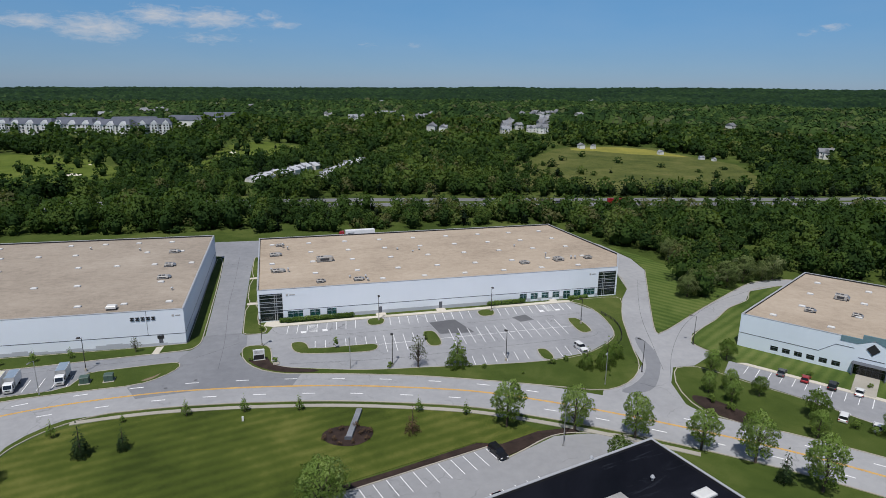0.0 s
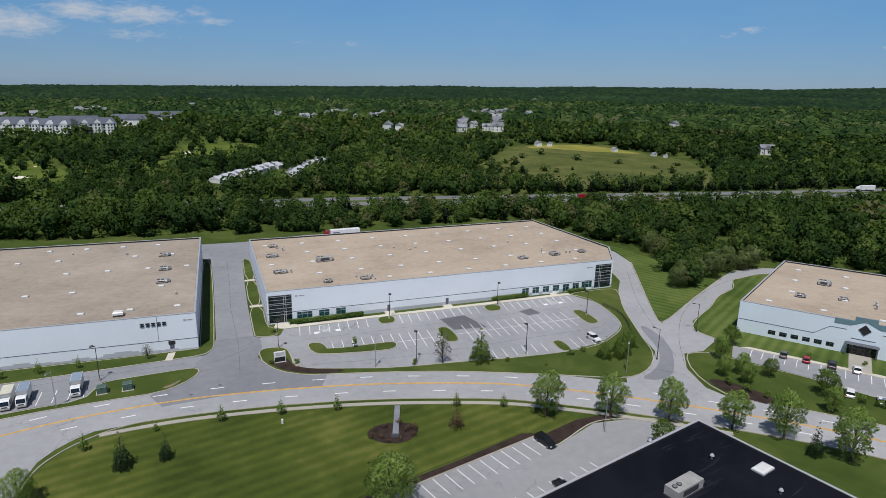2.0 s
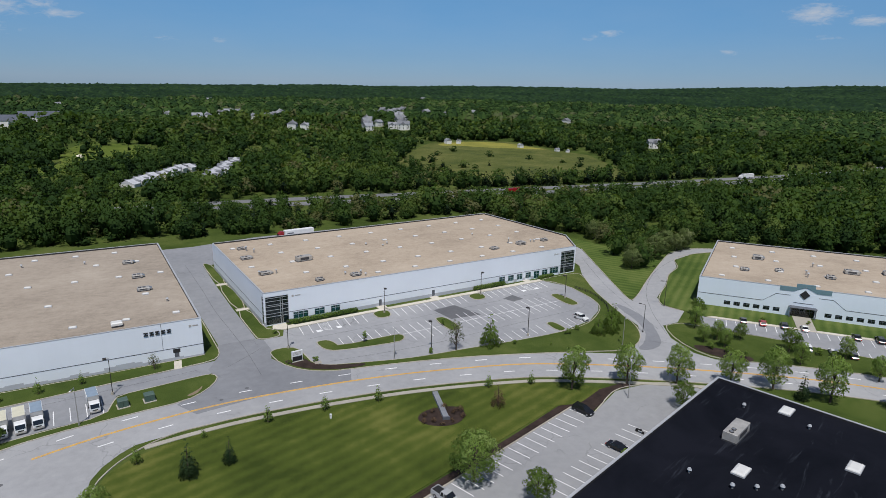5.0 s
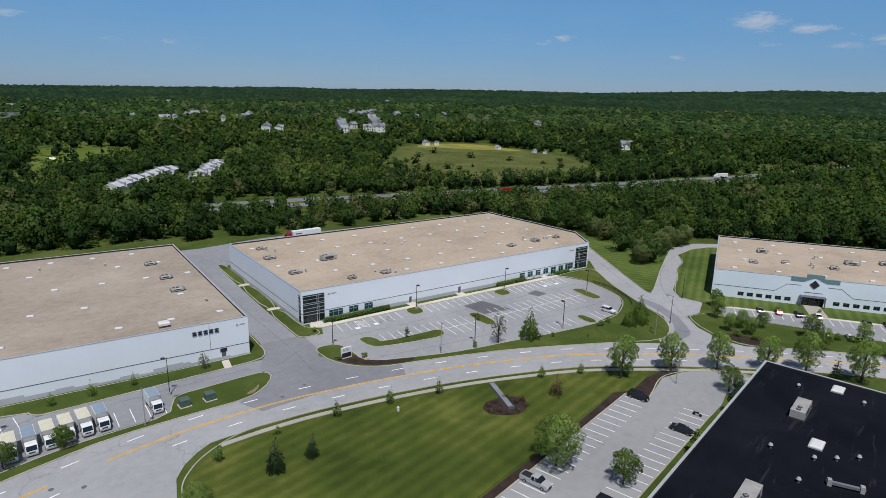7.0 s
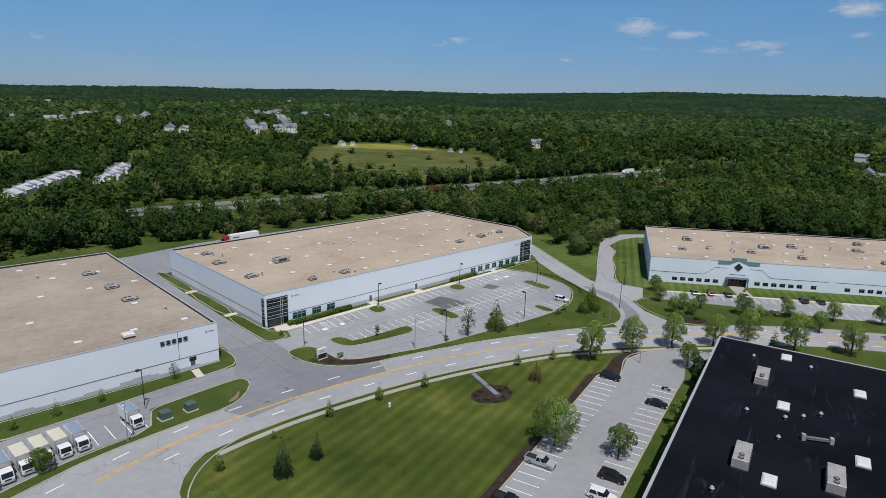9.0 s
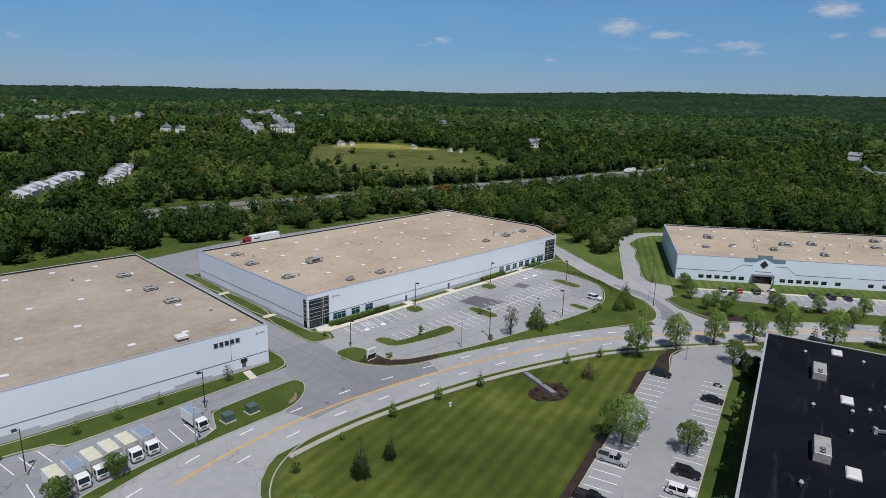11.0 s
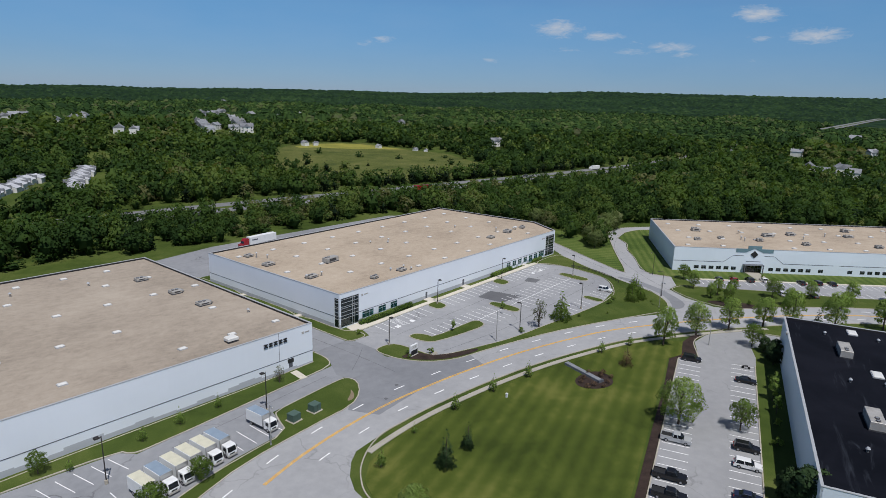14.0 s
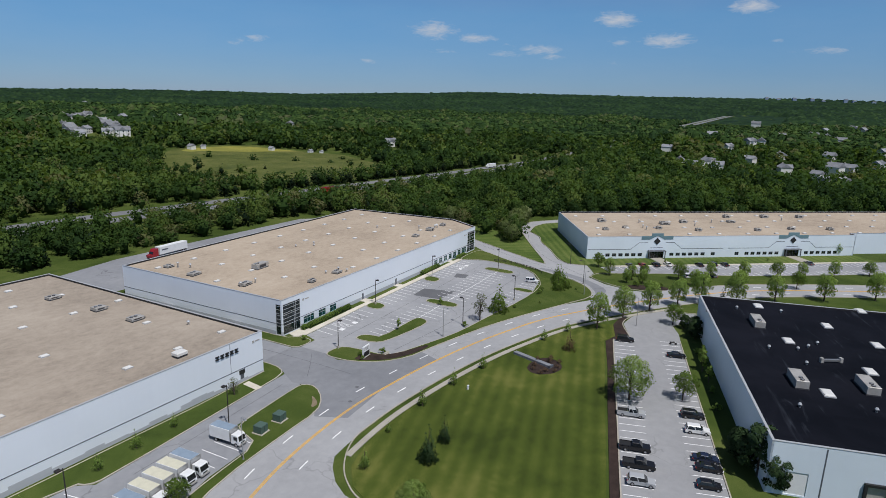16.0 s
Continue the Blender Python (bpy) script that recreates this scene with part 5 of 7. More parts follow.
PEAR = [make_tree("pear_tree", 35 + k, 9.2, 6.2, 0.5, 4200, 0.165, M_LEAF, "dense green pyramidal tree on the grass strip", cone=True, tilt=0.8) for k in range(2)]
BARE = make_tree("sparse_tree", 38, 8.0, 5.4, 0.8, 620, 0.17, M_LEAF_SPARSE, "half-bare grey tree on the grass strip", lobes=36, tilt=0.9, limbs=30)
BUSH = [make_tree("shrub", 41 + k, 1.5, 1.9, 0.05, 300, 0.14, M_LEAF, "rounded green shrub on the grass", "shrub", lobes=12, limbs=0) for k in range(2)]
TWIGGY = make_tree("bare_shrub", 46, 1.3, 1.9, 0.05, 260, 0.10, M_LEAF_DRY, "low brown twiggy shrub in the mulch bed", "shrub", lobes=14, limbs=6)
BLOSSOM = [make_tree("flowering_tree", 47 + k, 9.0, 9.4, 0.4, 5200, 0.2, M_LEAF_PALE, "broad pale green tree in flower at the woods edge", lobes=60, tilt=0.8, limbs=8) for k in range(2)]
DARKBUSH = make_tree("evergreen", 44, 6.2, 5.2, 0.2, 4200, 0.17, M_LEAF_DARK, "dense dark evergreen beside the building", "evergreen", lobes=40, limbs=0)
COLUMN = make_tree("young_tree", 45, 5.0, 2.6, 0.9, 700, 0.18, M_LEAF_LIGHT, "slender light green tree beside the wall", lobes=18, limbs=6)

for i, (x, y, s) in enumerate(((52.4, -73.0, 1.0), (66.0, -77.6, 0.98), (76.8, -83.6, 0.95), (87.5, -90.6, 0.9), (95.0, -97.0, 1.0), (100.5, -107.5, 1.05), (110, -119, 0.9), (121, -134, 0.95), (132, -150, 0.9), (143, -168, 0.95))):
    plant(STREET[i % 3], x, y, s * 1.16, group="trees along the road")
plant(SPRUCE, 95.6, -103.6, 0.95)
for i, (x, y, s) in enumerate(((-39.6, -55.0, 1.0), (-27.0, -51.9, 0.6), (-14.2, -52.3, 1.05), (-2.0, -53.6, 1.0), (9.8, -55.8, 1.0), (35.4, -62.7, 0.95), (45.4, -66.4, 0.95))):
    plant(SAPLING[i % 2], x, y, s, group="saplings along the sidewalk")
plant(SPRUCE, -31.9, -63.7, 1.05)
plant(SPRUCE, -24.5, -63.1, 0.75)
plant(DRY, 32.2, -70.8, 1.0)
plant(ELM, 12.2, -90.6, 1.0)
plant(MAPLE, 18.2, -101.2, 0.95)
plant(MAPLE, 68.1, -92.0, 0.95)
plant(BARE, 40.2, -40.9, 1.0)
plant(PEAR[0], 50.2, -42.6, 1.02)
for i, (x, y, s) in enumerate(((82.4, -51.6, 0.7), (86.2, -53.0, 0.62), (89.0, -50.2, 0.85), (93.2, -47.6, 0.7))):
    plant(PEAR[(i + 1) % 2], x, y, s)
for i, (x, y, s) in enumerate(((33.0, -39.4, 1.0), (56.5, -45.6, 0.8), (74.5, -47.4, 1.1), (79, -46.6, 1.0), (0.6, -25.4, 0.8), (4.6, -29.6, 1.0), (-1.4, -27.4, 0.7), (1.0, -6.6, 0.9), (65, -51, 0.5), (48, -45, 0.45), (86, -57, 0.4),
                               (-62.5, -34.4, 0.8))):
    plant(BUSH[i % 2], x, y, s)
for x, y, s in ((14.2, -69.0, 0.9), (15.6, -66.6, 0.7), (23.6, -68.4, 0.9), (22.6, -71.0, 0.8), (17.0, -71.8, 0.7), (21, -65.8, 0.9), (16.2, -69.6, 0.8), (22.0, -68.8, 1.0), (18.0, -66.2, 0.8), (19.6, -71.6, 0.7)):
    plant(TWIGGY, x, y, s)
for i, (x, y, s) in enumerate(((142.7, -9.7, 0.95), (152.2, -6.5, 1.05), (163.7, -3.6, 1.15), (173.8, 0.1, 1.1), (150.6, -3.2, 0.9), (164.4, 33.2, 1.0), (172.1, 33.3, 0.9), (187.6, 0.7, 1.0), (182.2, 0.1, 0.85))):
    plant(BLOSSOM[i % 2], x, y, s, group="trees at the woods edge")
plant(COLUMN, 20.8, -24.2, 0.62)
plant(COLUMN, 46.0, -24.4, 0.55)
for i, (x, y, s) in enumerate(((-63.3, -15.4, 0.9), (-55.6, -15.0, 1.0), (-47.0, -14.6, 0.8), (-76, -15.4, 0.7))):
    plant(SAPLING[i % 2], x, y, s)
plant(BARE, -31.4, -14.6, 0.55)
plant(MAPLE, -79.8, -12.2, 0.62)
plant(MAPLE, -62.6, -34.6, 0.7)
plant(MAPLE, -72.0, -36.4, 0.8)
plant(ELM, -47.0, -69.5, 0.6)
# between the office lot and the road
for i, (x, y, s) in enumerate(((121.6, -55.8, 0.85), (111.4, -62.6, 0.85), (109.6, -71.4, 0.8), (115.2, -75.0, 0.7), (104.6, -70.6, 0.7), (106.8, -75.8, 0.75), (119.8, -86.6, 1.0), (128.8, -96.8, 0.85), (136.2, -108.2, 0.9), (144.4, -119.4, 0.95), (150.2, -128, 0.8), (158.0, -139.2, 0.95), (168, -152, 0.9), (114, -93, 0.85), (122.4, -108, 0.9), (132, -126, 0.9), (203, -143, 0.8))):
    plant(STREET[(i + 1) % 3] if i % 3 else MAPLE, x, y, s * (0.85 if i % 3 else 1.0), group="trees before the office lot")
for i, (x, y, s) in enumerate(((102.5, -74.5, 1.2), (104.0, -79, 1.3), (106.0, -82.5, 1.1), (125, -92, 1.3), (127, -95, 1.2), (136, -69, 0.8), (145, -78, 0.8), (173, -116, 0.8), (157, -97, 0.7))):
    plant(BUSH[i % 2], x, y, s)
# along the black-roofed building
for x, y, s in ((63.6, -98.4, 0.85), (59.0, -99.2, 1.0), (66.5, -95.4, 0.7), (-5.6, -117.0, 1.6), (-1.6, -113.6, 1.0), (-9.0, -119.6, 1.1), (3.0, -113.2, 0.7)):
    plant(DARKBUSH, x, y, s)
for x, y, s in ((42.6, -102.6, 0.9), (37.2, -103.4, 1.1), (31.0, -105.4, 0.8)):
    plant(COLUMN, x, y, s)
for i, (x, y) in enumerate(((25.6, -106.6), (48.0, -101.2), (16.8, -108.4))):
    plant(BUSH[i % 2], x, y, 1.1)


def hedge(x0, x1, y, h, w, label):
    """A clipped hedge: a dense box of leaf clumps round a twig core."""
    rng = np.random.default_rng(int(x0 * 10))
    root = thing("hedge", pose((x0 + x1) / 2, y, 0.15), label, "hedge")
    n = int((x1 - x0) / 0.8)
    lobes = [(x0 - (x0 + x1) / 2 + (k + 0.5) * (x1 - x0) / n, rng.uniform(-0.1, 0.1), h * 0.55, w * 0.62) for k in range(n)]
    new("leaves", quads_mesh("leaves", tree_cards(rng, lobes, int(150 * (x1 - x0)), 0.16, 0.5, -0.6), M_LEAF)).parent = root
    part("twig_core", Geo().box(-(x1 - x0) / 2, -w * 0.4, 0, (x1 - x0) / 2, w * 0.4, h * 0.8, 0.1, 0.1), M_LEAF_DARK, root)


hedge(6.2, 28.4, -1.75, 1.25, 1.3, "clipped green hedge before the windows")
hedge(72.6, 85.4, -2.2, 1.3, 1.4, "clipped green hedge before the windows")
hedge(101.5, 108.5, -2.2, 0.7, 1.2, "low dark hedge at the building corner")

# ---- woods, fields, far houses ----
HIGHWAY = [(-420, 238), (-250, 222), (-140, 209), (-53, 200), (50, 187), (145, 169), (194, 159.5), (287, 141.5), (352, 129), (438, 116), (544, 100), (700, 87), (950, 82), (1293, 84), (1883, 62), (2300, 40)]
HW = curve_through(HIGHWAY, 12.0)
hw = np.array([(p[0], p[1]) for p in HW])


def laid(geo):
    """Lifts geometry onto the land."""
    geo.v = [(x, y, z + float(land_height(x, y)) + (1.5 if math.hypot(x - MIDDLE.x, y - MIDDLE.y) > 1000 else 0)) for x, y, z in geo.v]
    return geo


highway = setting("highway", laid(ribbon(Geo(), HW, -13.5, -2.5, -0.1, 0.12)), M_HIGHWAY, "grey asphalt carriageway of a highway", "road")
highway_far = setting("highway", laid(ribbon(Geo(), HW, 2.5, 13.5, -0.1, 0.12)), M_HIGHWAY, "grey asphalt carriageway of a highway", "road")
setting("median", laid(ribbon(Geo(), HW, -2.5, 2.5, -0.1, 0.2)), M_GRASS, "grassy median between carriageways", "median")
part("guard_rail", laid(ribbon(Geo(), HW, -15.1, -15.0, 0.45, 0.8)), M_STEEL, highway)


def inside(poly, x, y):
    """Which of the points lie in the outline."""
    res = np.zeros(x.shape, bool)
    for (ax, ay), (bx, by) in zip(poly, poly[1:] + poly[:1]):
        cut = (ay > y) != (by > y)
        res ^= cut & (x < (bx - ax) * (y - ay) / (by - ay + 1e-9) + ax)
    return res


PARK = [(-330, 128), (-120, 131), (-70, 129), (-22, 124), (0, 117), (40, 112), (100, 112), (140, 108), (154, 66), (158, 40), (160, 22), (142, -5), (146, -15), (172, 2), (193, 6), (216, -6), (345, -178), (430, -420), (-330, -420)]
MEADOW = [(160, 236), (186, 200), (210, 190), (290, 172), (345, 176), (385, 235), (412, 292), (398, 340), (390, 395), (360, 415), (300, 415), (275, 395), (235, 352), (190, 290)]
GOLF_A = [(-260, 285), (-118, 276), (-105, 315), (-122, 380), (-180, 440), (-260, 450), (-280, 400)]
GOLF_B = [(-50, 400), (-34, 380), (16, 406), (42, 450), (0, 508), (-40, 500)]
GOLF_C = [(-112, 330), (-68, 350), (-30, 345), (16, 400), (-30, 420), (-70, 372), (-112, 356)]
GLADE = [(96, 396), (150, 404), (160, 446), (110, 440)]
ROWS = (((-9, 280), (36, 334), 9), ((42, 290), (78, 356), 11))
setting("meadow", laid(Geo().prism(MEADOW, -0.1, 0.22)), M_MEADOW, "rough green and yellowish meadow", "field")
for poly in (GOLF_A, GOLF_B, GOLF_C):
    setting("fairway", laid(Geo().prism(smoothed(poly, 2), -0.1, 0.3)), M_FAIRWAY, "bright mown golf fairway", "grass")
setting("fairway", laid(Geo().prism(smoothed([(298, 392), (330, 376), (364, 346), (394, 294), (406, 302), (392, 345), (386, 382), (356, 408), (302, 408)], 1), 0.0, 0.36)), mottled("buttercup_grass", (0.13, 0.14, 0.025), (0.26, 0.24, 0.045), 0.03, 0.6, 0.95), "yellow-green grass with buttercups", "field")
for pts in ([(-163, 360), (-152, 366), (-142, 357), (-150, 352)], [(-151, 333), (-143, 339), (-131, 331), (-140, 323)], [(-147, 374), (-141, 386), (-137, 374), (-142, 364)], [(-187, 352), (-182, 355), (-178, 346), (-184, 343)], [(-36, 438), (-31, 445), (-28, 432), (-32, 425)]):
    setting("sand_bunker", laid(Geo().prism(smoothed(pts, 2), 0.0, 0.5)), M_SAND, "pale sand bunker", "bunker")
setting("farm_track", laid(Geo().prism([(260, 314), (298, 311), (308, 328), (274, 334)], 0.0, 0.45)), M_WALK, "pale gravel farm track", "road")

# houses: x, y, turn, size
HOUSES = [(119, 741, 1.1), (137, 762, 1.0), (165, 815, 1.1), (181, 832, 1.2), (200, 855, 1.1), (188, 712, 1.0), (215, 738, 1.1), (250, 790, 1.2), (236, 764, 1.0), (385, 823, 1.0), (379, 763, 1.1), (400, 775, 1.0), (459, 860, 1.1), (422, 786, 1.2), (470, 830, 1.1), (350, 740, 1.0), (440, 800, 1.1), (408, 800, 1.1), (500, 860, 1.2),
          (318, 623, 1.0), (306, 596, 1.1), (294, 570, 1.1), (284, 546, 1.0), (274, 522, 1.0), (416, 714, 1.0), (398, 680, 1.1), (378, 640, 1.2), (360, 604, 1.1), (345, 572, 1.2), (332, 545, 1.1), (321, 519, 1.2), (306, 560, 0.9), (312, 532, 0.9), (493, 762, 1.1), (495, 704, 1.0), (574, 736, 1.1), (577, 700, 1.1), (193, 560, 1.1), (206, 556, 0.9),
          (90, 858, 1.0), (93, 818, 1.0), (287, 1500, 1.2), (923, 1529, 1.3), (-277, 855, 1.1), (-232, 891, 1.1), (-208, 1000, 1.2), (-230, 950, 1.1), (-250, 900, 1.1), (-190, 960, 1.2), (-215, 1040, 1.2), (-196, 1080, 1.2), (-170, 1010, 1.1), (-300, 880, 1.0), (-310, 1250, 1.3), (-120, 1360, 1.2), (-40, 1280, 1.1), (60, 1200, 1.1),
          (314, 404, 0.62), (326, 402, 0.5), (376, 356, 0.5), (398, 322, 0.42), (404, 312, 0.36), (520, 300, 1.1), (590, 520, 1.0), (706, 7, 1.0), (572, -26, 1.1), (577, -52, 1.2), (548, -65, 1.1), (560, -40, 0.9), (958, -23, 1.4), (848, -81, 1.3), (870, -95, 1.2), (1590, -66, 1.7), (501, -114, 1.0), (568, -123, 1.1), (472, -152, 1.1), (485, -165, 1.0),
          (593, -167, 1.3), (610, -180, 1.1), (1400, -200, 1.5), (1600, -266, 1.6), (1500, -277, 1.6), (1153, -170, 1.4), (1130, -190, 1.3), (760, -60, 1.1), (690, -120, 1.1), (640, -90, 1.0), (720, -170, 1.1), (800, -230, 1.2), (900, -250, 1.2), (1000, -200, 1.3), (1040, -120, 1.3), (660, -210, 1.1), (540, -150, 0.9)]
APARTMENTS = ((-338, 620, 46), (-294, 614, 46), (-250, 606, 46), (-206, 597, 44), (-164, 583, 42), (-124, 590, 36), (-222, 668, 60), (-160, 672, 56), (-100, 690, 52), (-66, 760, 60))
VIEW = np.array((-30.0, -160.0))
spots = np.array([(h[0], h[1], 10.5) for h in HOUSES] + [(a[0], a[1], 15.0) for a in APARTMENTS] + [(p[0][0] + (p[1][0] - p[0][0]) * f, p[0][1] + (p[1][1] - p[0][1]) * f, 14.0) for p in ROWS for f in (0.05, 0.3, 0.55, 0.8, 0.95)])


def canopy_factor(x, y):
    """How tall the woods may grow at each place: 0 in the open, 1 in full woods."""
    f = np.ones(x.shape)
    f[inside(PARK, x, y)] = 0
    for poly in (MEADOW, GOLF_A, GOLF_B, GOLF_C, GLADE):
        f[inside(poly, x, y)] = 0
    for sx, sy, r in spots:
        away = np.array((sx, sy)) - VIEW
        dist = np.linalg.norm(away)
        away = away / dist
        u = (x - sx) * away[0] + (y - sy) * away[1]
        w = -(x - sx) * away[1] + (y - sy) * away[0]
        long = r + dist * 0.05
        e = np.hypot((u + long * 0.55) / long, w / r)
        f = np.minimum(f, np.clip((e - 0.55) * 1.6, 0.0, 1.0))
    return f


def road_gap(x, y):
    """Distance to the highway's middle, and whether a place is on its near side."""
    best = np.full(x.shape, 1e9)
    near = np.ones(x.shape, bool)
    for (px, py), line in zip(hw, HW):
        d = np.hypot(x - px, y - py)
        closer = d < best
        best[closer] = d[closer]
        near[closer] = ((x - px) * line[2] + (y - py) * line[3] < 0)[closer]
    return best, near


def crown_core(rng, wide, low, top):
    """The closed mass of leaves inside a crown, as lumpy faces (n, 4, 3)."""
    u, v = np.meshgrid(np.linspace(0, 2 * math.pi, 9), np.linspace(0.0, 0.86, 5), indexing="ij")
    lump = rng.uniform(0.68, 1.2, u.shape)
    lump[-1], lump[:, 0] = lump[0], 1.0
    w = wide / 2 * np.sin(v * math.pi) * lump
    z = (low + top) / 2 + (top - low) / 2 * np.cos(v * math.pi) * lump
    p = np.stack([w * np.cos(u), w * np.sin(u), z], axis=-1)
    return np.stack([p[:-1, :-1], p[:-1, 1:], p[1:, 1:], p[1:, :-1]], axis=2).reshape(-1, 4, 3)


def tree_tone(x, y, chance):
    """Each tree's own green, from 0 (dark) to 1 (yellowish): stands of one kind, and single trees that differ."""
    stands = 0.5 * np.sin(x / 47 + 1.7 * np.sin(y / 61)) * np.cos(y / 53 + 1.1 * np.sin(x / 83)) + 0.5 * np.sin(x / 131 + y / 173) * np.cos(y / 149 - x / 211)
    return np.clip(0.47 + 0.22 * stands + 0.66 * (chance - 0.5) + np.where(chance > 0.93, 0.15, 0.0), 0.02, 0.98)


def build_woods():
    rng = np.random.default_rng(7)
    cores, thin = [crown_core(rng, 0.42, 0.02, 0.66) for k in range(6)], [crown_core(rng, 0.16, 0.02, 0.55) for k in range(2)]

    def pattern(shape, count, size, tilt, low):
        cards = tree_cards(rng, shape, count, size, tilt, low)
        centres = np.asarray(shape)[:, :3]
        near = centres[np.argmin(np.linalg.norm(cards.mean(axis=1)[:, None, :] - centres[None], axis=2), axis=1)]
        return cards, near

    kinds = [pattern(round_crown(rng, 1.0, rng.uniform(0.85, 1.1), 0.04, 24), 600, 0.040, 0.45, -0.3) for k in range(9)]
    slim = [pattern(cone_crown(rng, 1.0, 0.46, 0.04, 8), 320, 0.030, 0.4, -0.35) for k in range(3)]
    gx, gy = np.meshgrid(np.arange(-520, 960, 9.2), np.arange(-330, 780, 9.2))
    x, y = gx.ravel() + rng.uniform(-4.4, 4.4, gx.size), gy.ravel() + rng.uniform(-4.4, 4.4, gx.size)
    r = np.hypot(x - MIDDLE.x, y - MIDDLE.y)
    az = np.degrees(np.arctan2(x - MIDDLE.x, y - MIDDLE.y))
    ok = (r < 860) & (az > -30) & (az < 108) & ((r < 600) | (rng.uniform(size=len(x)) < 0.66))
    x, y, r = x[ok], y[ok], r[ok]
    f = canopy_factor(x, y)
    gap, near = road_gap(x, y)
    field = inside(MEADOW, x, y) | inside(GOLF_A, x, y) | inside(GOLF_B, x, y)
    chance = rng.uniform(size=len(x))
    height = rng.uniform(8.5, 16.5, len(x)) * (0.92 + 0.25 * np.sin(x / 37) * np.cos(y / 43))
    # between the lots and the highway the trees stay low enough to let it show, more so towards the east
    low = near & (gap < 95) & (x > -40) & (x < 430)
    lift = np.interp(x, (60, 190), (1.55, 1.0))
    height = np.where(low, np.minimum(height, (5.4 + 0.10 * np.maximum(gap - 15, 0)) * lift * rng.choice((0.75, 0.95, 1.1, 1.35), len(x))), height) * np.clip(f * 1.2, 0, 1)
    height = np.where((x < -90) & (x > -280) & (y > 240) & (y < 290), np.minimum(height, 5.5), height)
    # lone trees and scrub in the fields, and a dark row along the meadow's edge
    scrub = field & (x < 225) & (x > 150) & (y > 215)
    lone = (field & (chance < np.where(x < 50, 0.16, 0.03))) | (scrub & (chance < 0.5))
    height = np.where(lone, rng.uniform(4, 9, len(x)) * np.where(x < 50, 1.4, 1.0), height)
    row = (x > 150) & (x < 420) & ~near & (gap > 17) & (gap < 38)
    height = np.where(row, rng.uniform(7, 12.5, len(x)) * np.interp(x, (230, 330), (1.15, 0.95)), height)
    ok = ((f > 0.12) | lone | row) & (gap > np.where(x > 590, 4, 16)) & (height > 2.0)
    x, y, r, height, gap, near, row = x[ok], y[ok], r[ok], height[ok], gap[ok], near[ok], row[ok]
    dark = (rng.uniform(size=len(x)) < np.where(row, 0.6, np.where(near & (gap < 80), 0.17, 0.05)))
    # a lower storey that closes the woods' edge
    under = (r < 440) & (height > 6) & (gap > 30)
    ux, uy = x[under] + rng.uniform(-5, 5, under.sum()), y[under] + rng.uniform(-5, 5, under.sum())
    keep = (canopy_factor(ux, uy) > 0.5)
    ux, uy = ux[keep], uy[keep]
    x, y, height = np.concatenate([x, ux]), np.concatenate([y, uy]), np.concatenate([height, rng.uniform(3.5, 7.0, len(ux))])
    r = np.concatenate([r, np.full(len(ux), 450.0)])
    dark = np.concatenate([dark, np.zeros(len(ux), bool)])
    # the dark evergreens that stand by themselves in the meadow
    for px, py, h in ((221, 262, 12.0), (211, 234, 9.0), (216, 244, 7.0), (231, 300, 8.0), (268, 262, 8.0), (300, 215, 6.5)):
        x, y, height, r, dark = np.append(x, px), np.append(y, py), np.append(height, h), np.append(r, 350.0), np.append(dark, True)
    # and a close row of them along the far verge of the highway
    for px, py, nx, ny, along in curve_through(HIGHWAY, 4.6):
        if 196 < px < 400:
            off = rng.uniform(18, 25)
            x, y, height, r, dark = np.append(x, px + nx * off), np.append(y, py + ny * off), np.append(height, rng.uniform(8.0, 14.0)), np.append(r, 400.0), np.append(dark, rng.uniform() < 0.75)
    tone = tree_tone(x, y, rng.uniform(size=len(x)))
    base = land_height(x, y)
    for name, mask, shapes, mat, label in (("woods", ~dark, kinds, M_WOODS, "dense broadleaf woods in fresh green leaf"), ("pine_woods", dark, slim, M_WOODS_DARK, "dark conifers scattered through the woods")):
        out, hubs, tones = [], [], []
        heart = cores if name == "woods" else thin
        for px, py, pz, pr, h, tn in zip(x[mask], y[mask], base[mask], r[mask], height[mask], tone[mask]):
            q, lobe = shapes[rng.integers(len(shapes))]
            keep, grow = (370, 1.2) if pr < 310 else (190, 1.65) if pr < 420 else (88, 2.2) if pr < 560 else (52, 2.8) if pr < 720 else (30, 3.5)
            pick = rng.permutation(len(q))[:keep]
            c, lobe = q[pick], lobe[pick]
            mid = c.mean(axis=1, keepdims=True)
            c = mid + (c - mid) * grow
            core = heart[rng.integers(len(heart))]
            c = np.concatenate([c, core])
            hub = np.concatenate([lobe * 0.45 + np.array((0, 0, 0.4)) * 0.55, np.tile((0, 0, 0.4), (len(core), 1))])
            a = rng.uniform(0, 2 * math.pi)
            ca, sa = math.cos(a), math.sin(a)
            wide = h * 1.2 if name == "pine_woods" else max(h, 7.5) * rng.uniform(0.85, 1.3) * (1.0 if pr < 600 else 1.15)

            def put(p):
                return np.stack([(p[..., 0] * ca - p[..., 1] * sa) * wide + px, (p[..., 0] * sa + p[..., 1] * ca) * wide + py, p[..., 2] * h - 0.2 + pz], axis=-1)

            out.append(put(c))
            hubs.append(put(hub))
            # the core's lower tone paints in the shade inside the crown
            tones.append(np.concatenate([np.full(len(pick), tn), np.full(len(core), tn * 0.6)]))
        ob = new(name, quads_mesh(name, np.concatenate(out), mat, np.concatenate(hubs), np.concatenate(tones)))
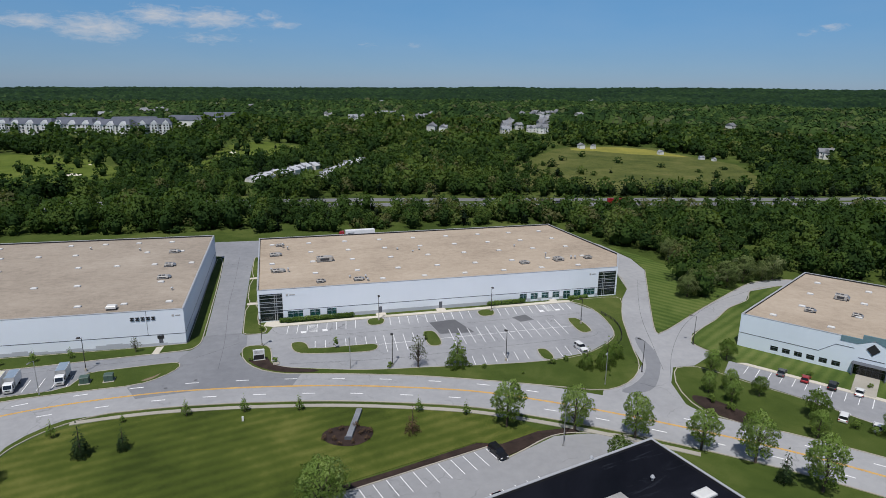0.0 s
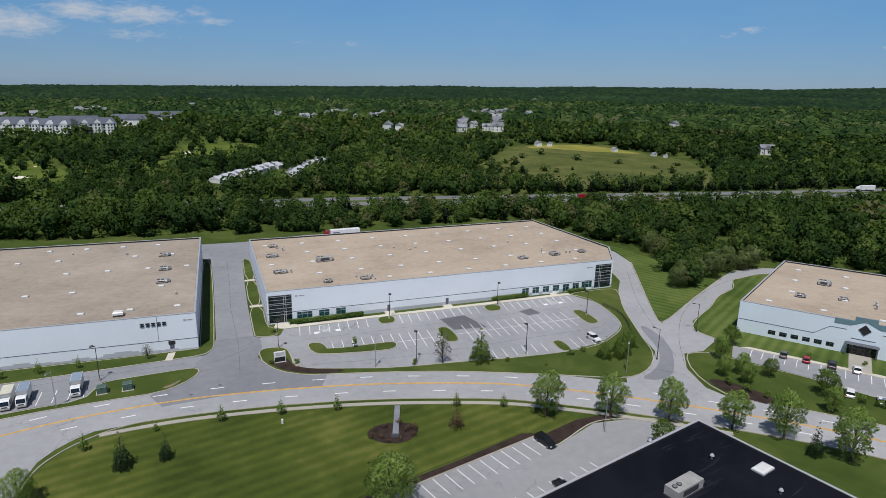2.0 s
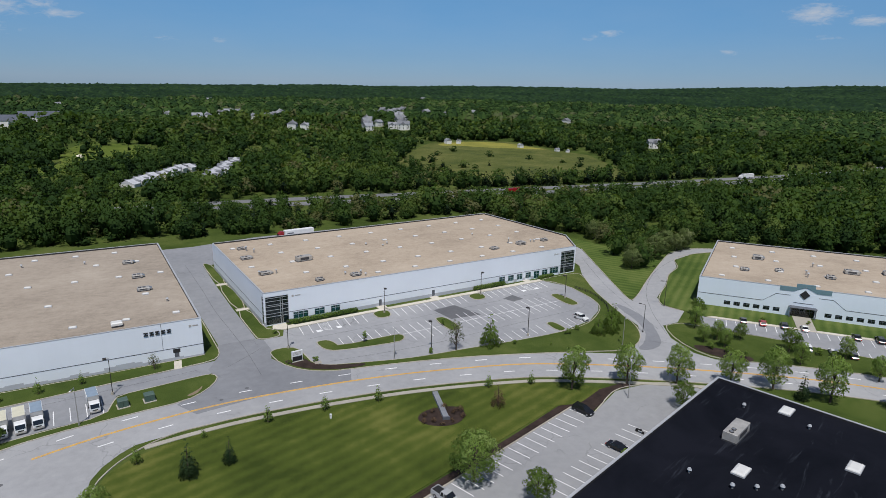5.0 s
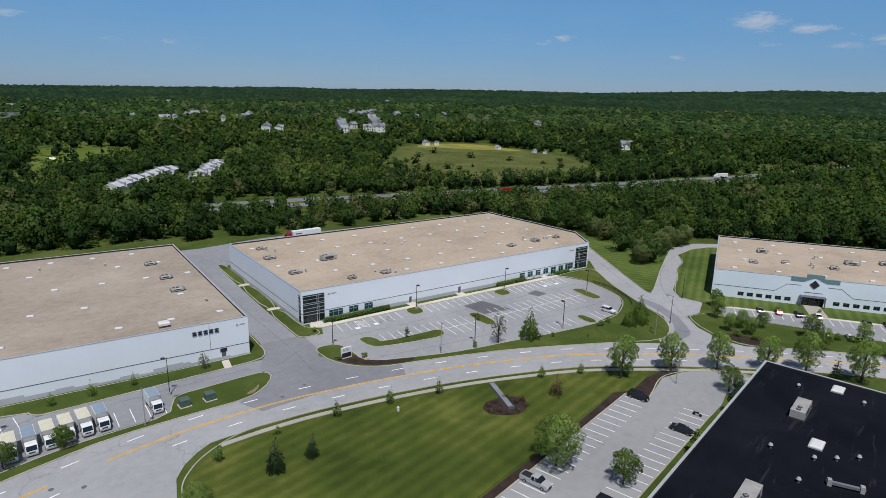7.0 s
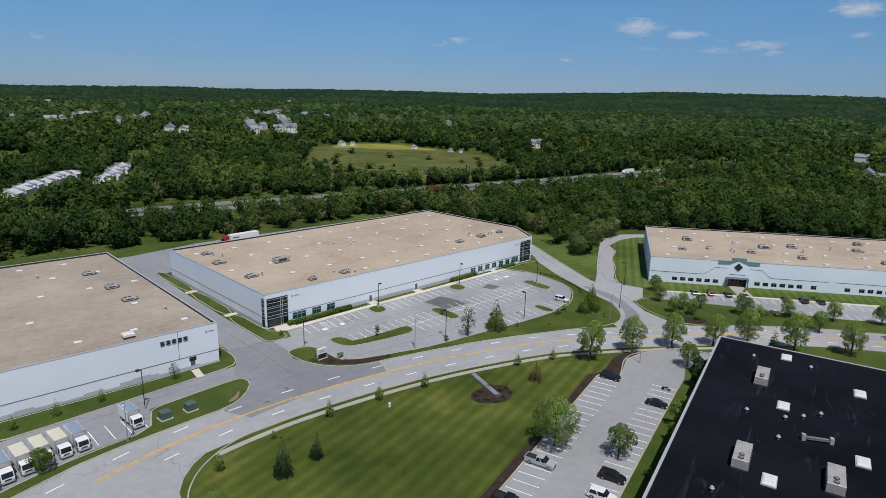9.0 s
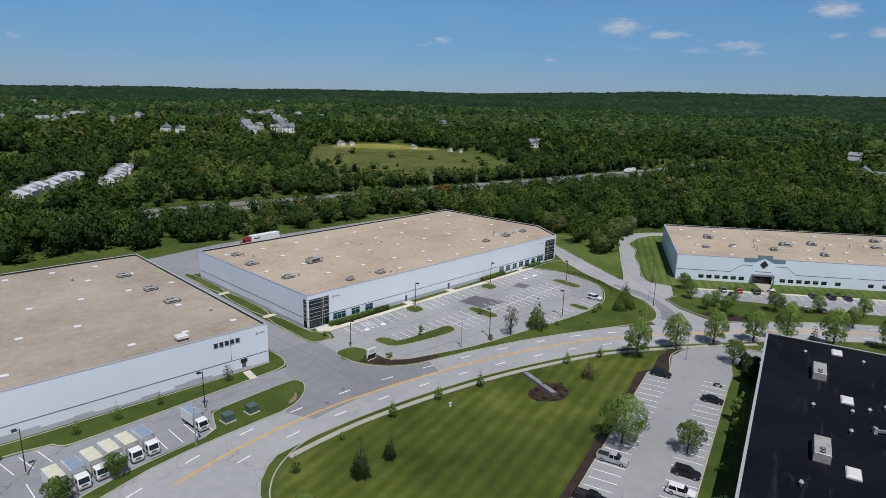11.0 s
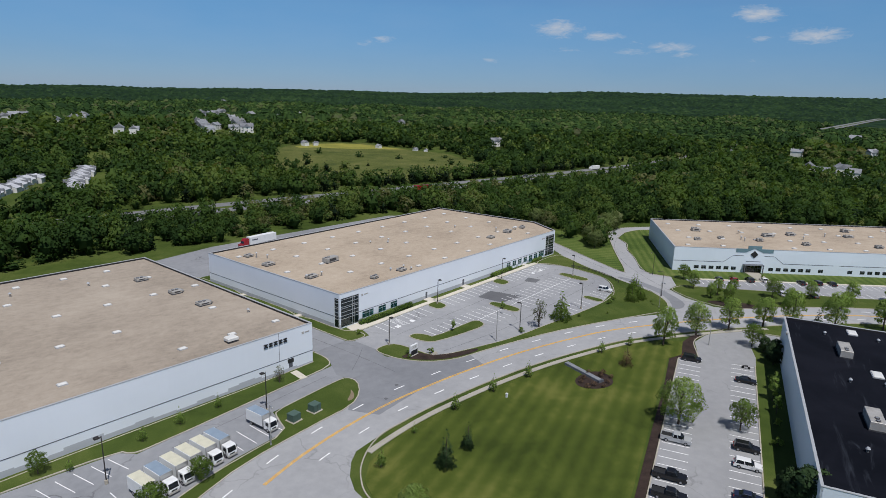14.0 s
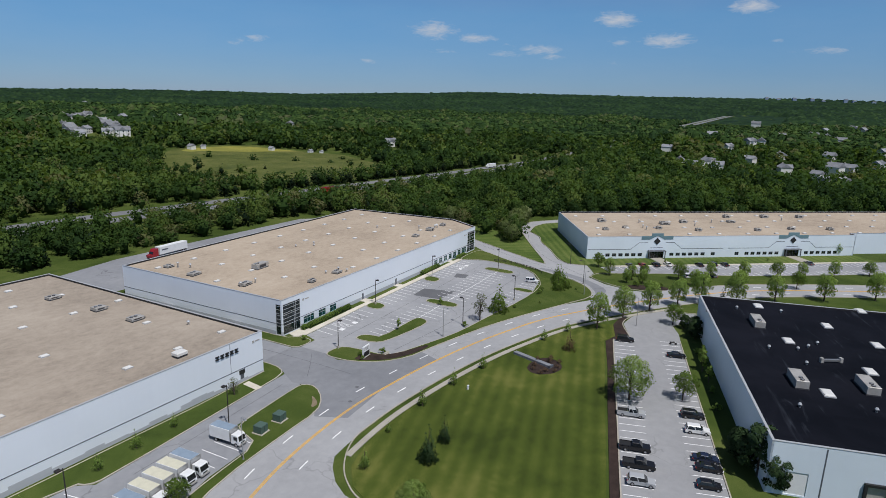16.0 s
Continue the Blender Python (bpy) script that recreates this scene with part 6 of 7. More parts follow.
        tagged(ob, label, "woods", kind="stuff")


def dome(x, y, cell, seed):
    """Height, from 0 to 1, of rounded crowns set on a jittered grid, and each crown's own number."""
    cx, cy = np.floor(x / cell), np.floor(y / cell)
    best, own = np.zeros(x.shape), np.full(x.shape, 0.3)
    for i in (-1, 0, 1):
        for j in (-1, 0, 1):
            a, b = cx + i, cy + j
            h1 = np.modf(np.abs(np.sin(a * 127.1 + b * 311.7 + seed) * 43758.5453))[0]
            h2 = np.modf(np.abs(np.sin(a * 269.5 + b * 183.3 + seed) * 24634.6345))[0]
            h3 = np.modf(np.abs(np.sin(a * 419.2 + b * 371.9 + seed) * 35412.1234))[0]
            d = np.hypot(x - (a + h1) * cell, y - (b + h2) * cell) / (cell * (0.55 + 0.35 * h3))
            tall = (0.55 + 0.45 * h3) * np.sqrt(np.clip(1 - d * d, 0, 1))
            own = np.where(tall > best, np.modf(h3 * 17.3 + h1)[0], own)
            best = np.maximum(best, tall)
    return best, own


FAR_FROM = 1640


def build_mid_canopy():
    """Single crowns from the end of the near woods to where they melt together."""
    rng = np.random.default_rng(15)
    u, v = np.meshgrid(np.linspace(0, 2 * math.pi, 7), np.array((0.0, 0.3, 0.55, 0.8)), indexing="ij")
    shapes = []
    for k in range(8):
        lump = rng.uniform(0.78, 1.22, u.shape)
        lump[-1], lump[:, 0] = lump[0], 1.0
        p = np.stack([0.5 * np.sin(v * math.pi) * lump * np.cos(u), 0.5 * np.sin(v * math.pi) * lump * np.sin(u), 0.5 + 0.5 * np.cos(v * math.pi) * lump], axis=-1)
        shapes.append(np.stack([p[:-1, :-1], p[1:, :-1], p[1:, 1:], p[:-1, 1:]], axis=2).reshape(-1, 4, 3))
    gx, gy = np.meshgrid(np.arange(-800, 1720, 12.5), np.arange(-560, 1560, 12.5))
    x, y = gx.ravel() + rng.uniform(-5.2, 5.2, gx.size), gy.ravel() + rng.uniform(-5.2, 5.2, gx.size)
    r = np.hypot(x - MIDDLE.x, y - MIDDLE.y)
    az = np.degrees(np.arctan2(x - MIDDLE.x, y - MIDDLE.y))
    ok = (r > 845) & (r < FAR_FROM + 30) & (az > -28) & (az < 106)
    x, y, r = x[ok], y[ok], r[ok]
    f = canopy_factor(x, y)
    gap, near = road_gap(x, y)
    f = np.where(near & (gap < 190) & (x > 1150), np.minimum(f, 0.25), f)
    ok = (f > 0.15) & (gap > np.where(x < 1190, 4, 17))
    x, y, f = x[ok], y[ok], f[ok]
    height = rng.uniform(8.0, 17.5, len(x)) * f * (0.92 + 0.3 * np.sin(x / 57) * np.cos(y / 43))
    wide = rng.uniform(10.5, 17.0, len(x))
    tone = tree_tone(x, y, rng.uniform(size=len(x)))
    base = land_height(x, y)
    spin = rng.uniform(0, 2 * math.pi, len(x))
    quads = np.asarray(shapes)[rng.integers(len(shapes), size=len(x))]
    quads = quads + rng.normal(scale=0.035, size=quads.shape)
    c, n = np.cos(spin)[:, None, None], np.sin(spin)[:, None, None]
    w, h = wide[:, None, None], height[:, None, None]
    px = (quads[..., 0] * c - quads[..., 1] * n) * w + x[:, None, None]
    py = (quads[..., 0] * n + quads[..., 1] * c) * w + y[:, None, None]
    pz = quads[..., 2] * h + base[:, None, None]
    all_quads = np.stack([px, py, pz], axis=-1).reshape(-1, 4, 3)
    count = quads.shape[1]
    hubs = np.repeat(np.stack([x, y, base + height * 0.35], axis=-1), count, axis=0)
    ob = new("mid_woods", quads_mesh("mid_woods", all_quads, M_WOODS_MID_DIMMED, hubs, np.repeat(tone, count)))
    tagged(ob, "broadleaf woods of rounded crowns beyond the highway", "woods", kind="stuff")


def build_far_canopy():
    """Woods from some way off to the horizon: a sheet of crowns that grows coarser with distance."""
    az = np.radians(np.arange(-30, 108, 0.17))
    r = FAR_FROM * 1.0052 ** np.arange(0, 340)
    r = r[r < 4930]
    rr, aa = np.meshgrid(r, az, indexing="ij")
    x, y = MIDDLE.x + rr * np.sin(aa), MIDDLE.y + rr * np.cos(aa)
    f = canopy_factor(x.ravel(), y.ravel()).reshape(x.shape)
    gap, near = road_gap(x.ravel(), y.ravel())
    gap, near = gap.reshape(x.shape), near.reshape(x.shape)
    f = np.where(gap < 17, 0, np.where(near & (gap < 190) & (x > 1150), np.minimum(f, 0.2), f))
    rng = np.random.default_rng(21)
    small, own = dome(x, y, 13.0, 1.0)
    h = small * 15.0 * (0.6 + 0.6 * dome(x, y, 60.0, 9.0)[0]) + 11.0 * dome(x, y, 420.0, 3.0)[0] * np.clip((rr - 2200) / 1200, 0, 1) + rng.normal(scale=1.0, size=x.shape) * np.clip(rr / 1200, 1.0, 2.2)
    h = h * np.clip((rr - FAR_FROM) / 40, 0, 1)
    z = land_height(x, y) + np.where(f > 0.12, h * f - 1.0, -3.0)
    # a little darker again, for the gap shade that the closed sheet lacks
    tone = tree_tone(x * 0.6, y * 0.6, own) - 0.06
    x = x + rng.normal(scale=0.5, size=x.shape)
    y = y + rng.normal(scale=0.8, size=x.shape)
    n, m = x.shape
    me = bpy.data.meshes.new("far_woods")
    me.vertices.add(n * m)
    me.vertices.foreach_set("co", np.stack([x, y, z], axis=-1).astype(np.float32).reshape(-1))
    k = (np.arange(n - 1)[:, None] * m + np.arange(m - 1)[None, :]).reshape(-1)
    quads = np.stack([k, k + 1, k + m + 1, k + m], axis=1).astype(np.int32)
    me.loops.add(4 * len(quads))
    me.loops.foreach_set("vertex_index", quads.reshape(-1))
    me.polygons.add(len(quads))
    me.polygons.foreach_set("loop_start", np.arange(0, 4 * len(quads), 4, dtype=np.int32))
    me.materials.append(M_CANOPY_DIMMED)
    me.polygons.foreach_set("use_smooth", np.ones(len(quads), dtype=bool))
    me.update(calc_edges=True)
    me.attributes.new("tone", "FLOAT", "POINT").data.foreach_set("value", tone.astype(np.float32).reshape(-1))
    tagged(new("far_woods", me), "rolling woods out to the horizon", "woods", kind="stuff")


build_woods()
build_mid_canopy()
build_far_canopy()


def gable(geo, w, d, z0, z1, over=0.4):
    """A gabled roof over w by d, the ridge along x."""
    a, b = w / 2 + over, d / 2 + over
    return geo.add([(-a, -b, z0), (a, -b, z0), (a, b, z0), (-a, b, z0), (-a, 0, z1), (a, 0, z1)], [(0, 1, 5, 4), (2, 3, 4, 5), (0, 4, 3), (1, 2, 5), (3, 2, 1, 0)])


def make_house(name, label, w, d, h, ridge, wing):
    root = thing(name, pose(0, 0, -500), label, "house")
    part("wall", Geo().box(-w / 2, -d / 2, -1, w / 2, d / 2, h).add([(-w / 2, -d / 2, h), (-w / 2, d / 2, h), (-w / 2, 0, ridge - 0.3), (w / 2, -d / 2, h), (w / 2, d / 2, h), (w / 2, 0, ridge - 0.3)], [(0, 2, 1), (3, 4, 5)]), M_SIDING, root)
    roof = part("roof", gable(Geo(), w, d, h, ridge), M_SHINGLE, root)
    part("chimney", Geo().box(w * 0.3, -0.5, ridge - 1.5, w * 0.3 + 0.9, 0.5, ridge + 0.9), M_KERB, roof)
    if wing:
        part("wing_wall", Geo().box(-w * 0.25, -d / 2 - 2.5, -1, w * 0.2, -d / 2, h * 0.95), M_SIDING, root)
        part("wing_roof", Geo().add([(-w * 0.25 - 0.4, -d / 2 - 3, h * 0.95), (w * 0.2 + 0.4, -d / 2 - 3, h * 0.95), (w * 0.2 + 0.4, 0, h * 0.95), (-w * 0.25 - 0.4, 0, h * 0.95), (-w * 0.025, -d / 2 - 3, ridge * 0.96), (-w * 0.025, 0, ridge * 0.96)],
                                    [(0, 4, 5, 3), (1, 2, 5, 4), (0, 1, 4), (3, 5, 2)]), M_SHINGLE, root)
    pane = mesh_of("window", Geo().box(-0.55, -0.06, 0, 0.55, 0.0, 1.5), M_GLASS)
    for k in range(3):
        for z in (1.0, 3.9):
            if z + 1.6 < h:
                o = new("window", pane)
                o.parent, o.location = root, (-w * 0.36 + k * w * 0.36, -d / 2 - (2.5 if wing and k == 1 else 0), z)
    return root


random.seed(3)
HOME = [make_house("house", "two-storey house with pale siding and grey shingle roof", 13, 9, 6, 9.4, True), make_house("house", "two-storey house with pale siding and grey gabled roof", 11, 10, 6.2, 9.8, False)]
for i, (x, y, s) in enumerate(HOUSES):
    z = float(land_height(x, y))
    turn = random.choice((-30, 0, 20, 60, 90))
    m = pose(x, y, z + 0.2, 0, 0, turn) @ Matrix.Diagonal((0.94 * s, 0.94 * s, 0.94 * s, 1))
    kind = HOME[i % 2]
    if kind.name not in used:
        used.add(kind.name)
        kind.matrix_basis = m
        kind["group"] = "houses among the trees"
    else:
        saved = kind.scale.copy()
        kind.scale = (1, 1, 1)
        copy_thing(kind, m)
        kind.scale = saved


def town_house():
    root = thing("town_house", pose(0, 0, -500), "narrow town house with pale roof in a terrace", "house", "terraced houses")
    part("wall", Geo().box(-3.4, -5.5, 0.5, 3.4, 5.5, 6.2), M_SIDING, root)
    part("roof", gable(Geo(), 6.4, 11, 6.2, 8.6, 0.25), mottled("pale_roof", (0.40, 0.41, 0.44), (0.56, 0.57, 0.60), 0.2, 1.5, 0.8), root)
    part("party_wall", Geo().box(3.3, -5.8, 5.8, 3.65, 5.8, 8.2), M_SHINGLE, root)
    return root


town = town_house()
for r, ((ax, ay), (bx, by), n) in enumerate(ROWS):
    turn = math.degrees(math.atan2(by - ay, bx - ax))
    for k in range(n):
        step = 1.6 * (k // 2 % 2)
        m = pose(ax + (bx - ax) * k / (n - 1) - step, ay + (by - ay) * k / (n - 1) + step * 0.7, -4.0 + 0.25 * k + 0.5 * (k % 2), 0, 0, turn)
        if r == 0 and k == 0:
            town.matrix_basis = m
        else:
            copy_thing(town, m)


def apartment(x, y, w, turn, rear):
    root = thing("apartment_block", pose(x, y, float(land_height(x, y)) - (4 if rear else 0), 0, 0, turn), "white four-storey apartment block with dark hipped roof", "apartment block", "apartment blocks")
    part("wall", Geo().box(-w / 2, -8, -3, w / 2, 12, 11.5), M_SIDING, root)
    part("roof", Geo().box(-w / 2 - 0.6, -8.6, 11.5, w / 2 + 0.6, 12.6, 17.5, 4, 8), M_SLATE, root, "dark slate-coloured roof")
    for k in range(0 if rear else 3):
        u = -w / 2 + w * (k + 0.5) / 3
        bay = part("bay", Geo().box(u - 3.4, -9.6, -3, u + 3.4, -8, 12.2).add([(u - 3.7, -9.9, 12.2), (u + 3.7, -9.9, 12.2), (u, -9.9, 16.0), (u - 3.7, -6, 12.2), (u + 3.7, -6, 12.2), (u, -3, 16.0)], [(0, 1, 2), (0, 2, 5, 3), (1, 4, 5, 2)]), M_BOXWHITE, root)
        for z in (0.4, 3.4, 6.4, 9.4):
            for v in (-1.6, 1.6):
                part("window", Geo().box(u + v - 0.8, -9.66, z, u + v + 0.8, -9.6, z + 1.7), M_GLASS, bay)
    for k in range(0 if rear else 4):
        u = -w / 2 + w * k / 3 + (2.2 if k == 0 else -2.2 if k == 3 else 0)
        for z in (0.4, 3.4, 6.4, 9.0):
            part("window", Geo().box(u - 1.1, -8.06, z, u + 1.1, -8.0, z + 1.8), M_GLASS, root)


for i, (x, y, w) in enumerate(APARTMENTS):
    apartment(x, y, w, (-9, -9, -10, -12, -16, 6, -8, 4, -10, 0)[i], i > 5)


# ---- vehicles ----
def paint_of(name, color):
    return plain(name, color, 0.22, 0.15, 0.6, 0.04)


PAINTS = {"black": paint_of("black_car_paint", (0.012, 0.012, 0.014)), "silver": paint_of("silver_car_paint", (0.42, 0.43, 0.44)), "white": paint_of("white_car_paint", (0.78, 0.78, 0.77)), "red": paint_of("red_car_paint", (0.30, 0.015, 0.02)),
          "navy": paint_of("navy_car_paint", (0.018, 0.026, 0.055)), "grey": paint_of("grey_car_paint", (0.10, 0.105, 0.11)), "bronze": paint_of("bronze_car_paint", (0.13, 0.10, 0.075))}


def wheel(parent, x, y, r, w=0.24):
    side = 1 if y > 0 else -1
    t = part("wheel", Geo().tube((x, y - w / 2, r), (x, y + w / 2, r), r, r, 14), M_TYRE, parent, "black tyre")
    part("rim", Geo().tube((x, y + side * w * 0.48, r), (x, y + side * w * 0.54, r), r * 0.62, r * 0.55, 10), M_RIM, t)


def tapered(geo, low, high, z0, z1, y0, y1):
    """A cabin: low and high are (x0, x1) at its foot and top, y0 and y1 the half widths."""
    return geo.hexa(((low[0], -y0, z0), (low[1], -y0, z0), (low[1], y0, z0), (low[0], y0, z0), (high[0], -y1, z1), (high[1], -y1, z1), (high[1], y1, z1), (high[0], y1, z1)))


def car(kind, color, x, y, heading, label, group=""):
    """A passenger car, its nose along x before it is turned."""
    long, wide, high = {"sedan": (4.75, 1.82, 1.45), "suv": (4.85, 1.95, 1.75), "pickup": (5.8, 2.02, 1.9), "hatch": (4.2, 1.78, 1.5)}[kind]
    root = thing({"pickup": "pickup_truck", "suv": "suv", "sedan": "sedan", "hatch": "hatchback"}[kind], pose(x, y, 0.03, 0, 0, heading), label, "pickup truck" if kind == "pickup" else "car", group)
    a, b, hw = -long / 2, long / 2, wide / 2
    belt = {"sedan": 0.92, "suv": 1.06, "pickup": 1.15, "hatch": 0.95}[kind]
    nose = belt - (0.16 if kind != "pickup" else 0.08)
    body = [(a + 0.05, 0.35), (b - 0.1, 0.35), (b, 0.5), (b - 0.02, nose - 0.18), (b - 0.18, nose), (b - long * 0.27, belt), (a + 0.18, belt), (a, belt - 0.2), (a, 0.5)]
    g = Geo().side(body, -hw, hw)
    g.v = [(px, py * (0.93 if abs(px) > long * 0.46 else 1.0) * (0.97 if pz > belt - 0.05 else 1.0), pz) for px, py, pz in g.v]
    part("body", g, PAINTS[color], root)
    c0, c1, r0, r1 = {"sedan": (a + 0.75, b - 1.25, a + 1.45, b - 2.05), "suv": (a + 0.12, b - 1.35, a + 0.4, b - 2.05), "pickup": (a + 2.15, b - 1.45, a + 2.35, b - 2.2), "hatch": (a + 0.12, b - 1.1, a + 0.6, b - 1.85)}[kind]
    part("cabin_glass", tapered(Geo(), (c0, c1), (r0 - 0.04, r1 + 0.04), belt - 0.02, high - 0.07, hw * 0.95, hw * 0.78), M_CARGLASS, root, "dark tinted windows")
    part("roof", tapered(Geo(), (r0 - 0.06, r1 + 0.06), (r0 + 0.05, r1 - 0.08), high - 0.08, high, hw * 0.79, hw * 0.7), PAINTS[color], root)
    for s in (-1, 1):
        for t in (0.03, 0.5):
            px0, px1 = c0 + (c1 - c0) * t, r0 + (r1 - r0) * t
            part("pillar", Geo().hexa(((px0, s * hw * 0.955 - 0.02, belt), (px0 + 0.14, s * hw * 0.955 - 0.02, belt), (px0 + 0.14, s * hw * 0.955 + 0.02, belt), (px0, s * hw * 0.955 + 0.02, belt),
                                       (px1, s * hw * 0.785 - 0.02, high - 0.06), (px1 + 0.12, s * hw * 0.785 - 0.02, high - 0.06), (px1 + 0.12, s * hw * 0.785 + 0.02, high - 0.06), (px1, s * hw * 0.785 + 0.02, high - 0.06))), PAINTS[color], root)
        part("headlight", Geo().box(b - 0.2, s * hw * 0.72 - 0.2, nose - 0.24, b - 0.005, s * hw * 0.72 + 0.2, nose - 0.08), M_LAMP_W, root)
        part("tail_light", Geo().box(a - 0.02, s * hw * 0.76 - 0.16, belt - 0.35, a + 0.1, s * hw * 0.76 + 0.16, belt - 0.12), M_LAMP_R, root)
        part("mirror", Geo().box(c1 - 0.3, s * hw * 1.0 - 0.02, belt, c1 - 0.12, s * (hw + 0.2), belt + 0.16) if s > 0 else Geo().box(c1 - 0.3, -(hw + 0.2), belt, c1 - 0.12, -hw + 0.02, belt + 0.16), PAINTS[color], root)
        r = 0.36 if kind in ("suv", "pickup") else 0.32
        for px in (a + long * 0.19, b - long * 0.18):
            wheel(root, px, s * (hw - 0.1), r)
    if kind == "pickup":
        part("load_bed", Geo().box(a + 0.1, -hw * 0.85, belt - 0.02, a + 2.05, hw * 0.85, belt + 0.012), M_BLACK, root, "dark open load bed")
        for s in (-1, 1):
            part("bed_rail", Geo().box(a + 0.05, s * hw * 0.9 - 0.06, belt - 0.05, a + 2.12, s * hw * 0.9 + 0.06, belt + 0.12), PAINTS[color], root)
        part("tailgate", Geo().box(a, -hw * 0.9, belt - 0.4, a + 0.1, hw * 0.9, belt + 0.12), PAINTS[color], root)
    part("windscreen_trim", Geo().box(b - 0.04, -hw * 0.5, 0.42, b + 0.02, hw * 0.5, nose - 0.26), M_BLACK, root)
    return root


NA = math.degrees(math.atan2(P1.y, P1.x))
GROUP = "cars beside the black-roofed building"
for s, q, kind, color, flip, label in ((-0.2, 3.2, "suv", "black", 0, "black SUV parked against the mulch strip"), (-43.3, 2.9, "pickup", "silver", 0, "silver crew-cab pickup parked in a stall"), (-57.0, 3.0, "pickup", "black", 0, "black pickup parked in a stall"), (-62.9, 3.4, "pickup", "black", 0, "black pickup parked in a stall"),
                                       (-68.2, 3.5, "suv", "silver", 0, "silver SUV parked in a stall"), (-7.6, 15.9, "sedan", "black", 0, "black sedan parked in a stall"), (-40.4, 15.6, "suv", "black", 0, "black SUV parked under a tree"), (-46.8, 15.7, "suv", "white", 0, "white SUV parked in a stall"), (-57.2, 15.7, "sedan", "navy", 0, "dark blue sedan parked in a stall"),
                                       (-60.4, 15.8, "sedan", "black", 0, "black sedan parked in a stall"), (-66.0, 15.0, "hatch", "black", 0, "black hatchback parked in a stall")):
    px, py = n_place(s, q)
    car(kind, color, px, py, NA + flip, label, GROUP)
bike = thing("motorcycle", pose(*n_place(1.2, 16.0), 0.03, 0, 0, NA), "small dark motorcycle parked in a stall", "motorcycle")
for x in (-0.7, 0.7):
    part("wheel", Geo().tube((x, -0.07, 0.32), (x, 0.07, 0.32), 0.32, 0.32, 12), M_TYRE, bike)
part("tank", Geo().bevel_box(-0.2, -0.16, 0.6, 0.4, 0.16, 0.95, 0.08), PAINTS["black"], bike)
part("seat", Geo().bevel_box(-0.85, -0.15, 0.62, -0.15, 0.15, 0.85, 0.05), M_BLACK, bike)
part("handlebar", Geo().tube((0.45, -0.4, 1.05), (0.45, 0.4, 1.05), 0.03, 0.03, 6), M_STEEL, bike)
car("suv", "white", 86.4, -40.4, -84, "white SUV parked at the end of the lot")
CA = math.degrees(math.atan2(-N.y, -N.x))
for (x, y), kind, color, label in (((129.5, -66.6), "sedan", "grey", "grey sedan parked before the offices"), ((132.6, -71.0), "hatch", "red", "red hatchback parked before the offices"), ((136.2, -75.6), "suv", "black", "black SUV parked before the offices"), ((139.8, -79.8), "sedan", "white", "white sedan parked before the offices"),
                                   ((146.6, -91.2), "sedan", "black", "black sedan parked before the offices"), ((150.2, -95.8), "suv", "black", "black SUV parked before the offices"), ((153.4, -100.2), "sedan", "black", "black sedan parked before the offices"), ((126.0, -88.2), "suv", "white", "white SUV parked on the verge side"),
                                   ((131.8, -97.4), "sedan", "grey", "dark grey sedan parked on the verge side"), ((129.4, -93.4), "sedan", "white", "white sedan parked on the verge side"), ((176.4, -131.4), "sedan", "grey", "grey sedan parked before the offices")):
    car(kind, color, x, y, CA, label, "cars before the offices")


def box_truck(x, y, heading, roof_mat, label):
    root = thing("box_truck", pose(x, y, 0.035, 0, 0, heading), label, "truck", "box trucks in a row")
    part("chassis", Geo().box(-3.4, -0.45, 0.5, 3.2, 0.45, 0.75), M_BLACK, root)
    box = part("cargo_box", Geo().bevel_box(-3.6, -1.12, 0.9, 1.3, 1.12, 3.2, 0.04), M_BOXWHITE, root, "white panelled cargo box")
    part("roof_panel", Geo().box(-3.52, -1.04, 3.2, 1.22, 1.04, 3.225), roof_mat, box)
    part("corner_trim", Geo().box(1.26, -1.15, 0.9, 1.36, 1.15, 3.22), M_STEEL, box)
    cab = part("cab", Geo().side([(1.5, 0.55), (3.35, 0.55), (3.4, 1.15), (3.05, 2.2), (2.85, 2.35), (1.5, 2.35)], -0.98, 0.98), M_BOXWHITE, root, "white forward cab")
    part("windscreen", Geo().hexa(((3.36, -0.86, 1.28), (3.40, -0.86, 1.28), (3.40, 0.86, 1.28), (3.36, 0.86, 1.28), (3.08, -0.82, 2.14), (3.12, -0.82, 2.14), (3.12, 0.82, 2.14), (3.08, 0.82, 2.14))), M_CARGLASS, cab)
    for s in (-1, 1):
        part("side_window", Geo().box(2.1, s * 0.99 - 0.01, 1.4, 2.95, s * 0.99 + 0.01, 2.1), M_CARGLASS, cab)
        part("headlight", Geo().box(3.36, s * 0.72 - 0.18, 0.75, 3.43, s * 0.72 + 0.18, 1.0), M_LAMP_W, cab)
        part("mirror", Geo().box(3.0, s * 1.2 - 0.06, 1.4, 3.1, s * 1.2 + 0.06, 1.95), M_BLACK, cab)
        wheel(root, 2.6, s * 0.88, 0.42)
        wheel(root, -2.2, s * 0.88, 0.42, 0.4)
    part("bumper", Geo().box(3.38, -0.98, 0.4, 3.5, 0.98, 0.7), M_UNIT, root)
    part("grille", Geo().box(3.39, -0.5, 0.78, 3.42, 0.5, 1.02), M_BLACK, cab)
    return root


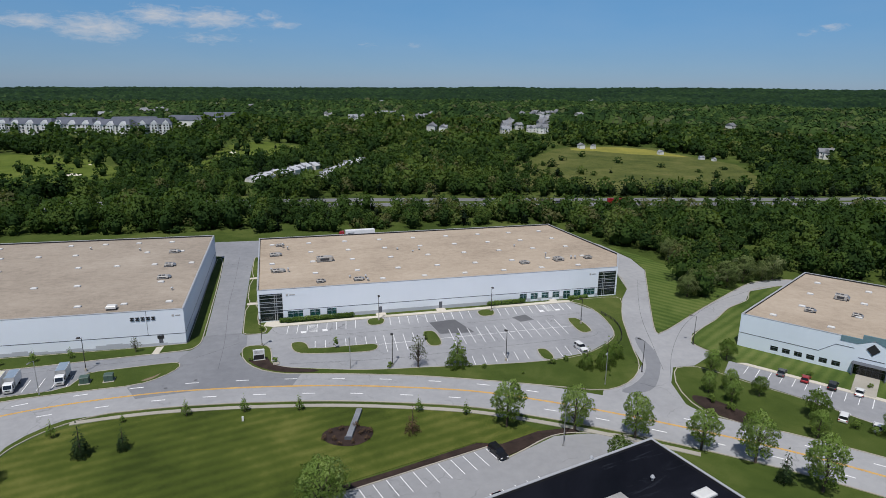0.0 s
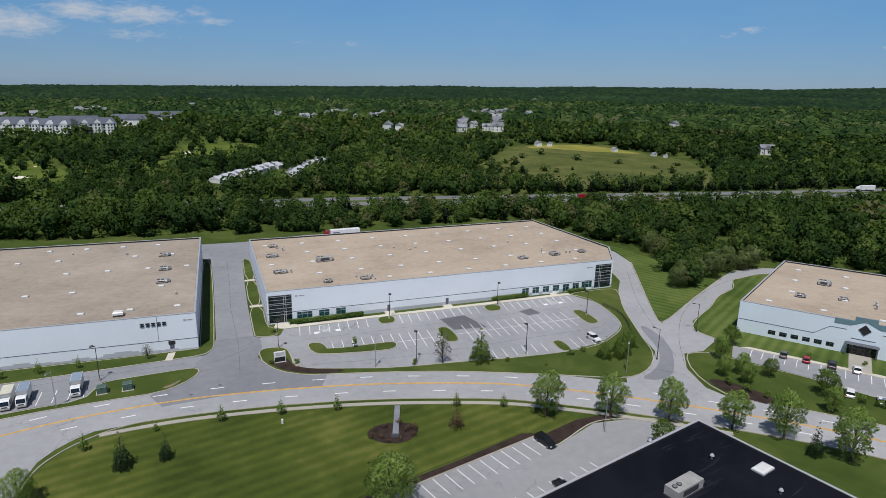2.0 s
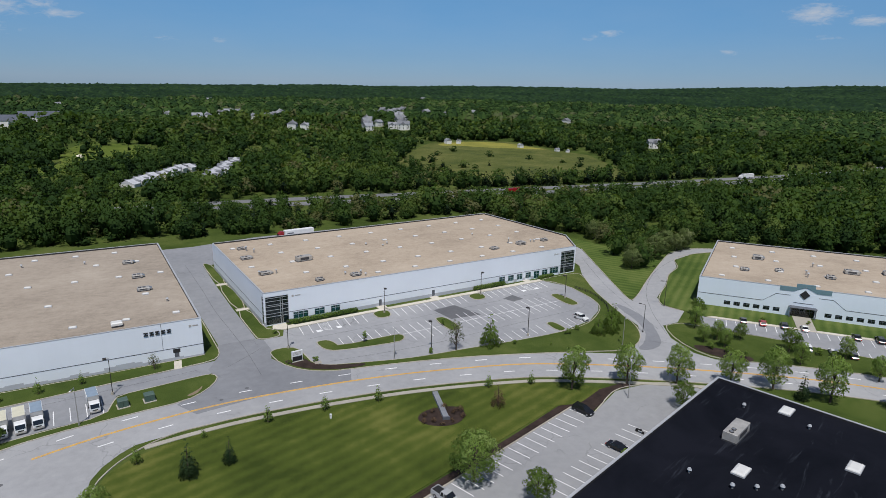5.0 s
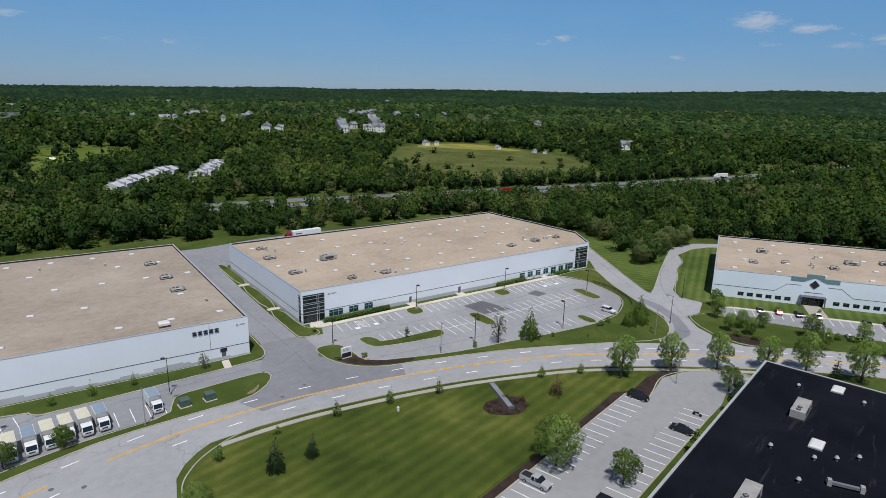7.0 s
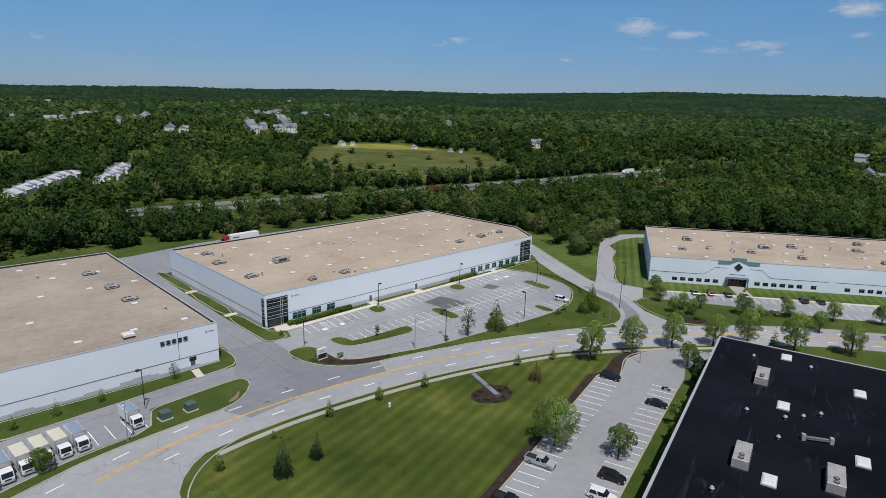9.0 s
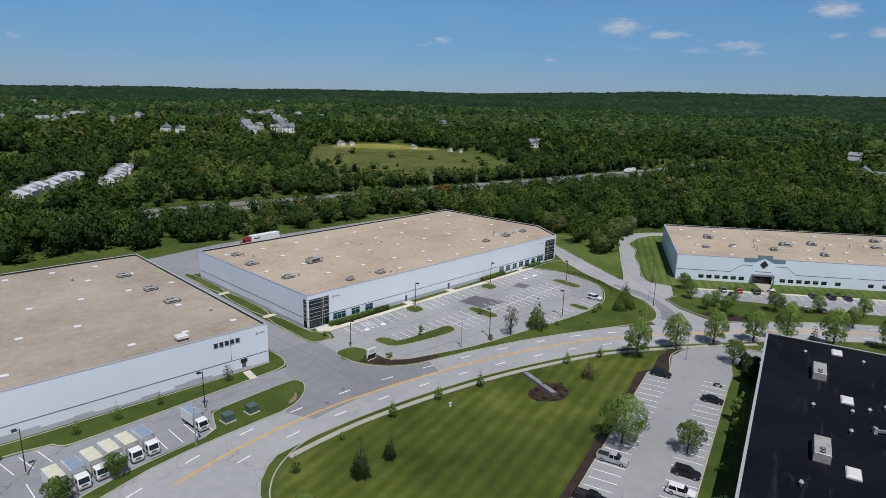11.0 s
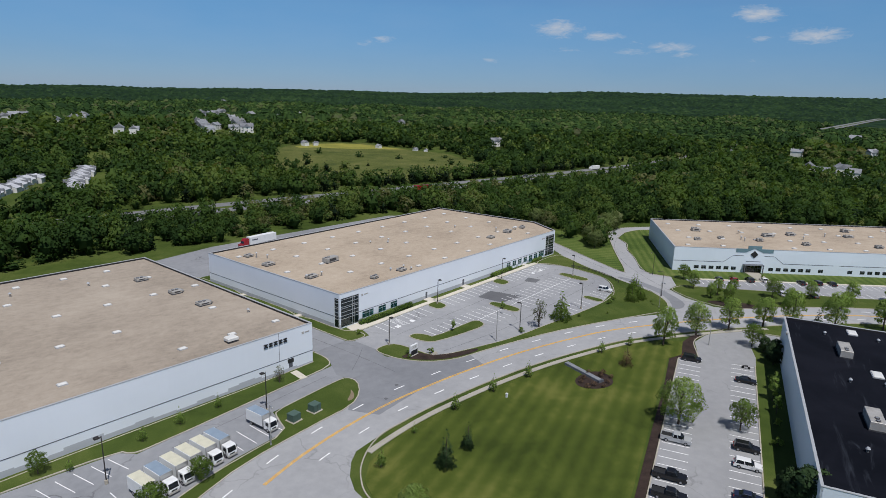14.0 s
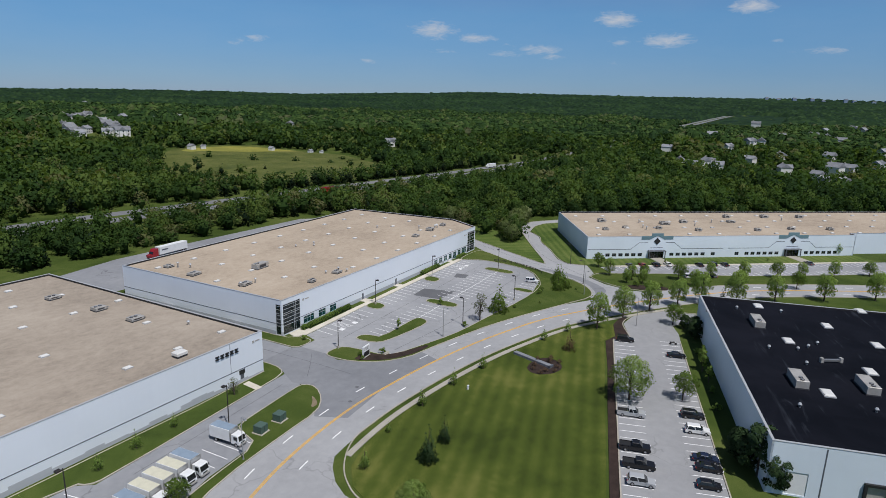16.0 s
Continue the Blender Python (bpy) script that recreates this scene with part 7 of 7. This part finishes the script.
for x, y, roof, label in ((-45.2, -27.6, M_BLUEGREY, "white box truck with blue-grey roof parked alone"), (-55.4, -29.2, M_BLUEGREY, "white box truck with blue-grey roof in the row"), (-58.4, -29.6, M_CREAM, "white box truck with cream roof in the row"), (-61.5, -30.1, M_CREAM, "white box truck with cream roof in the row"),
                          (-64.6, -30.8, M_CREAM, "white box truck with cream roof in the row"), (-67.7, -31.5, M_BLUEGREY, "white box truck with blue-grey roof in the row"), (-70.8, -32.2, M_CREAM, "white box truck with cream roof in the row")):
    box_truck(x, y, -86, roof, label)


def semi():
    root = thing("tractor_trailer", pose(42.0, 98.2, 0.03, 0, 0, 183), "red tractor with long white trailer behind the warehouse", "truck")
    part("trailer", Geo().bevel_box(-8.5, -1.3, 1.1, 5.2, 1.3, 4.1, 0.05), M_BOXWHITE, root, "white ribbed trailer")
    part("writing_bar", Geo().box(1.2, -1.33, 2.6, 4.2, -1.3, 3.1).box(1.2, 1.3, 2.6, 4.2, 1.33, 3.1), M_TRIM, root)
    part("cab", Geo().side([(5.8, 0.7), (9.6, 0.7), (9.7, 1.6), (8.4, 1.8), (8.0, 2.9), (7.2, 3.7), (5.8, 3.8)], -1.2, 1.2), PAINTS["red"], root, "red tractor cab")
    part("windscreen", Geo().hexa(((8.38, -1.0, 1.85), (8.44, -1.0, 1.85), (8.44, 1.0, 1.85), (8.38, 1.0, 1.85), (8.0, -0.95, 2.8), (8.06, -0.95, 2.8), (8.06, 0.95, 2.8), (8.0, 0.95, 2.8))), M_CARGLASS, root)
    for x in (-7.6, -6.4, 5.6, 6.6, 8.9):
        for s in (-1, 1):
            wheel(root, x, s * 1.05, 0.5, 0.45)


semi()

# traffic on the highway
for s, off, kind in ((250, -6, "car"), (640, -8, "lorry"), (760, 8, "car"), (860, 6, "lorry"), (905, -6, "car"), (1010, -7, "car"), (1040, 7, "car"), (600, -5, "car")):
    k = min(len(HW) - 1, int(s / 12))
    x, y, nx, ny, _ = HW[k]
    turn = math.degrees(math.atan2(-nx, ny)) + (0 if off < 0 else 180)
    if kind == "car":
        car("suv", "white" if s % 20 else "grey", x + nx * off, y + ny * off, turn, "pale car driving on the highway", "highway traffic")
    else:
        r = thing("lorry", pose(x + nx * off, y + ny * off, 0.1, 0, 0, turn), "lorry with %s box on the highway" % ("red" if s == 640 else "white"), "truck", "highway traffic")
        part("cargo_box", Geo().bevel_box(-7, -1.25, 0.9, 4.5, 1.25, 3.9, 0.05), PAINTS["red"] if s == 640 else M_BOXWHITE, r)
        part("cab", Geo().side([(4.9, 0.6), (7.4, 0.6), (7.4, 1.9), (6.8, 3.0), (4.9, 3.2)], -1.2, 1.2), PAINTS["red"] if s == 640 else M_BOXWHITE, r)
        for wx in (-6, -4.9, 5.2, 6.6):
            for sd in (-1, 1):
                wheel(r, wx, sd * 1.0, 0.5, 0.4)


# ---- lamps, sign, boxes ----
def lot_lamp(x, y, h=8.2, turn=0):
    root = thing("parking_lot_lamp", pose(x, y, 0.05, 0, 0, turn), "dark bronze parking lot lamp on square pole", "lamp", "lamps of the parking lot")
    part("footing", Geo().tube((0, 0, 0), (0, 0, 0.7), 0.3, 0.3, 12), M_KERB, root, "round concrete footing")
    part("pole", Geo().box(-0.08, -0.08, 0.7, 0.08, 0.08, h, 0.02, 0.02), M_BRONZE, root)
    part("arm", Geo().box(0.0, -0.05, h - 0.25, 0.7, 0.05, h - 0.13), M_BRONZE, root)
    head = part("lamp_head", Geo().bevel_box(0.35, -0.35, h - 0.2, 1.15, 0.35, h + 0.12, 0.08), M_BRONZE, root)
    part("lens", Geo().box(0.45, -0.25, h - 0.23, 1.05, 0.25, h - 0.2), M_LAMP_W, head)


for x, y, h, t in ((35.6, -6.4, 8.2, -90), (1.2, -18.0, 8.0, -90), (34.0, -38.2, 8.4, 90), (72.0, -6.8, 8.2, -90), (63.6, -42.6, 8.4, 90), (95.2, -23.4, 8.2, 180), (-41.2, -23.4, 9.0, 180), (-73.4, -23.6, 9.0, 180)):
    lot_lamp(x, y, h, t)


def street_lamp(x, y, turn, h=9.0, pale=False):
    mat = M_STEEL if pale else M_BRONZE
    root = thing("street_lamp", pose(x, y, 0.05, 0, 0, turn), "tall grey street lamp with short arm" if pale else "tall dark street lamp with short arm", "lamp", "lamps along the road")
    part("base", Geo().tube((0, 0, 0), (0, 0, 0.35), 0.22, 0.18, 10), mat, root)
    part("pole", Geo().tube((0, 0, 0.3), (0, 0, h), 0.11, 0.06, 8), mat, root)
    part("arm", Geo().tube((0, 0, h - 0.1), (1.4, 0, h + 0.1), 0.045, 0.04, 6), mat, root)
    head = part("lamp_head", Geo().bevel_box(1.2, -0.16, h, 2.0, 0.16, h + 0.2, 0.06), mat, root)
    part("lens", Geo().box(1.3, -0.12, h - 0.03, 1.9, 0.12, h), M_LAMP_W, head)


for x, y, t, pale in ((95.2, -57.0, 120, False), (23.2, -37.4, 250, True), (-48.2, -34.4, 250, True), (82.6, -60.8, 230, True), (61.0, -82.6, 45, True), (119.2, -45.0, 150, False), (163.4, -86.8, 215, True)):
    street_lamp(x, y, t, 8.6, pale)


def entrance_sign():
    root = thing("monument_sign", pose(0.6, -27.2, 0.15, 0, 0, 3), "white entrance sign with black lower panel on mulch", "sign")
    part("panel", Geo().bevel_box(-1.45, -0.22, 0.0, 1.45, 0.22, 3.0, 0.03), M_BOXWHITE, root)
    part("black_panel", Geo().box(-1.3, -0.25, 0.3, 1.3, 0.25, 1.55), M_BLACK, root)
    for z in (2.65, 2.35, 2.05):
        part("writing_bar", Geo().box(-1.1, -0.235, z - 0.07, 1.0, 0.235, z + 0.07), M_UNIT, root, "grey bar of unreadable writing")
    part("plinth", Geo().box(-1.6, -0.35, -0.1, 1.6, 0.35, 0.12), M_KERB, root)
    rocks = thing("landscape_stone", pose(4.9, -30.6, 0.15), "pale boulder lying in the mulch", "stone")
    part("stone", Geo().box(-0.9, -0.4, 0, 0.9, 0.4, 0.45, 0.25, 0.15), M_KERB, rocks)


entrance_sign()
for x, y in ((-39.7, -30.4), (-34.4, -30.4)):
    t = thing("transformer_box", pose(x, y, 0.15, 0, 0, 4), "green steel transformer box on concrete pad", "transformer", "transformer boxes")
    part("pad", Geo().box(-1.25, -1.25, 0, 1.25, 1.25, 0.12), M_KERB, t)
    part("cabinet", Geo().bevel_box(-1.0, -0.95, 0.12, 1.0, 0.95, 1.6, 0.06), M_GREENBOX, t)
    part("lid", Geo().box(-1.06, -1.0, 1.6, 1.06, 1.0, 1.72, 0.12, 0.12), M_GREENBOX, t)
    part("door_seam", Geo().box(-0.02, -0.97, 0.2, 0.02, -0.95, 1.5), M_BLACK, t)
post = thing("utility_post", pose(-2.2, -57.4, 0.1), "small white utility post on the lawn", "post")
part("shaft", Geo().bevel_box(-0.2, -0.18, 0, 0.2, 0.18, 0.9, 0.05), M_BOXWHITE, post)
part("cap", Geo().box(-0.24, -0.22, 0.9, 0.24, 0.22, 1.02, 0.06, 0.06), M_BOXWHITE, post)
# the long slab that runs from the sidewalk into the bed
slab = thing("stone_slab", pose(20.9, -64.4, 0.1, 0, 0, 71.5), "long low grey slab running into the mulch bed", "slab")
part("slab_top", Geo().bevel_box(-5.8, -0.62, 0.0, 5.6, 0.62, 0.65, 0.04), mottled("blue_grey_stone", (0.15, 0.16, 0.18), (0.23, 0.24, 0.26), 0.5, 5.0, 0.8), slab)
part("slab_end", Geo().box(-6.2, -0.8, 0.0, -5.8, 0.8, 0.7), M_TRIM, slab, "darker end block")


# rail along the lot's far edge
def rail():
    line = curve_through([(104.6, -17.5), (105.2, -24.5), (103.4, -31), (100.6, -36.5), (97.5, -40)], 2.4)
    root = thing("guard_fence", pose(0, 0, 0.12), "low dark guard rail beside the lot", "fence")
    for x, y, nx, ny, s in line:
        part("post", Geo().box(x + nx * 0.8 - 0.07, y + ny * 0.8 - 0.07, 0, x + nx * 0.8 + 0.07, y + ny * 0.8 + 0.07, 1.0), M_BRONZE, root)
    for z in (0.45, 0.85):
        part("rail", ribbon(Geo(), line, 0.76, 0.84, z, z + 0.14), M_BRONZE, root)


rail()

# far skyline; the haze is put into the towers' blue-grey colour
random.seed(12)
for k in range(9):
    a = radians(88.5 + 1.05 * k + random.uniform(-0.3, 0.3))
    x, y = MIDDLE.x + 4650 * math.sin(a), MIDDLE.y + 4650 * math.cos(a)
    z = float(land_height(x, y))
    t = thing("tower", pose(x, y, z + 10, 0, 0, 20), "far tower block with haze in its blue-grey colour", "tower block", "far skyline")
    w, h = random.uniform(10, 20), random.uniform(10, 26)
    part("shaft", Geo().box(-w / 2, -12, -12, w / 2, 12, h), plain("hazy_concrete", (0.20, 0.26, 0.36), 0.9), t)
    part("crown", Geo().box(-w / 3, -8, h, w / 3, 8, h + 4), M_UNIT, t)
